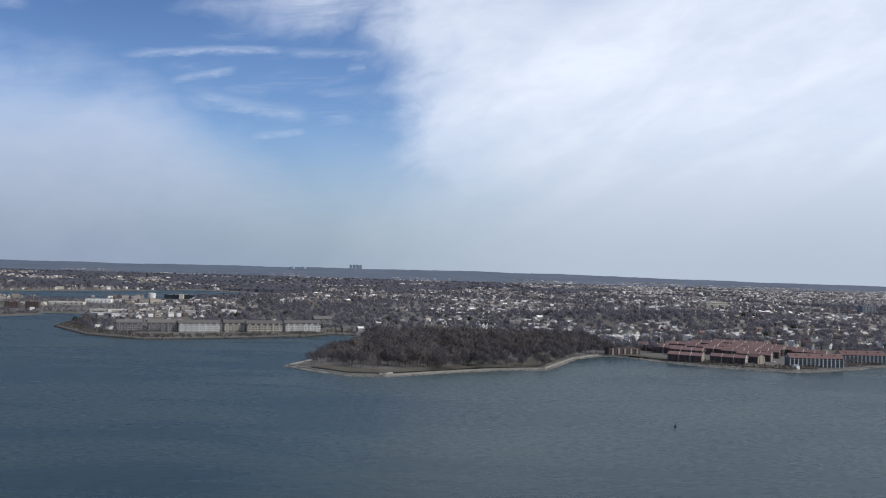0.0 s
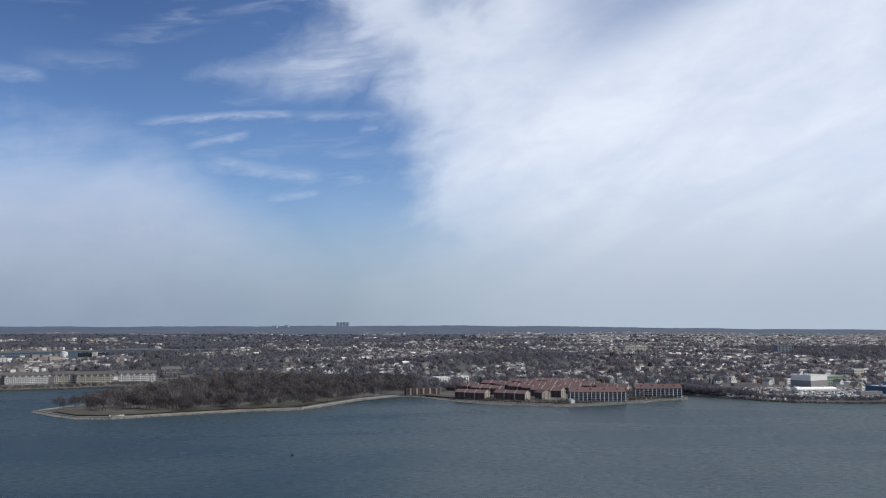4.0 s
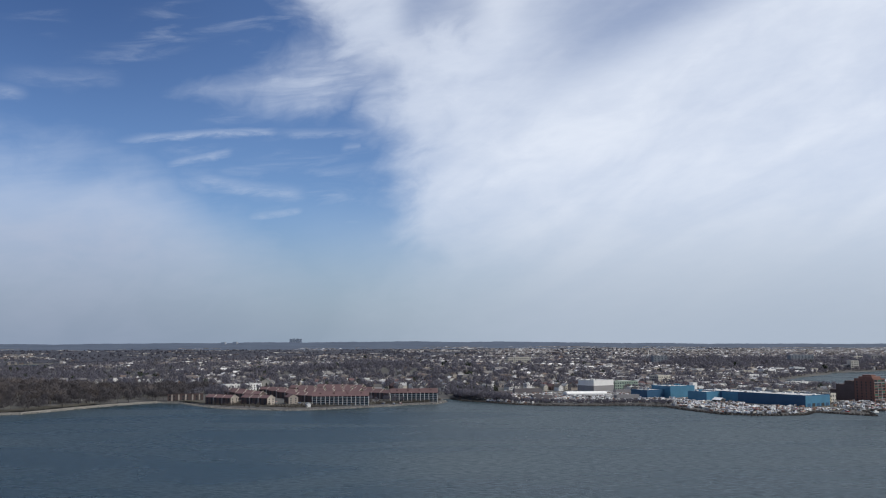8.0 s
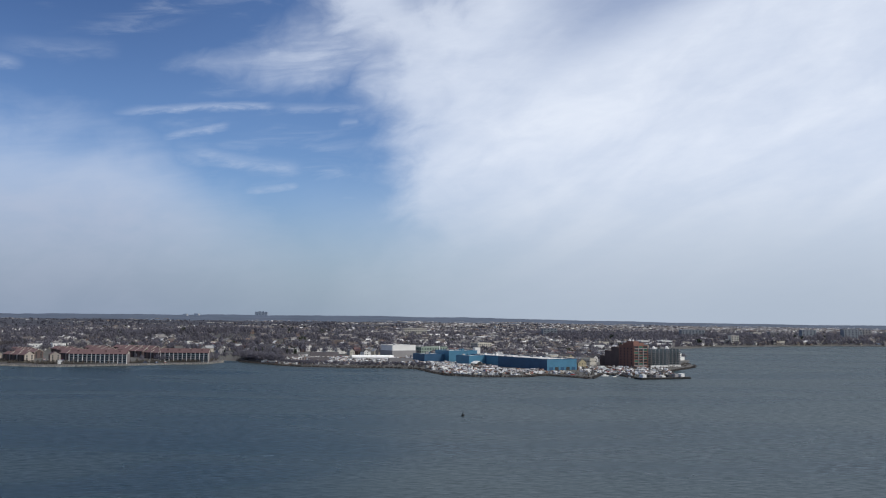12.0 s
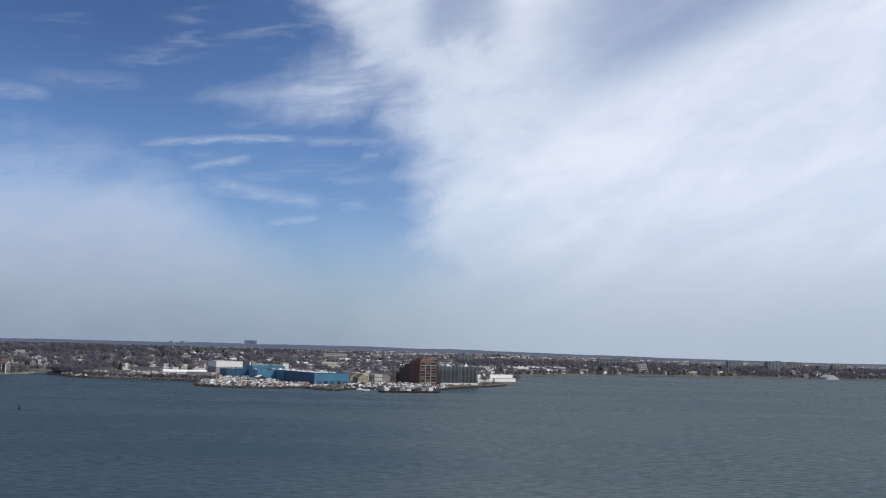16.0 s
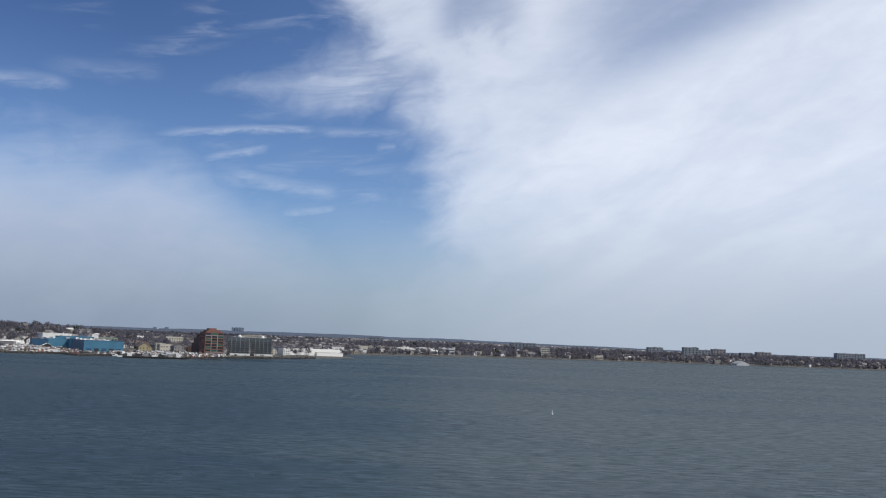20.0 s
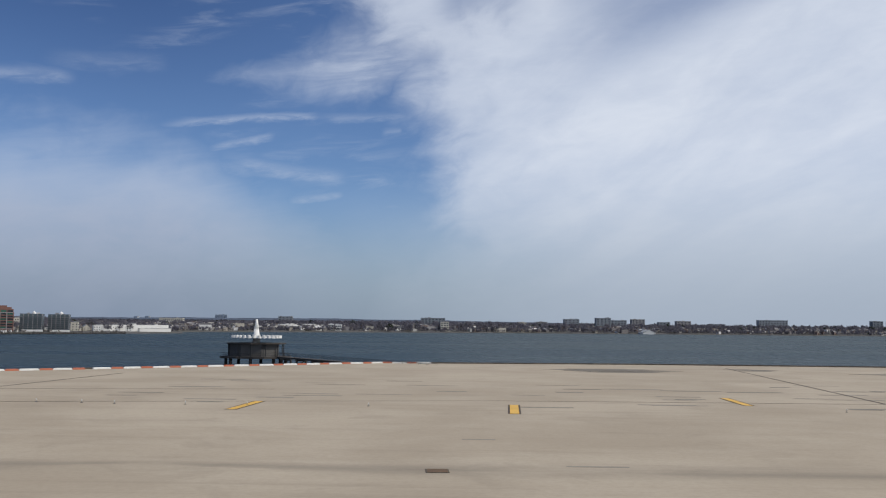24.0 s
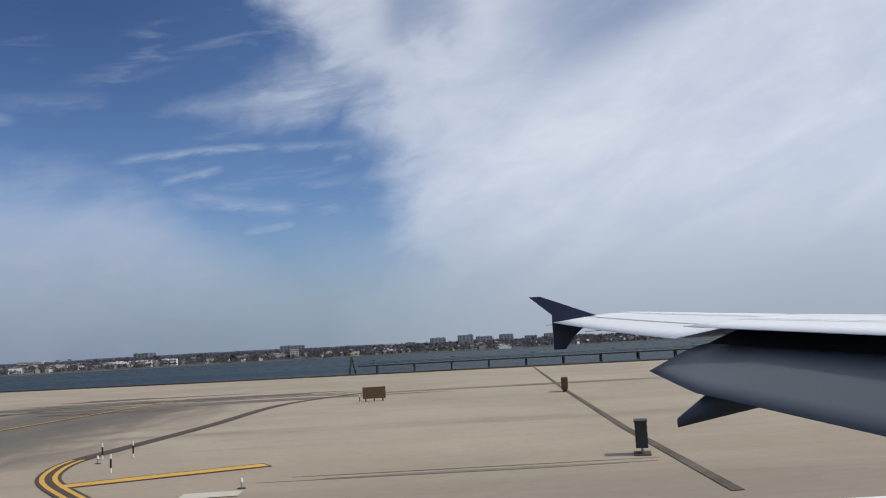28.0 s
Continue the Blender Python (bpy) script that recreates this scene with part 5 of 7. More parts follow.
        for row in range(4):
            for k in range(bays):
                px = -wide / 2 + wide * (k + 0.5) / bays
                for name, mesh, yy, z in (("window", pane, -6.5, 1.5 + 2.7 * row), ("balcony_rail", rail, -7.9, 0.6 + 2.7 * row)):
                    ob = new(name, mesh)
                    ob.parent = hall
                    ob.matrix_basis = pose(px, yy, z)
        for k in range(4):
            dormer = Shape()
            px = -wide * 0.36 + wide * 0.24 * k
            dormer.box(px - 1.2, px + 1.2, -3.5, -0.5, 12.4, 14.6)
            part("dormer", dormer, RED_ROOF, hall)


def build_shore_condos():
    """The long waterfront blocks with pale gabled bays."""
    rows = ((-448, 1362, 36, GREY_SIDING), (-403, 1376, 42, GREY_SIDING), (-352, 1388, 60, WHITE_WALL), (-303, 1414, 36, CREAM), (-260, 1416, 54, CREAM), (-206, 1448, 56, WHITE_WALL), (-188, 1560, 30, GREY_SIDING))
    for x, y, wide, wall in rows:
        tone = {"white_stucco": "white", "cream_wall": "cream", "grey_siding": "grey"}[wall.name]
        home = block("waterfront_condo", tone + " waterfront apartment block with gabled bays and balconies", "apartment house", x, y, wide, 15, 12.5, 22, MAUVE_WALL if wall is not WHITE_WALL else GREY_SIDING, DARK_ROOF, 0, group="waterfront apartments", extras=False)
        slope = Shape()
        slope.gable(15.6, wide + 1.0, 12.6, 17.0, 0.5).turn_to(pose(0, 0, 0.7, 0, 0, 90))
        part("pitched_roof", slope, DARK_ROOF, home, "grey shingled pitched roof")
        for s_ in (-1, 1):
            end = Shape()
            end.prism([(-0.2, -7.5), (0.2, -7.5), (0.2, 7.5), (-0.2, 7.5)], 12.5, 13.4)
            end.face((0.2 * s_, -7.5 * s_, 13.4), (0.2 * s_, 7.5 * s_, 13.4), (0.2 * s_, 0, 17.2))
            end.face((-0.2 * s_, 7.5 * s_, 13.4), (-0.2 * s_, -7.5 * s_, 13.4), (-0.2 * s_, 0, 17.2))
            part("gable_wall", end.turn_to(pose(s_ * (wide / 2 - 0.3), 0, 0)), wall, home)
        bays = max(2, round(wide / 9.0))
        for k in range(bays):
            px = -wide / 2 + wide * (k + 0.5) / bays
            bay, hat = Shape(), Shape()
            bay.box(px - 2.7, px + 2.7, -9.0, -7.5, -1.5, 11.0)
            part("bay", bay, wall, home)
            hat.gable(5.4, 2.6, 11.0, 14.2, 0.4).turn_to(pose(px, -7.9, 0))
            part("bay_roof", hat, DARK_ROOF, home)
            front = Shape()
            front.face((px - 2.7, -9.02, 11.0), (px + 2.7, -9.02, 11.0), (px, -9.02, 14.1))
            front.face((px - 2.7, -8.8, 11.0), (px, -8.8, 14.1), (px + 2.7, -8.8, 11.0))
            part("bay_gable", front, wall, home)
            for row in range(4):
                for dx in (-1.25, 1.25):
                    ob = new("window", pane_mesh(1.5, 1.7, GLASS))
                    ob.parent = home
                    ob.matrix_basis = pose(px + dx, -9.0, 1.4 + 2.8 * row)
        for row in range(1, 4):
            rail = Shape()
            rail.box(-wide / 2, wide / 2, -8.6, -7.5, 2.7 * row, 2.7 * row + 0.9)
            part("balcony", rail, wall, home)


def build_works():
    """Sheds, the blue factory and the towers by the water."""
    factory = block("blue_factory", "long blue sheet-clad factory shed with roof plant", "factory", 956, 1106, 42, 160, 12.0, GRID, BLUE_SHADED, FLAT_ROOF, 0)
    # the end wall gets the sunlit blue, the long sides the shaded one
    face = Shape()
    face.box(-21.2, 21.2, -80.25, -80.0, 0, 11.9)
    part("sunlit_end_face", face, BLUE_SHED, factory, "end wall in the blue chosen for sunlit cladding")
    for k in range(5):
        door = Shape()
        door.box(-18 + 8 * k, -13 + 8 * k, -80.4, -80.25, 0, 3.6)
        part("loading_door", door, DARK_METAL if k % 2 else BLUE_SHADED, factory)
    # sunlight on part of the side wall, laid on as a brighter panel
    patch_ = Shape()
    patch_.box(-21.25, -21.0, 14, 38, 1.0, 11.9)
    part("sunlit_side_patch", patch_, BLUE_SHED, factory, "stretch of side wall coloured as if sunlit")
    for k in range(16):
        vent = Shape()
        px, py = random.uniform(-17, 17), random.uniform(-72, 72)
        vent.box(px - 1.4, px + 1.4, py - 1.4, py + 1.4, 12.1, 12.7 + random.random() * 1.6)
        part("roof_vent", vent, PAINT_WHITE if k % 3 else GREY_METAL, factory)
    block("blue_factory", "sky-blue factory hall with a flat white roof", "factory", 884, 1226, 44, 34, 14.5, GRID, BLUE_SHED, FLAT_ROOF, 0)
    block("blue_factory", "lower blue factory wing with a pale roof", "factory", 850, 1216, 36, 30, 10.0, GRID, BLUE_SHADED, FLAT_ROOF, 0)
    gabled("works_hut", "small white-roofed hut between the blue sheds", "shed", 905, 1098, 9, 12, 4.0, 6.5, GRID, DARK_METAL, PAINT_WHITE, 0, chimney=False)
    for k, (x, y, wide, deep) in enumerate(((706, 1190, 26, 9), (812, 1176, 30, 10), (700, 1312, 40, 10), (842, 1312, 40, 10), (660, 1262, 20, 9))):
        block("yard_shed", ("low grey" if k % 2 else "low mauve-grey") + " flat-roofed shed in the works yard", "shed", x, y, wide, deep, 4.5 + k % 3, 10, GREY_SIDING if k % 2 else MAUVE_WALL, FLAT_ROOF, 0, group="yard sheds", extras=False)
    block("blue_factory", "low blue outbuilding with a pale roof", "factory", 902, 1140, 30, 30, 11.5, GRID, BLUE_SHED, FLAT_ROOF, 0)
    block("stair_tower", "narrow white tower beside the blue factory", "tower", 911, 1226, 8, 6, 18.0, GRID, WHITE_WALL, FLAT_ROOF, 0, extras=False)
    pipe = Shape()
    pipe.tube((0, 0, -1), (0, 0, 20), 0.8, 0.6, 10)
    solid("chimney", pipe, WHITE_WALL, "slim white factory chimney", "chimney", stand(862, 1240))
    store = block("warehouse", "large white flat-roofed warehouse on a grey lower storey", "warehouse", 803, 1348, 40, 32, 17.0, GRID + 4, WHITE_WALL, FLAT_ROOF, 0)
    skirt = Shape()
    skirt.box(-20.3, 20.3, -16.3, 16.3, -1.5, 9.8)
    part("lower_storey", skirt, GREY_SIDING, store, "grey lower storey")
    shed = thing("warehouse", "low white shed with a rounded pale roof", "warehouse", stand(772, 1252, 8))
    low_wall, barrel = Shape(), Shape()
    low_wall.box(-28, 28, -9, 9, -1, 3.4)
    part("wall", low_wall, WHITE_WALL, shed)
    for k in range(8):
        a, b = math.pi * k / 8, math.pi * (k + 1) / 8
        barrel.face((-28, -9.3 * math.cos(a), 3.4 + 3 * math.sin(a)), (28, -9.3 * math.cos(a), 3.4 + 3 * math.sin(a)), (28, -9.3 * math.cos(b), 3.4 + 3 * math.sin(b)), (-28, -9.3 * math.cos(b), 3.4 + 3 * math.sin(b)))
    for x in (-28, 28):
        barrel.face(*[(x, -9.3 * math.cos(math.pi * k / 8), 3.4 + 3 * math.sin(math.pi * k / 8)) for k in range(9)])
    part("roof", barrel, PAINT_WHITE, shed, "rounded white roof")
    tower = block("brick_tower", "orange brick apartment tower with green glass and white frames", "apartment tower", 1096, 1122, 22, 26, 26.5, GRID, ORANGE_BRICK, FLAT_ROOF, 0)
    # rear wings take a darker brick in place of the shade on that side
    for y0, y1, tall in ((13, 26, 24.0), (26, 38, 19.5), (38, 47, 13.0)):
        wing_ = Shape()
        wing_.box(-11.5, 11.5, y0, y1, -1, tall)
        part("rear_wing", wing_, DARK_BRICK, tower, "rear wing stepping down, its brick darkened as if shaded")
    crown, cap = Shape(), Shape()
    crown.box(-8, 9, -9, 9, 26.6, 29.6)
    part("penthouse", crown, ORANGE_BRICK, tower)
    cap.box(-5, 4, -6, 6, 29.6, 31.6)
    part("lift_house", cap, ORANGE_BRICK, tower)
    for k in range(4):
        fin = Shape()
        fin.box(-11.2 + 7.46 * k - 0.4, -11.2 + 7.46 * k + 0.4, -13.6, -13.0, 0, 23.5)
        part("pilaster", fin, GREY_SIDING if k % 3 else ORANGE_BRICK, tower, "pale vertical frame" if k % 3 else "")
    for row in range(7):
        band = Shape()
        band.box(-11.4, 11.4, -13.45, -13.05, 2.6 + 3.3 * row, 3.3 + 3.3 * row)
        part("floor_band", band, GREY_SIDING if row in (0, 6) else ORANGE_BRICK, tower)
        for k in range(3):
            ob = new("window", pane_mesh(6.2, 2.3, GREEN_GLASS if (k + row) % 3 == 1 else DARK_GLASS))
            ob.parent = tower
            ob.matrix_basis = pose(-7.46 + 7.46 * k, -13.0, 4.9 + 3.3 * row)
        for k in range(4):
            ob = new("window", pane_mesh(1.6, 1.7, GLASS))
            ob.parent = tower
            ob.matrix_basis = pose(-11.5, 9 - 6 * k, 2.4 + 3.4 * row, 0, 0, -90)
    for x, y, wide in ((1124, 1141, 26), (1147, 1167, 25)):
        flats = block("glass_apartments", "grey-green glass apartment block with pale balcony slabs", "apartment tower", x, y, wide, 20, 21.5, 18, TEAL_GLASS, FLAT_ROOF, 0, group="glass apartments")
        for row in range(7):
            slab = Shape()
            slab.box(-wide / 2 - 0.2, wide / 2 + 1.4, -12.8, -10.9, 2.6 * row + 2.6, 2.6 * row + 2.95)
            part("balcony_slab", slab, GREY_SIDING, flats)
            rail = Shape()
            rail.box(-wide / 2 + 4.0, wide / 2 + 1.3, -12.9, -12.8, 2.6 * row + 2.95, 2.6 * row + 3.7)
            part("balcony_rail", rail, TEAL_GLASS, flats)
        for k in range(5):
            fin = Shape()
            px = -wide / 2 + 4.5 + (wide - 4.5) * k / 4
            fin.box(px - 0.35, px + 0.35, -12.7, -11.0, 0, 21.7)
            part("pilaster", fin, GREY_SIDING, flats)
        base = Shape()
        base.box(-wide / 2 + 3, wide / 2 + 1.2, -13.1, -11.0, 0, 2.4)
        part("ground_floor", base, WHITE_WALL, flats, "white ground floor")
        dome = Shape()
        dome.tube((2, 0, 21.5), (2, 0, 23.8), 2.4, 2.2, 12)
        dome.tube((2, 0, 23.8), (2, 0, 25.6), 2.2, 0.4, 12)
        part("roof_tank", dome, WHITE_WALL, flats, "white domed tank")
    long_store = block("warehouse", "very long low white warehouse at the water", "warehouse", 1182, 1328, 110, 16, 8.6, 52.5, WHITE_WALL, FLAT_ROOF, 0)
    annex, eave = Shape(), Shape()
    annex.box(4, 57, -12.0, -8.12, -1.5, 4.4)
    part("loading_annex", annex, WHITE_WALL, long_store, "low white loading annex")
    eave.box(4, 57, -12.3, -8.12, 4.4, 4.75)
    part("annex_eave", eave, GREY_METAL, long_store, "dull metal eave")
    for k, (x, y, wide, deep) in enumerate(((1024, 1088, 12, 14), (1040, 1112, 10, 16), (1012, 1128, 14, 12), (1046, 1150, 12, 18), (1022, 1176, 16, 14), (1050, 1196, 12, 14), (1030, 1222, 14, 16), (1006, 1200, 10, 12))):
        if k % 3 == 1:
            block("works_house", "cream flat-roofed brick house by the factory", "house", x, y, wide, deep, 9.0 + k % 2, GRID, CREAM, FLAT_ROOF, 2, 3, group="works houses", extras=False)
        else:
            gabled("works_house", ("straw-coloured" if k % 2 == 0 else "grey") + " house with a pitched roof by the factory", "house", x, y, wide, deep, 7.0 + k % 2, 11.0, GRID, STRAW if k % 2 == 0 else GREY_SIDING, DARK_ROOF, 2, 3, group="works houses")
    block("low_house", "cream flat-roofed waterside house", "house", 1129, 1244, 18, 14, 11.5, 20, CREAM, FLAT_ROOF, 3, 4)
    gabled("low_house", "pale waterside house with a pitched roof", "house", 1108, 1268, 12, 14, 4, 6.5, 20, WHITE_WALL, DARK_ROOF)


def build_landmarks():
    for x, y in ((270, 1370), (298, 1388)):
        block("white_apartments", "white three-storey apartment house with a flat roof", "apartment house", x, y, 22, 16, 10.5, GRID, WHITE_WALL, FLAT_ROOF, 3, 5)
    gabled("church", "cream church hall with a tall pitched roof", "church", 308, 1452, 16, 26, 9, 15, GRID - 30, CREAM, DARK_ROOF)
    block("school", "cream stone school with a bracketed cornice", "school", 932, 1495, 27, 20, 17.0, GRID, CREAM, FLAT_ROOF, 4, 7, (1.6, 2.2))
    block("grey_works", "grey-green mill with rows of windows", "mill", 850, 1400, 46, 24, 13.0, GRID, MILL_GREEN, FLAT_ROOF, 3, 10, (2.2, 2.0))
    striped = thing("row_of_gables", "row of white steep gables with dark roofs", "house row", stand(86, 1580, 20))
    for k in range(6):
        bay, hat = Shape(), Shape()
        bay.box(-20 + 7 * k, -13.6 + 7 * k, -7, 7, -1, 6)
        bay.face((-20 + 7 * k, -7.0, 6), (-13.6 + 7 * k, -7.0, 6), (-16.8 + 7 * k, -7.0, 11))
        part("gable_house", bay, WHITE_WALL, striped)
        hat.gable(6.4, 14, 6, 11.2, 0.3).turn_to(pose(-16.8 + 7 * k, 0, 0))
        part("roof", hat, DARK_ROOF, striped)
    block("cream_block", "long cream institution on the rise", "institution", 806, 2640, 66, 30, 20.0, 8, CREAM, FLAT_ROOF, 4, 12, (2.4, 2.2))
    block("dark_office", "low dark-windowed office with a cream core", "office", -700, 2545, 78, 30, 11.0, 6, DARK_GLASS, FLAT_ROOF, 0)
    core = block("office_core", "cream stone core between dark office wings", "office", -690, 2526, 12, 12, 13.0, 6, CREAM, FLAT_ROOF, 0, extras=False)
    tank = thing("storage_tank", "round pale storage tank", "tank", stand(-760, 2490))
    drum, lid = Shape(), Shape()
    drum.tube((0, 0, -1), (0, 0, 15), 10, 10, 28)
    part("shell", drum, WHITE_WALL, tank)
    lid.tube((0, 0, 15), (0, 0, 17), 10.2, 2.0, 28)
    part("lid", lid, FLAT_ROOF, tank)
    for k, (x, y, wide, deep, tall) in enumerate(((-826, 2084, 44, 16, 5.5), (-792, 2190, 34, 18, 8.5), (-752, 2262, 30, 14, 6.0), (-706, 2276, 50, 14, 5.0), (-632, 1852, 62, 12, 4.5), (-668, 2112, 16, 10, 4.5), (-870, 2010, 30, 14, 6.0))):
        block("white_depot", ("white" if k % 2 else "cream") + " flat-roofed shore depot", "depot", x, y, wide * 1.7, deep * 1.6, tall, 8, WHITE_WALL if k % 2 else CREAM, PAINT_WHITE if k % 3 else FLAT_ROOF, 1 if tall < 8 else 3, 7, group="shore depots")
    for x, y in ((-860, 1890), (-825, 1905)):
        block("brick_block", "brown brick apartment block by the cove", "apartment house", x, y, 26, 18, 13, 10, DARK_BRICK, FLAT_ROOF, 5, 5)
    block("long_shed", "long white roofed shed on the point", "shed", -585, 1712, 110, 16, 5.0, -8, GREY_SIDING, PAINT_WHITE, 0, extras=False)
    # skyline across the bay: x, y, width, top
    skyline = ((1361, 2040, 12, 13, WHITE_WALL), (1377, 2048, 14, 13, WHITE_WALL), (1566, 2520, 66, 26, SLATE_WALL), (1605, 2292, 20, 22, CREAM), (1668, 2560, 34, 16, GREY_SIDING),
               (1170, 2480, 38, 26, SLATE_WALL), (1286, 3000, 90, 14, SLATE_WALL), (1962, 2710, 44, 28, SLATE_WALL), (2040, 2610, 42, 31, SLATE_WALL), (2098, 2710, 46, 26, SLATE_WALL),
               (1880, 2760, 30, 20, GREY_SIDING), (1820, 2740, 26, 18, CREAM), (2170, 2800, 40, 30, GREY_SIDING), (2240, 2760, 34, 22, SLATE_WALL), (2310, 2820, 44, 26, GREY_SIDING),
               (2420, 2860, 50, 18, SLATE_WALL), (2606, 2910, 92, 32, SLATE_WALL), (2790, 2980, 30, 12, GREY_SIDING), (2930, 2920, 34, 32, SLATE_WALL), (2985, 2930, 34, 32, SLATE_WALL),
               (3060, 2930, 110, 26, SLATE_WALL), (3220, 2960, 90, 12, GREY_SIDING), (3400, 2950, 80, 20, GREY_SIDING))
    for x, y, wide, tall, wall in skyline:
        label = {"white_stucco": "white", "cream_wall": "cream", "slate_grey_cladding": "slate-grey", "grey_siding": "grey"}[wall.name]
        block("tower_block", label + " flat-roofed block across the bay", "tower block", x, y, wide, 20, tall, 6, wall, FLAT_ROOF, max(2, int(tall / 5)), max(3, int(wide / 9)), (4.2, 2.2), "far shore blocks", ("front",), True)
    gabled("boathouse", "white boathouse with a steep gable", "boathouse", 2136, 2466, 34, 40, 8, 15, 6, WHITE_WALL, GREY_METAL, 0)
    block("terminal_shed", "long low pale shed on the far shore", "shed", 1540, 2280, 120, 24, 7, 34, GREY_SIDING, PAINT_WHITE, 0)
    # far slabs: their blue-grey is haze put into the wall colour
    for k in range(4):
        block("high_rise", "high-rise slab on the horizon, coloured blue-grey for haze", "tower block", -806 + 31 * k, 8850, 24, 30, 54 if k in (1, 2) else 52, 0, HAZE_GREY, HAZE_GREY, 0, 0, group="high-rise slabs", extras=True)
    for k in range(2):
        slab = block("high_rise", "dark high-rise slab with a white end on the horizon", "tower block", -1215 + 98 * k, 7840, 44, 26, 29 + 2 * k, 0, HAZE_GREY, FLAT_ROOF, 0, 0, group="high-rise slabs", extras=False)
        face = Shape()
        face.box(10, 22.3, -13.4, -13.0, 0, 29 + 2 * k)
        part("end_bay", face, WHITE_WALL, slab, "white end bay")
    stone = thing("monument", "small pale stone monument in the park", "monument", stand(-92, 1108))
    plinth, shaft = Shape(), Shape()
    plinth.box(-4, 4, -3, 3, -1, 1.6)
    shaft.tube((3, 0, 1.6), (3, 0, 6.4), 0.9, 0.6, 8)
    part("plinth", plinth, STONE, stone)
    part("shaft", shaft, WHITE_WALL, stone, "white shaft")
    ramp_ = Shape()
    ramp_.slab(-46, 921, 14, 3, 24, 2.0, 3.0)
    solid("boat_ramp", ramp_, WHITE_WALL, "white concrete slab by the sea wall", "ramp")
    rng = random.Random(17)
    course = SHORE_EAST[1:9]
    for k in range(24):
        at = rng.random() * (len(course) - 1.01)
        (ax, ay), (bx, by) = course[int(at)], course[int(at) + 1]
        length, d = math.hypot(bx - ax, by - ay), rng.uniform(26, 90)
        x, y = ax + (bx - ax) * (at % 1) - (by - ay) / length * d, ay + (by - ay) * (at % 1) + (bx - ax) / length * d
        wall, tone = ((WHITE_WALL, "white"), (CREAM, "cream"), (GREY_SIDING, "grey"), (WHITE_WALL, "white"), (MAUVE_WALL, "mauve-grey"))[k % 5]
        block("shore_building", tone + " low flat-roofed building on the far shore", "building", x, y, rng.uniform(16, 38), rng.uniform(12, 20), rng.uniform(5, 11), rng.uniform(0, 40), wall, FLAT_ROOF if k % 2 else PAINT_WHITE, 0, group="far shore buildings", extras=k % 3 == 0)
    hut = gabled("hut", "small white hut at the water", "hut", 424, 1072, 5, 6, 4, 5.5, 20, WHITE_WALL, GREY_METAL, 0, chimney=False)


def build_sea_wall():
    """Stone revetment along the park and the homes, with a path on its crown."""
    def revetment(name, label, course, crown, material):
        stones, rng = Shape(), random.Random(9)
        for (ax, ay), (bx, by) in zip(course, course[1:]):
            length = math.hypot(bx - ax, by - ay)
            nx, ny = (by - ay) / length, -(bx - ax) / length
            steps = max(1, int(length / 2.2))
            for k in range(steps):
                for lane, z in ((0.9, crown - 0.5), (2.2, crown - 1.3)):
                    t = (k + rng.random()) / steps
                    s = rng.uniform(0.8, 1.5)
                    x, y = ax + (bx - ax) * t + nx * lane, ay + (by - ay) * t + ny * lane
                    stones.prism([(x + s * math.cos(a + rng.random()), y + s * math.sin(a + rng.random())) for a in (0.3, 1.9, 3.4, 5.0)], z - 1.2, z + rng.uniform(0.0, 0.6), 0.25)
        tagged(new(name, stones.mesh(name, material)), label, "sea wall", kind="stuff")

    park = SHORE_WEST[-1:] + SHORE_PARK
    revetment("park_sea_wall", "rough pale stone revetment round the park", park, 1.7, STONE)
    revetment("homes_sea_wall", "stone bulkhead below the red-roofed homes", SHORE_PARK[-1:] + SHORE_HOMES, 1.7, STONE)
    revetment("point_sea_wall", "dark rubble bank of the condo point", SHORE_WEST[5:17], 2.0, TIMBER)
    revetment("works_sea_wall", "rubble bank along the works and yards", SHORE_WORKS, 2.0, TIMBER)
    crown = Shape()
    for course in (park,):
        for (ax, ay), (bx, by) in zip(course, course[1:]):
            length = math.hypot(bx - ax, by - ay)
            nx, ny = -(by - ay) / length, (bx - ax) / length
            crown.slab((ax + bx) / 2 + nx * 2.6, (ay + by) / 2 + ny * 2.2, length + 1, 1.3, math.degrees(math.atan2(by - ay, bx - ax)), 0.5, 2.35)
    tagged(new("promenade", crown.mesh("promenade", STONE)), "pale stone promenade round the park", "path", kind="structure")
    lawn = Shape()
    strip = [(-128, 962), (-84, 918), (-48, 917), (0, 952), (56, 994), (118, 1019), (134, 1066), (160, 1138)]
    for (ax, ay), (bx, by) in zip(strip, strip[1:]):
        length = math.hypot(bx - ax, by - ay)
        nx, ny = -(by - ay) / length, (bx - ax) / length
        lawn.face((ax, ay, 3.0), (bx, by, 3.0), (bx + nx * 26, by + ny * 26, 3.6), (ax + nx * 26, ay + ny * 26, 3.6))
    bank = [(236, 1192), (262, 1174), (300, 1128), (330, 1104), (382, 1078), (412, 1066), (444, 1080), (492, 1112), (528, 1138), (560, 1154)]
    for (ax, ay), (bx, by) in zip(bank, bank[1:]):
        lawn.face((ax, ay, 3.05), (bx, by, 3.05), (bx + 3, by + 30, 3.4), (ax + 3, ay + 30, 3.4))
    tagged(new("lawn", lawn.mesh("lawn", LAWN)), "dull spring grass behind the sea wall", "grass", kind="structure")


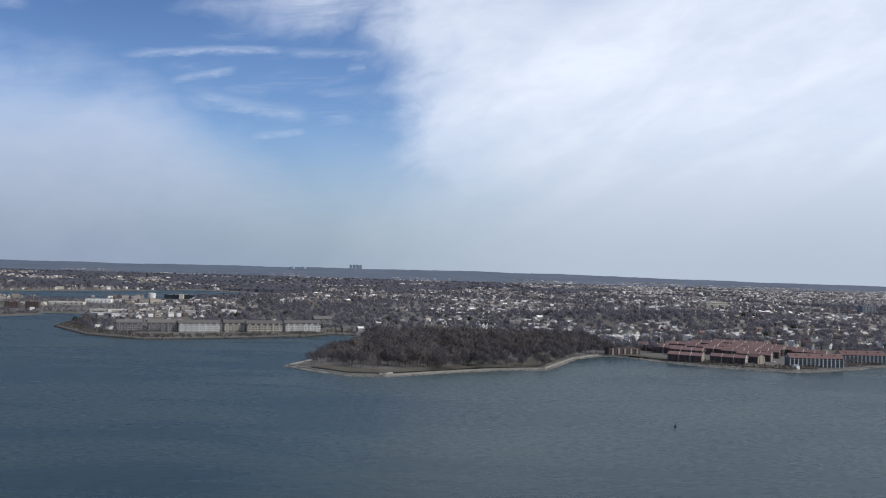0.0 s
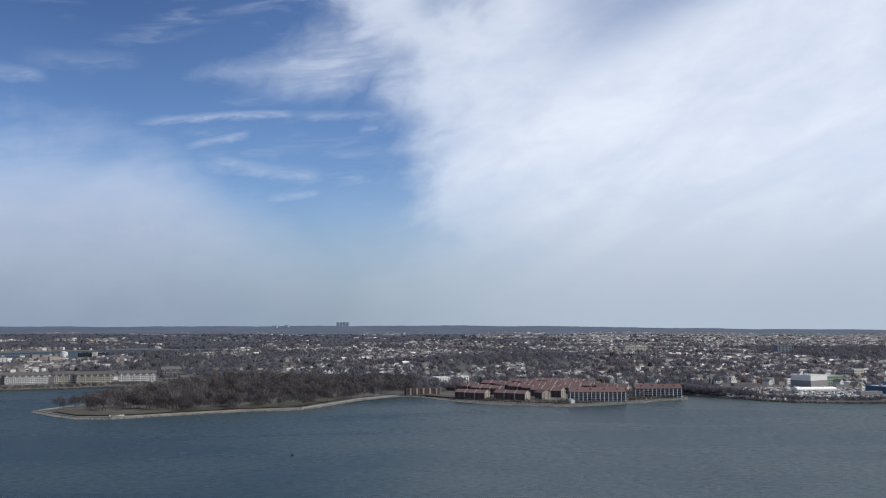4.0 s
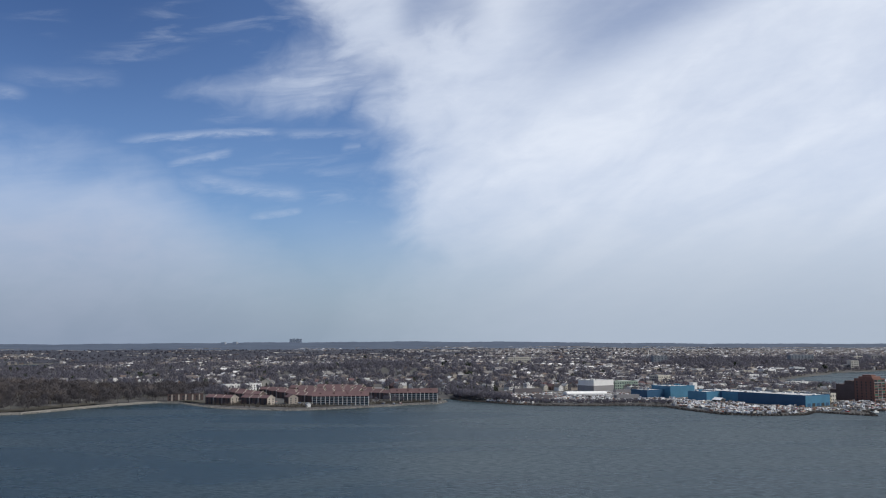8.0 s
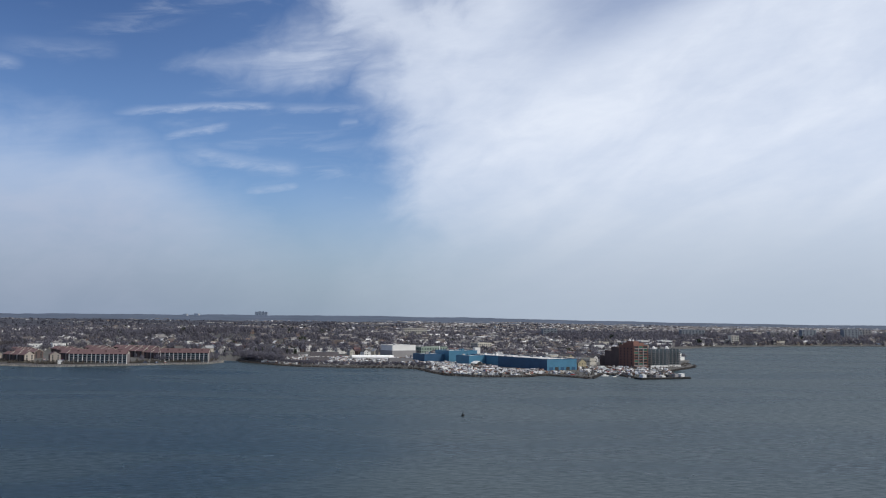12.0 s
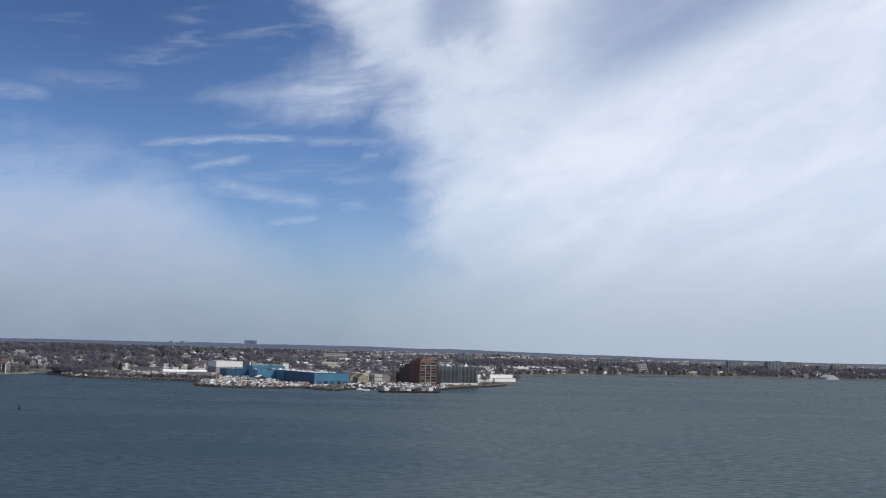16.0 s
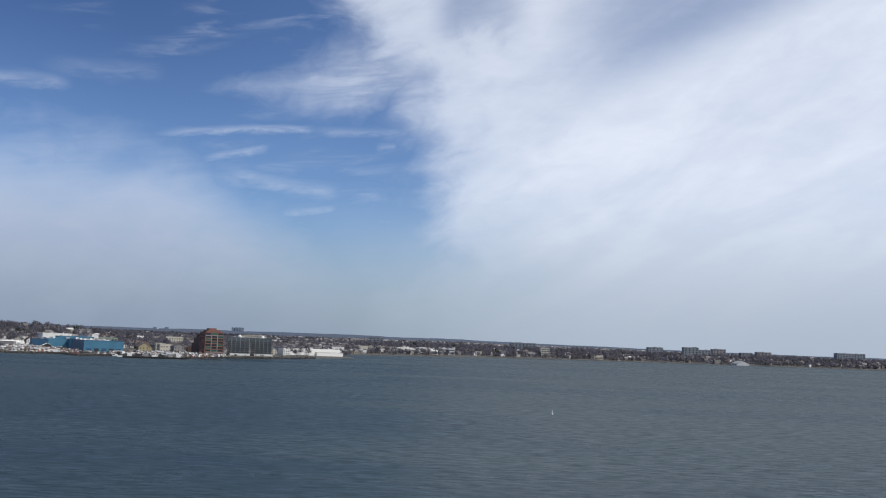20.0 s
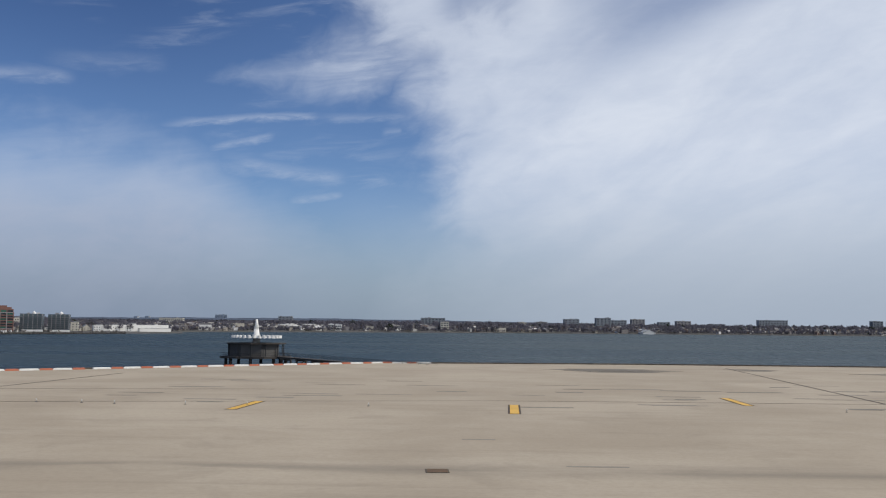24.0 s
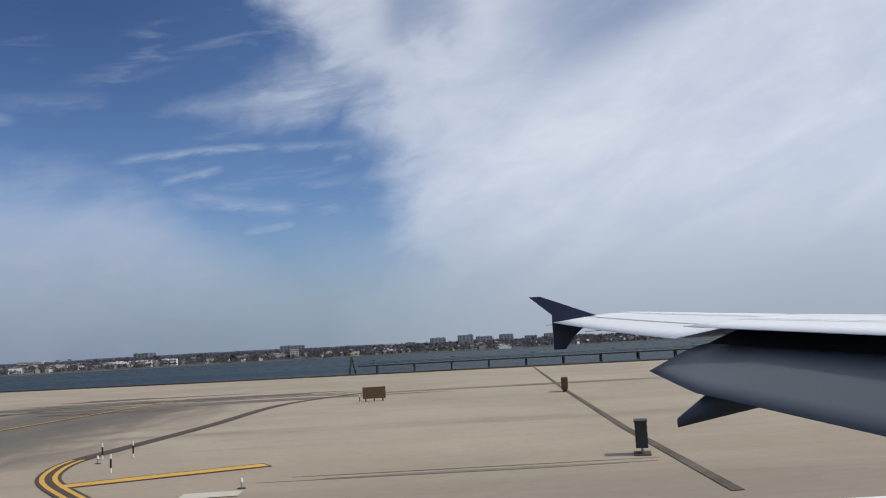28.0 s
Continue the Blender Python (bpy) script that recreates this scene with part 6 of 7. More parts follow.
# ---- trees ----
def tree_template(seed, tall, spread, twigs):
    """A bare tree: tapered trunk, forked limbs and a crown of many fine twigs."""
    rng = random.Random(seed)
    trunk, crown = Shape(), Shape()
    fork = tall * rng.uniform(0.28, 0.38)
    trunk.tube((0, 0, -0.6), (rng.uniform(-0.2, 0.2), rng.uniform(-0.2, 0.2), fork), 0.34, 0.24, 6)
    tips = []
    for k in range(7):
        a = k * 2.4 + rng.random()
        r = spread * rng.uniform(0.35, 0.8)
        end = Vector((r * math.cos(a), r * math.sin(a), tall * rng.uniform(0.62, 0.92)))
        trunk.tube((0, 0, fork * rng.uniform(0.75, 1.0)), end, 0.16, 0.05, 4)
        tips.append(end)
        for _ in range(2):
            mid = end * rng.uniform(0.55, 0.8)
            tip = mid + Vector((rng.uniform(-1, 1) * spread * 0.5, rng.uniform(-1, 1) * spread * 0.5, rng.uniform(0.5, 0.25 * tall)))
            trunk.tube(mid, tip, 0.08, 0.03, 3)
            tips.append(tip)
    for _ in range(twigs):
        root = rng.choice(tips) * rng.uniform(0.72, 1.0)
        root = Vector((root.x, root.y, max(root.z, fork)))
        away = Vector((rng.gauss(0, 1), rng.gauss(0, 1), rng.gauss(0.55, 0.7))).normalized() * rng.uniform(0.9, 2.4)
        side = away.orthogonal().normalized() * rng.uniform(0.05, 0.12)
        crown.face(tuple(root - side), tuple(root + side), tuple(root + away))
    return trunk.mesh("trunk", BARK), crown.mesh("crown", TWIGS)


def conifer_template(seed, tall):
    rng = random.Random(seed)
    trunk, crown = Shape(), Shape()
    trunk.tube((0, 0, -0.5), (0, 0, tall * 0.9), 0.25, 0.05, 6)
    for k in range(260):
        z = tall * (0.12 + 0.86 * rng.random() ** 1.3)
        r = (1 - z / tall) * tall * 0.26 + 0.25
        a = rng.random() * 6.283
        out = Vector((math.cos(a) * r, math.sin(a) * r, z - 0.3 * r))
        side = Vector((-math.sin(a), math.cos(a), 0)) * rng.uniform(0.3, 0.6)
        crown.face(tuple(Vector((0, 0, z + 0.3)) + side * 0.4), tuple(out + side), tuple(out - side))
    return trunk.mesh("trunk", BARK), crown.mesh("crown", NEEDLES)


def plant(meshes, x, y, z, size, turn, label, group, name="tree"):
    ob = thing(name, label, "tree", pose(x, y, z, 0, 0, turn) @ Matrix.Diagonal((size, size, size * random.uniform(0.9, 1.1), 1)), group)
    for kind, mesh in zip(("trunk", "crown"), meshes):
        child = new(kind, mesh)
        child.parent = ob
    return ob


PARK = np.array([(-128, 985), (-82, 936), (-48, 932), (4, 962), (60, 1004), (122, 1030), (150, 1100), (178, 1180), (210, 1240), (120, 1330), (-60, 1330), (-95, 1200), (-118, 1070)], float)


def build_trees():
    kinds = [tree_template(s, 15 + 1.3 * (s % 3), 5.2 + 0.5 * (s % 4), 620) for s in range(6)]
    firs = [conifer_template(s, 10 + s) for s in range(2)]
    rng = random.Random(21)
    spots = []
    while len(spots) < 290:
        x, y = rng.uniform(-130, 215), rng.uniform(930, 1330)
        d = float(inside_by(PARK, np.array([x]), np.array([y]))[0])
        if d > 2 and (d > 18 or rng.random() < 0.40) and all((x - a) ** 2 + (y - b) ** 2 > 26 for a, b in spots):
            spots.append((x, y))
    xs, ys = np.array(spots).T
    for x, y, z in zip(xs, ys, land_height(xs, ys)):
        plant(rng.choice(kinds), x, y, z - 0.1, rng.uniform(0.85, 1.3), rng.uniform(0, 360), "bare brown park tree with fine twigs", "park trees")
    firspots = [(585 + 7 * k + rng.uniform(-4, 4), 1318 + rng.uniform(0, 26)) for k in range(12)] + [(rng.uniform(240, 560), rng.uniform(1270, 1420)) for _ in range(22)]
    fx, fy = np.array(firspots).T
    for x, y, z in zip(fx, fy, land_height(fx, fy)):
        plant(rng.choice(firs), x, y, z, rng.uniform(0.7, 1.2), rng.uniform(0, 360), "dark evergreen tree among the houses", "evergreens")
    # the rest of the woods and street trees, as masses of bare crowns
    bare, dark, grove, scrub, far = Shape(), Shape(), Shape(), Shape(), Shape()

    def clump(mass, x, y, z, tall, blades, slim=1.0):
        wide = tall * rng.uniform(0.36, 0.52)
        mass.face((x - 0.2, y, z), (x + 0.2, y, z), (x, y, z + tall * 0.6))
        lean = rng.uniform(0.85, 1.2)
        for _ in range(blades):
            a, up = rng.random() * 6.283, rng.uniform(-0.55, 1.0)
            flat, r = math.sqrt(1 - up * up), rng.uniform(0.45, 1.08)
            nx, ny = flat * math.cos(a), flat * math.sin(a)
            cx, cy, cz = x + wide * r * nx, y + wide * r * ny * lean, z + tall * (0.56 + 0.40 * r * up)
            s = wide * rng.uniform(1.0, 1.9) / math.sqrt(blades)
            # two directions in the crown's skin, unevenly tilted
            w = s * slim
            ux, uy, uz = -math.sin(a), math.cos(a), rng.uniform(-0.5, 0.5)
            vx, vy, vz = -up * math.cos(a) + rng.uniform(-0.5, 0.5), -up * math.sin(a) + rng.uniform(-0.5, 0.5), flat
            t = s * 1.3 / slim
            mass.face((cx - ux * w, cy - uy * w, cz - uz * w - vz * s * 0.6), (cx + ux * w, cy + uy * w, cz + uz * w - vz * s * 0.6), (cx + vx * t, cy + vy * t, cz + vz * t))

    def belt(course, count, inland, tall):
        """Scrub and low trees strewn along a shore."""
        legs = [math.dist(a, b) for a, b in zip(course, course[1:])]
        for _ in range(count):
            k = rng.choices(range(len(legs)), legs)[0]
            (ax, ay), (bx, by) = course[k], course[k + 1]
            t, d = rng.random(), rng.uniform(*inland)
            x, y = ax + (bx - ax) * t - (by - ay) / legs[k] * d, ay + (by - ay) * t + (bx - ax) / legs[k] * d
            z = float(land_height(np.array([x]), np.array([y]))[0])
            if z > 1.0:
                size = rng.uniform(*tall)
                clump(scrub if size < 5.0 else bare, x, y, z - 0.3, size, 46 if y < 1700 else 20, 0.6)

    belt(SHORE_WEST[5:19], 1700, (4, 40), (1.5, 4.6))
    belt(SHORE_WEST[5:9], 260, (20, 110), (2.0, 7.5))
    belt(SHORE_WEST[1:6], 200, (5, 40), (2.0, 6.0))
    belt(SHORE_EAST[1:11], 1500, (5, 60), (3.0, 11.0))
    belt([tuple(p) for p in COVE[1:8]][::-1], 500, (-70, -8), (4.0, 11.0))
    belt([tuple(p) for p in COVE[7:10]][::-1], 500, (-60, -8), (5.0, 12.0))
    belt(SHORE_HOMES, 620, (5, 40), (1.0, 4.4))
    for _ in range(9000):
        x, y = rng.uniform(-3200, 5600), rng.uniform(3350, 5000)
        if homes(x, y) < 0.25:
            z = float(land_height(np.array([x]), np.array([y]))[0])
            if z > 2.5:
                clump(far, x, y, z, rng.uniform(8, 15), 9, 0.7)
    belt(SHORE_WORKS[10:], 260, (4, 20), (1.2, 3.4))
    belt([(508, 1118), (575, 1180), (600, 1262)], 60, (8, 50), (5.0, 10.0))
    wood = [(rng.uniform(-130, 235), rng.uniform(960, 1420), rng.uniform(9, 18), True) for _ in range(1500)]
    wood += [(rng.uniform(-1000, -500), rng.uniform(1640, 2400), rng.uniform(2.5, 6.5), True) for _ in range(1300)]
    for _ in range(620):
        t = rng.random() ** 1.2
        at = t * 7
        (ax, ay), (bx, by) = SHORE_WORKS[int(at)], SHORE_WORKS[int(at) + 1]
        wood.append((ax + (bx - ax) * (at % 1) + rng.uniform(2, 14), ay + (by - ay) * (at % 1) + rng.uniform(4, 26), rng.uniform(3.5, 8) * (1.5 if at < 2.5 else 0.8), True))
    wood += [(rng.uniform(585, 650), rng.uniform(1215, 1370), rng.uniform(7, 12), True) for _ in range(150)]
    for _ in range(36000):
        y = 1180 + 2500 * rng.random() ** 1.3
        x = rng.uniform(-0.54 * y - 100, 1990 + 0.54 * y)
        if rng.random() < 0.46 + 1.1 * max(0.0, -homes(x, y)):
            wood.append((x, y, rng.uniform(8, 15), False))
    wood += [(rng.uniform(1150, 3600), rng.uniform(2100, 3000), rng.uniform(7, 20), False) for _ in range(5200)]
    wood += [(rng.gauss(480, 260), rng.gauss(1620, 170), rng.uniform(10, 19), False) for _ in range(420)]
    wx, wy, wt, wf = np.array(wood, float).T
    wz = land_height(wx, wy)
    park = inside_by(PARK, wx, wy)
    for x, y, t, force, z, d in zip(wx, wy, wt, wf, wz, park):
        if z < (1.5 if force else 2.4) or (not force and occupied(x, y)) or (0 < d < 9 and rng.random() < 0.7) or (abs(x + 92) < 12 and 1040 < y < 1112):
            continue
        if not force and x < -0.26 * y and 1500 < y < 2460 and rng.random() < 0.35:
            continue
        blades = 110 if y < 1450 else 60 if y < 2000 else 34 if y < 2800 else 18
        if not force and x < -0.26 * y and 1500 < y < 2460:
            t *= 0.5
        if -150 < x < 236 and y < 1420:
            clump(grove, x, y, z - 0.2, t, 230, 0.32)
        else:
            clump(dark if rng.random() < 0.04 and not force else bare, x, y, z - 0.2, t, blades, 0.6)
    tagged(new("town_trees", bare.mesh("town_trees", TREE_MASS)), "brown leafless trees between the houses", "trees", kind="stuff")
    tagged(new("far_trees", far.mesh("far_trees", HAZY_WOOD)), "leafless crowns standing out of the woods behind the town", "trees", kind="stuff")
    tagged(new("park_grove", grove.mesh("park_grove", PARK_MASS)), "dense brown leafless grove on the park's knoll", "trees", kind="stuff")
    tagged(new("shore_scrub", scrub.mesh("shore_scrub", SHORE_SCRUB)), "dull brown scrub along the shores", "scrub", kind="stuff")
    tagged(new("town_evergreens", dark.mesh("town_evergreens", NEEDLES)), "dark evergreens among the bare trees", "trees", kind="stuff")


# ---- houses ----
TAKEN = [(-150, 230, 930, 1340), (300, 580, 1050, 1325), (225, 300, 1180, 1225), (255, 320, 1355, 1400), (1060, 1200, 900, 1240), (820, 1030, 900, 1250), (590, 850, 1095, 1375), (-480, -160, 1270, 1480), 
         (905, 950, 1400, 1440), (820, 880, 1382, 1420), (1130, 1240, 1370, 1490), (-870, -600, 1850, 2200), (-790, -640, 2460, 2570), (760, 850, 2610, 2670), (50, 125, 1560, 1600), (295, 325, 1430, 1470), (-210, -170, 1540, 1580)]


def occupied(x, y):
    return any(a < x < b and c < y < d for a, b, c, d in TAKEN)


def build_houses():
    rng = random.Random(33)
    c, s = math.cos(radians(GRID)), math.sin(radians(GRID))
    lots = []
    for u in range(-3600, 6200, 13):
        for k, v in enumerate(range(-1400, 6200, 27)):
            if u % 208 < 13:
                continue
            a, b = u + rng.uniform(-2, 2), v + (5 if k % 2 else -5)
            x, y = a * c - b * s, a * s + b * c
            if not (1150 < y < 6100 and -0.66 * y - 150 < x < 2000 + 0.66 * y) or occupied(x, y):
                continue
            if x < -0.26 * y and 1500 < y < 2460 and rng.random() < 0.5:
                continue
            if rng.random() > 0.21 + 1.35 * homes(x, y) - 0.06 * (y > 2800) - 0.12 * (y > 3800):
                continue
            if x > 1150 and y < 3100 and rng.random() < 0.62:
                continue
            lots.append((x, y))
    # rows of houses on the far side of the cove
    for course, side in ((COVE[7:10], -1), (COVE[1:8], 1)):
        for (ax, ay), (bx, by) in zip(course, course[1:]):
            length = math.hypot(bx - ax, by - ay)
            for k in range(int(length / 17)):
                for row in (24, 52):
                    t, d = (k + rng.random()) * 17 / length, side * (row + rng.uniform(-6, 6))
                    if rng.random() < 0.75:
                        lots.append((ax + (bx - ax) * t - (by - ay) / length * d, ay + (by - ay) * t + (bx - ax) / length * d))
    xs, ys = np.array(lots).T
    zs = land_height(xs, ys)
    lots = [(x, y, z) for x, y, z in zip(xs, ys, zs) if z > 2.7]
    lots.sort(key=lambda p: p[1] + 0.15 * abs(p[0] - 500))
    # the nearest as houses of their own
    walls = ((WHITE_WALL, "white"), (CREAM, "cream"), (GREY_SIDING, "grey"), (DARK_BRICK, "brown brick"), (BEIGE, "beige"), (WHITE_WALL, "white"))
    kinds = []
    for k, (wall, tone) in enumerate(walls):
        roof = (DARK_ROOF, GREY_METAL, DARK_ROOF, RED_ROOF, DARK_ROOF, FLAT_ROOF)[k]
        if k == 5:
            kinds.append(block("house", "white flat-roofed town house", "house", 0, -500, 9, 13, 8.0, 0, wall, roof, 2, 3, (1.1, 1.4), "town houses", ("front",), False))
        else:
            kinds.append(gabled("house", tone + " town house with a pitched roof", "house", 0, -500 - 30 * k, 8.2, 12, 5.8, 9.2, 0, wall, roof, 2, 2, (1.0, 1.4), "town houses", sides=("front",)))
    near, rest = lots[:260], lots[260:]
    used = set()
    for x, y, z in near:
        k = rng.randrange(len(kinds))
        m = pose(x, y, z - 0.2, 0, 0, GRID + rng.choice((0, 0, 90)) + rng.uniform(-2, 2))
        if k in used:
            copy_thing(kinds[k], m)
        else:
            kinds[k].matrix_basis = m
            used.add(k)
    wall_mass, roof_mass = Shape(), Shape()
    for x, y, z in rest:
        w, d, e = rng.uniform(7, 10), rng.uniform(9, 15), rng.uniform(5, 7)
        turn = GRID + rng.choice((0, 0, 90))
        kind = rng.random()
        if kind < 0.05:
            w, d, e = w * 2.6, d * 1.6, e + rng.uniform(0, 5)
        wall_mass.slab(x, y, w, d, turn, z - 1.5, z + e)
        if kind < 0.22:
            roof_mass.slab(x, y, w - 0.6, d - 0.6, turn, z + e + 0.004, z + e + 0.25)
        else:
            cc, ss = math.cos(radians(turn)), math.sin(radians(turn))
            put = lambda a, b, h: (x + a * cc - b * ss, y + a * ss + b * cc, z + h)  # noqa: E731
            q = len(roof_mass.v)
            w2, d2, r = w / 2 + 0.3, d / 2 + 0.3, e + w * 0.36
            roof_mass.v += [put(-w2, -d2, e), put(w2, -d2, e), put(w2, d2, e), put(-w2, d2, e), put(0, -d2, r), put(0, d2, r)]
            roof_mass.f += [(q, q + 4, q + 5, q + 3), (q + 1, q + 2, q + 5, q + 4), (q + 3, q + 2, q + 1, q)]
            m = len(wall_mass.v)
            wall_mass.v += [put(-w / 2, -d / 2, e), put(w / 2, -d / 2, e), put(0, -d / 2, r - 0.2), put(-w / 2, d / 2, e), put(w / 2, d / 2, e), put(0, d / 2, r - 0.2)]
            wall_mass.f += [(m, m + 1, m + 2), (m + 4, m + 3, m + 5)]
    tagged(new("town_house_walls", wall_mass.mesh("town_house_walls", FAR_WALLS)), "walls of many small town houses in mixed paints", "houses", kind="stuff")
    tagged(new("town_house_roofs", roof_mass.mesh("town_house_roofs", FAR_ROOFS)), "pitched and flat roofs of the town houses", "roofs", kind="stuff")


def build_yards():
    """Parked cars, boats, containers and scrap on the works' waterfront."""
    rng = random.Random(5)
    cars, scrap = Shape(), Shape()
    for _ in range(1300):
        x, y = rng.choice(((rng.uniform(620, 850), rng.uniform(1150, 1345)), (rng.uniform(850, 925), rng.uniform(1040, 1180)), (rng.uniform(600, 850), rng.uniform(1225, 1335)), (rng.uniform(862, 1000), rng.uniform(952, 1010)), (rng.uniform(1030, 1120), rng.uniform(975, 1060)), (rng.uniform(230, 560), rng.uniform(1120, 1150)) if rng.random() < 0.12 else (rng.uniform(862, 1000), rng.uniform(952, 1010))))
        z = float(land_height(np.array([x]), np.array([y]))[0])
        if z < 2.0:
            continue
        t = GRID + rng.choice((0, 90)) + rng.uniform(-6, 6)
        cars.slab(x, y, 4.4, 1.8, t, z + 0.25, z + 0.85)
        cars.slab(x, y, 2.4, 1.6, t, z + 0.85, z + 1.45)
    for _ in range(3000):
        x, y = rng.choice(((rng.uniform(630, 850), rng.uniform(1125, 1345)), (rng.uniform(660, 850), rng.uniform(1120, 1240)), (rng.uniform(845, 925), rng.uniform(1030, 1190)), (rng.uniform(862, 975), rng.uniform(950, 1040)), (rng.uniform(640, 850), rng.uniform(1200, 1300)), (rng.uniform(1015, 1125), rng.uniform(960, 1110))))
        z = float(land_height(np.array([x]), np.array([y]))[0])
        if z < 1.2:
            continue
        scrap.slab(x, y, rng.uniform(1, 6.5), rng.uniform(0.8, 2.8), rng.uniform(0, 180), z - 0.2, z + rng.uniform(0.5, 2.8))
    tagged(new("parked_vehicles", cars.mesh("parked_vehicles", VEHICLE_PAINTS)), "many parked cars and vans in mixed colours", "vehicles", kind="stuff")
    tagged(new("yard_clutter", scrap.mesh("yard_clutter", YARD_MIX)), "pale crates, boats and scrap in the yards", "yard clutter", kind="stuff")
    barge = thing("work_barge", "dark moored work barge with small craft alongside", "barge", pose(1088, 945, 0, 0, 0, 24))
    hull, deck_, crane = Shape(), Shape(), Shape()
    hull.prism([(-32, -6), (30, -6), (34, 0), (30, 6), (-32, 6)], -0.8, 1.7)
    part("hull", hull, BLACK, barge)
    deck_.box(-31, 29, -5.4, 5.4, 1.704, 1.85)
    part("barge_deck", deck_, DARK_METAL, barge)
    for k in range(7):
        load = Shape()
        px = -26 + 8 * k
        load.box(px - 2, px + 2.4, -3, 3, 1.85, 1.85 + rng.uniform(1.2, 3.6))
        part("deck_load", load, (WHITE_WALL, DARK_METAL, GREY_SIDING)[k % 3], barge)
    for k in range(9):
        boat = thing("boat", "small white moored motor boat", "boat", pose(1036 + 8 * k + rng.uniform(-2, 2), 985 + rng.uniform(-30, 4) - 2 * k * 0, 0.0, 0, 0, rng.uniform(0, 60)), "moored boats")
        hull_, cabin = Shape(), Shape()
        hull_.prism([(-4, -1.3), (2, -1.4), (4.6, 0), (2, 1.4), (-4, 1.3)], -0.3, 1.0)
        cabin.prism([(-1.8, -1.0), (1.4, -1.0), (1.4, 1.0), (-1.8, 1.0)], 1.0, 2.2, 0.2)
        part("hull", hull_, WHITE_WALL, boat)
        part("cabin", cabin, GLASS if k % 2 else WHITE_WALL, boat)


build_red_roofs()
build_shore_condos()
build_works()
build_landmarks()
build_sea_wall()
build_houses()
build_trees()
build_yards()

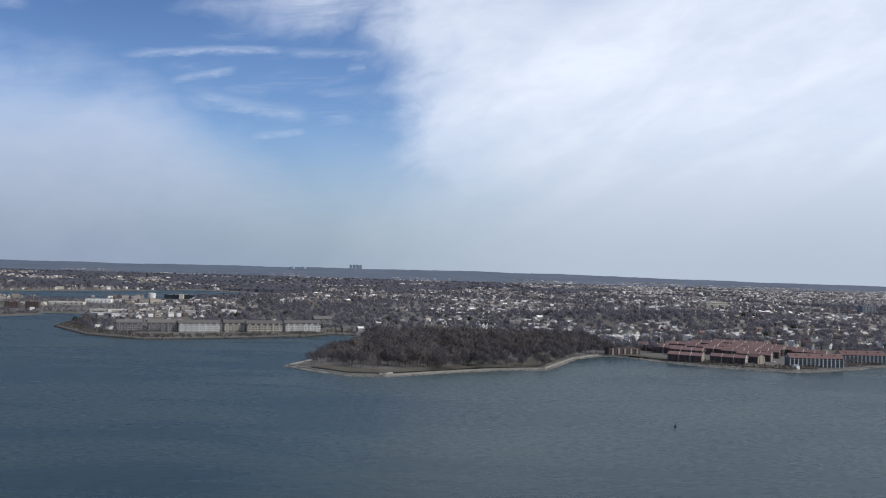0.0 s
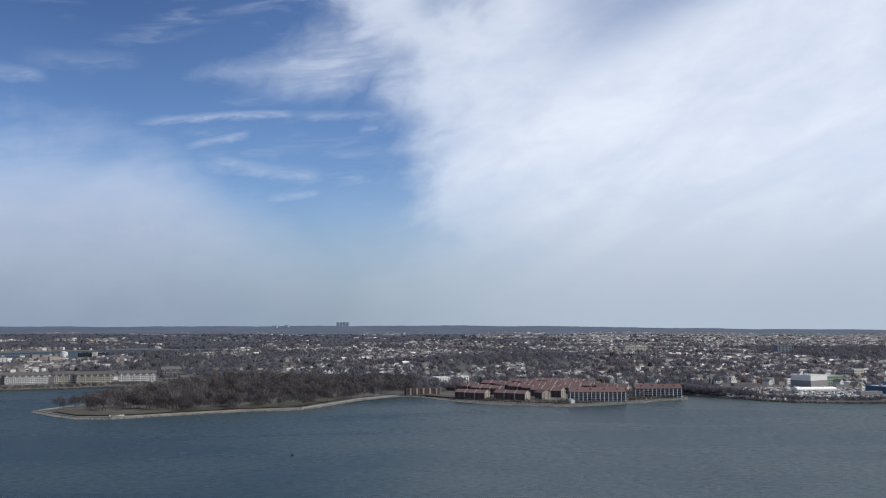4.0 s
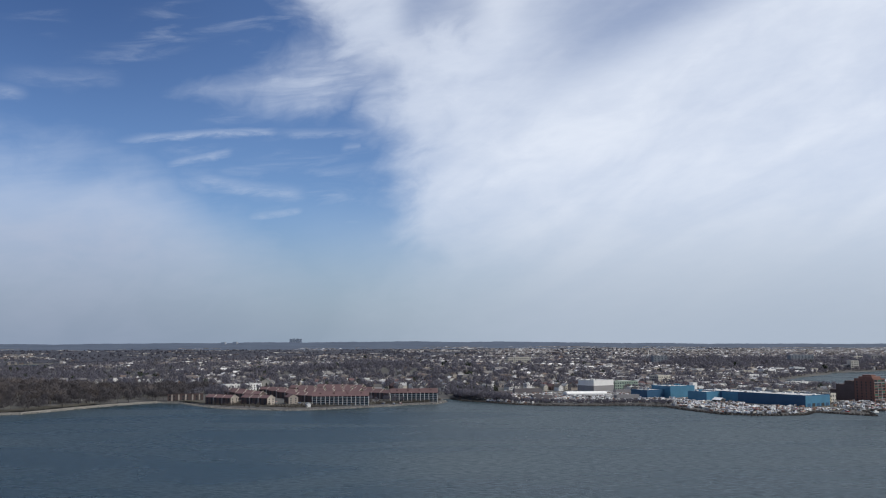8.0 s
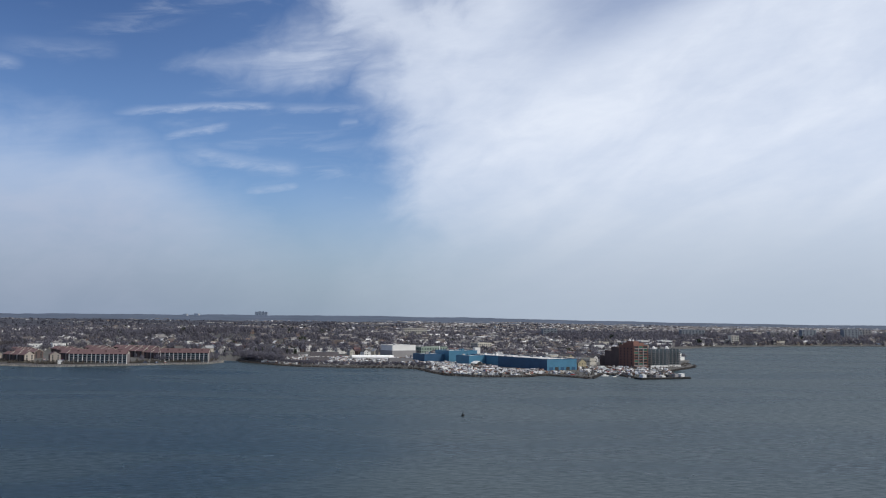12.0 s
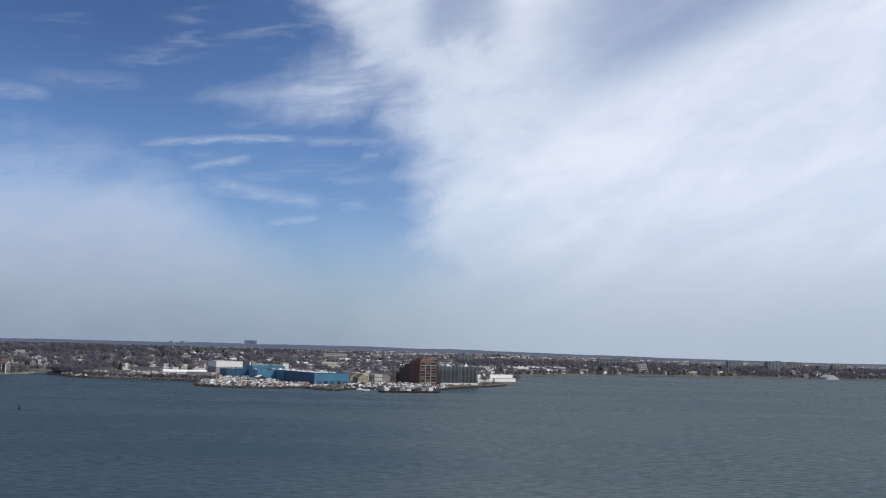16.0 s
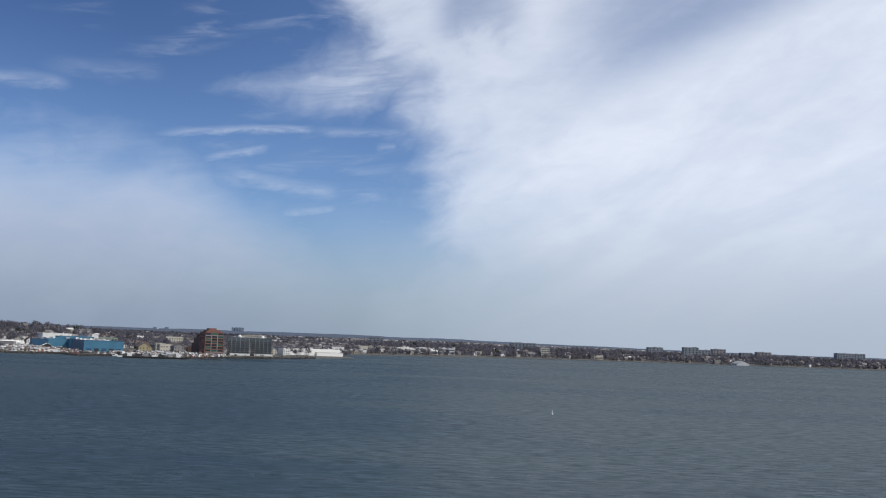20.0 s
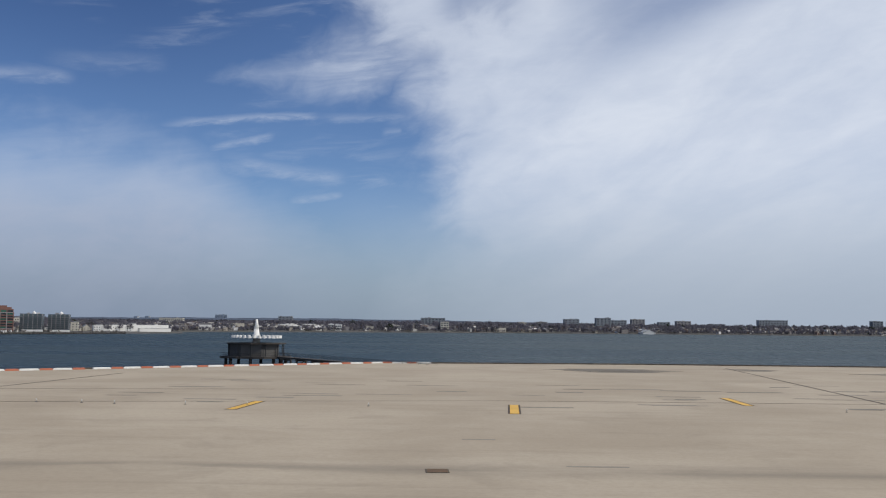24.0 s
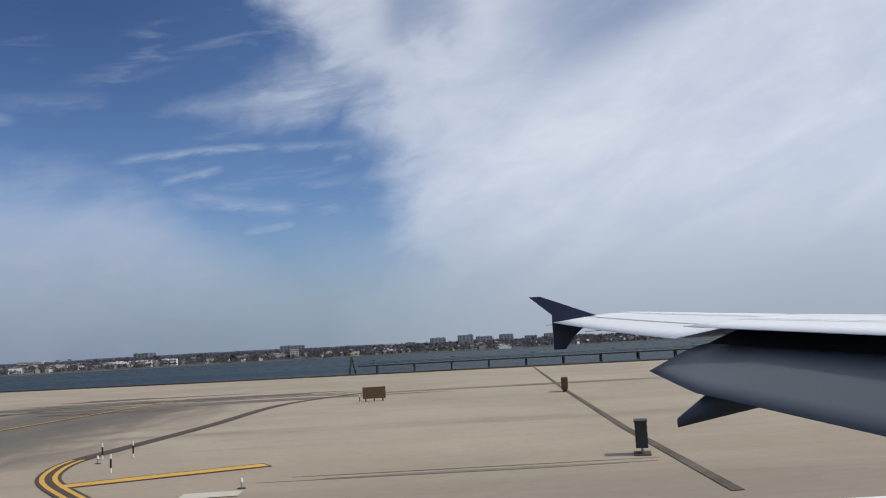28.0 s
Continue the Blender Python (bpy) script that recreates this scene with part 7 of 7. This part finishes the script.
# ---- the airliner's wing, as it stands over the runway where the flight ends ----
def build_wing():
    wing = thing("airliner_wing", "pale grey airliner wing with lowered flaps and a navy tip fence", "wing", pose(PATH[-1][1], 0.0, PATH[-1][2]))
    tip, root = 15.2, 4.6
    lead = lambda y: 3.45 + (tip - y) * 0.455  # noqa: E731
    trail = lambda y: 1.95 + (tip - y) * 0.318  # noqa: E731
    lead_z = lambda y: 0.415 - (tip - y) * 0.0745  # noqa: E731
    trail_z = lambda y: 0.337 - (tip - y) * 0.125 + 0.0055 * (tip - y) ** 2  # noqa: E731
    flap_back = lambda y: trail(y) - 0.35 - 0.5 * min(1.0, (11.75 - y) / 1.75)  # noqa: E731
    flap_z = lambda y: -0.416 - (11.75 - y) * 0.108  # noqa: E731
    profile = [(0.0, 0.0), (0.02, 0.022), (0.08, 0.045), (0.20, 0.062), (0.40, 0.066), (0.62, 0.050), (0.82, 0.026), (1.0, 0.003), (1.0, -0.003), (0.80, -0.020), (0.5, -0.042), (0.25, -0.050), (0.08, -0.036), (0.02, -0.018)]

    def loft(stations, front, back, fz, bz, thick=1.0):
        shape, m = Shape(), len(profile)
        for y in stations:
            x0, x1, z0, z1 = front(y), back(y), fz(y), bz(y)
            chord = x0 - x1
            for u, h in profile:
                shape.v.append((x0 - u * chord, y, z0 + (z1 - z0) * u + h * chord * thick))
        for k in range(len(stations) - 1):
            for i in range(m):
                j = (i + 1) % m
                shape.f.append((k * m + i, k * m + j, (k + 1) * m + j, (k + 1) * m + i))
        shape.f += [tuple(range(m)), tuple(range(len(stations) * m - 1, (len(stations) - 1) * m - 1, -1))]
        return shape

    inner_z = lambda y: 0.12 - 0.0665 * (11.75 - y)  # noqa: E731
    stations = [tip - (tip - 11.75) * k / 8 for k in range(9)]
    part("outer_wing", loft(stations, lead, trail, lead_z, trail_z, 0.55), WING_WHITE, wing, smooth=True)
    inner = [11.75 - (11.75 - root) * k / 16 for k in range(17)]
    part("inner_wing", loft(inner, lead, lambda y: trail(y) + 0.12, lead_z, inner_z, 0.50), WING_WHITE, wing, smooth=True)
    part("flap", loft(inner, lambda y: trail(y) + 0.45, flap_back, lambda y: inner_z(y) - 0.24, flap_z, 1.0), FLAP_SHADED, wing, "lowered grey flap, coloured dark as if in shade", smooth=True)
    # added black sheet: plays the shade in the slot between wing and flap
    part("flap_gap_shade", loft(inner, lambda y: trail(y) + 1.1, lambda y: trail(y) + 0.30, lambda y: inner_z(y) - 0.02, lambda y: inner_z(y) - 0.28, 0.7), BLACK, wing, "black sheet standing for the shade in the gap above the flap", smooth=True)
    fence = Shape()
    upper = [(1.59, 0.77), (1.77, 0.77), (2.68, 0.42), (2.50, 0.27), (2.30, 0.10), (2.14, -0.11), (1.95, -0.11), (1.95, 0.46)]
    k, m = len(fence.v), len(upper)
    for y in (tip - 0.03, tip + 0.03):
        fence.v += [(x, y, z) for x, z in upper]
    fence.f += [tuple(range(m)), tuple(range(2 * m - 1, m - 1, -1))] + [(i, m + i, m + (i + 1) % m, (i + 1) % m) for i in range(m)]
    part("tip_fence", fence, NAVY, wing, "navy blue tip fence")
    canoe = Shape()
    ring = 10
    spine = [(4.8, -0.42, 0.06), (4.2, -0.48, 0.16), (3.5, -0.60, 0.20), (3.0, -0.72, 0.17), (2.56, -0.92, 0.05)]
    for x, z, r in spine:
        canoe.v += [(x, 10.0 + r * 0.7 * math.cos(a * 6.283 / ring), z + r * math.sin(a * 6.283 / ring)) for a in range(ring)]
    for s in range(len(spine) - 1):
        canoe.f += [(s * ring + i, s * ring + (i + 1) % ring, (s + 1) * ring + (i + 1) % ring, (s + 1) * ring + i) for i in range(ring)]
    canoe.f += [tuple(range(ring - 1, -1, -1)), tuple(range((len(spine) - 1) * ring, len(spine) * ring))]
    part("flap_fairing", canoe, FLAP_SHADED, wing, "flap track fairing in the same shade-darkened grey", smooth=True)
    for y in (14.9, 14.2, 13.6, 13.0):
        wick = Shape()
        wick.tube((trail(y) + 0.02, y, trail_z(y)), (trail(y) - 0.24, y, trail_z(y) - 0.01), 0.006, 0.004, 4)
        part("static_wick", wick, BLACK, wing)
    for share in (0.28, 0.62):
        for ys, back, bz in ((stations, trail, trail_z), (inner, lambda y: trail(y) + 0.12, inner_z)):
            seam = Shape()
            for a, b in zip(ys[:-1], ys[1:]):
                pts = []
                for y in (a, b):
                    chord = lead(y) - back(y)
                    h = 0.064 if share < 0.5 else 0.050
                    pts.append((lead(y) - share * chord, y, lead_z(y) + (bz(y) - lead_z(y)) * share + h * chord * 0.55 + 0.006))
                (p, q) = pts
                seam.face((p[0] - 0.012, p[1], p[2]), (p[0] + 0.012, p[1], p[2]), (q[0] + 0.012, q[1], q[2]), (q[0] - 0.012, q[1], q[2]))
            part("panel_seam", seam, DARK_METAL, wing)


build_wing()

# ---- set the whole plan down at its scale ----
for ob in list(scene.objects):
    if ob.parent is None and ob.type in ("MESH", "EMPTY"):
        ob.matrix_basis = Matrix.Scale(SCALE, 4) @ ob.matrix_basis
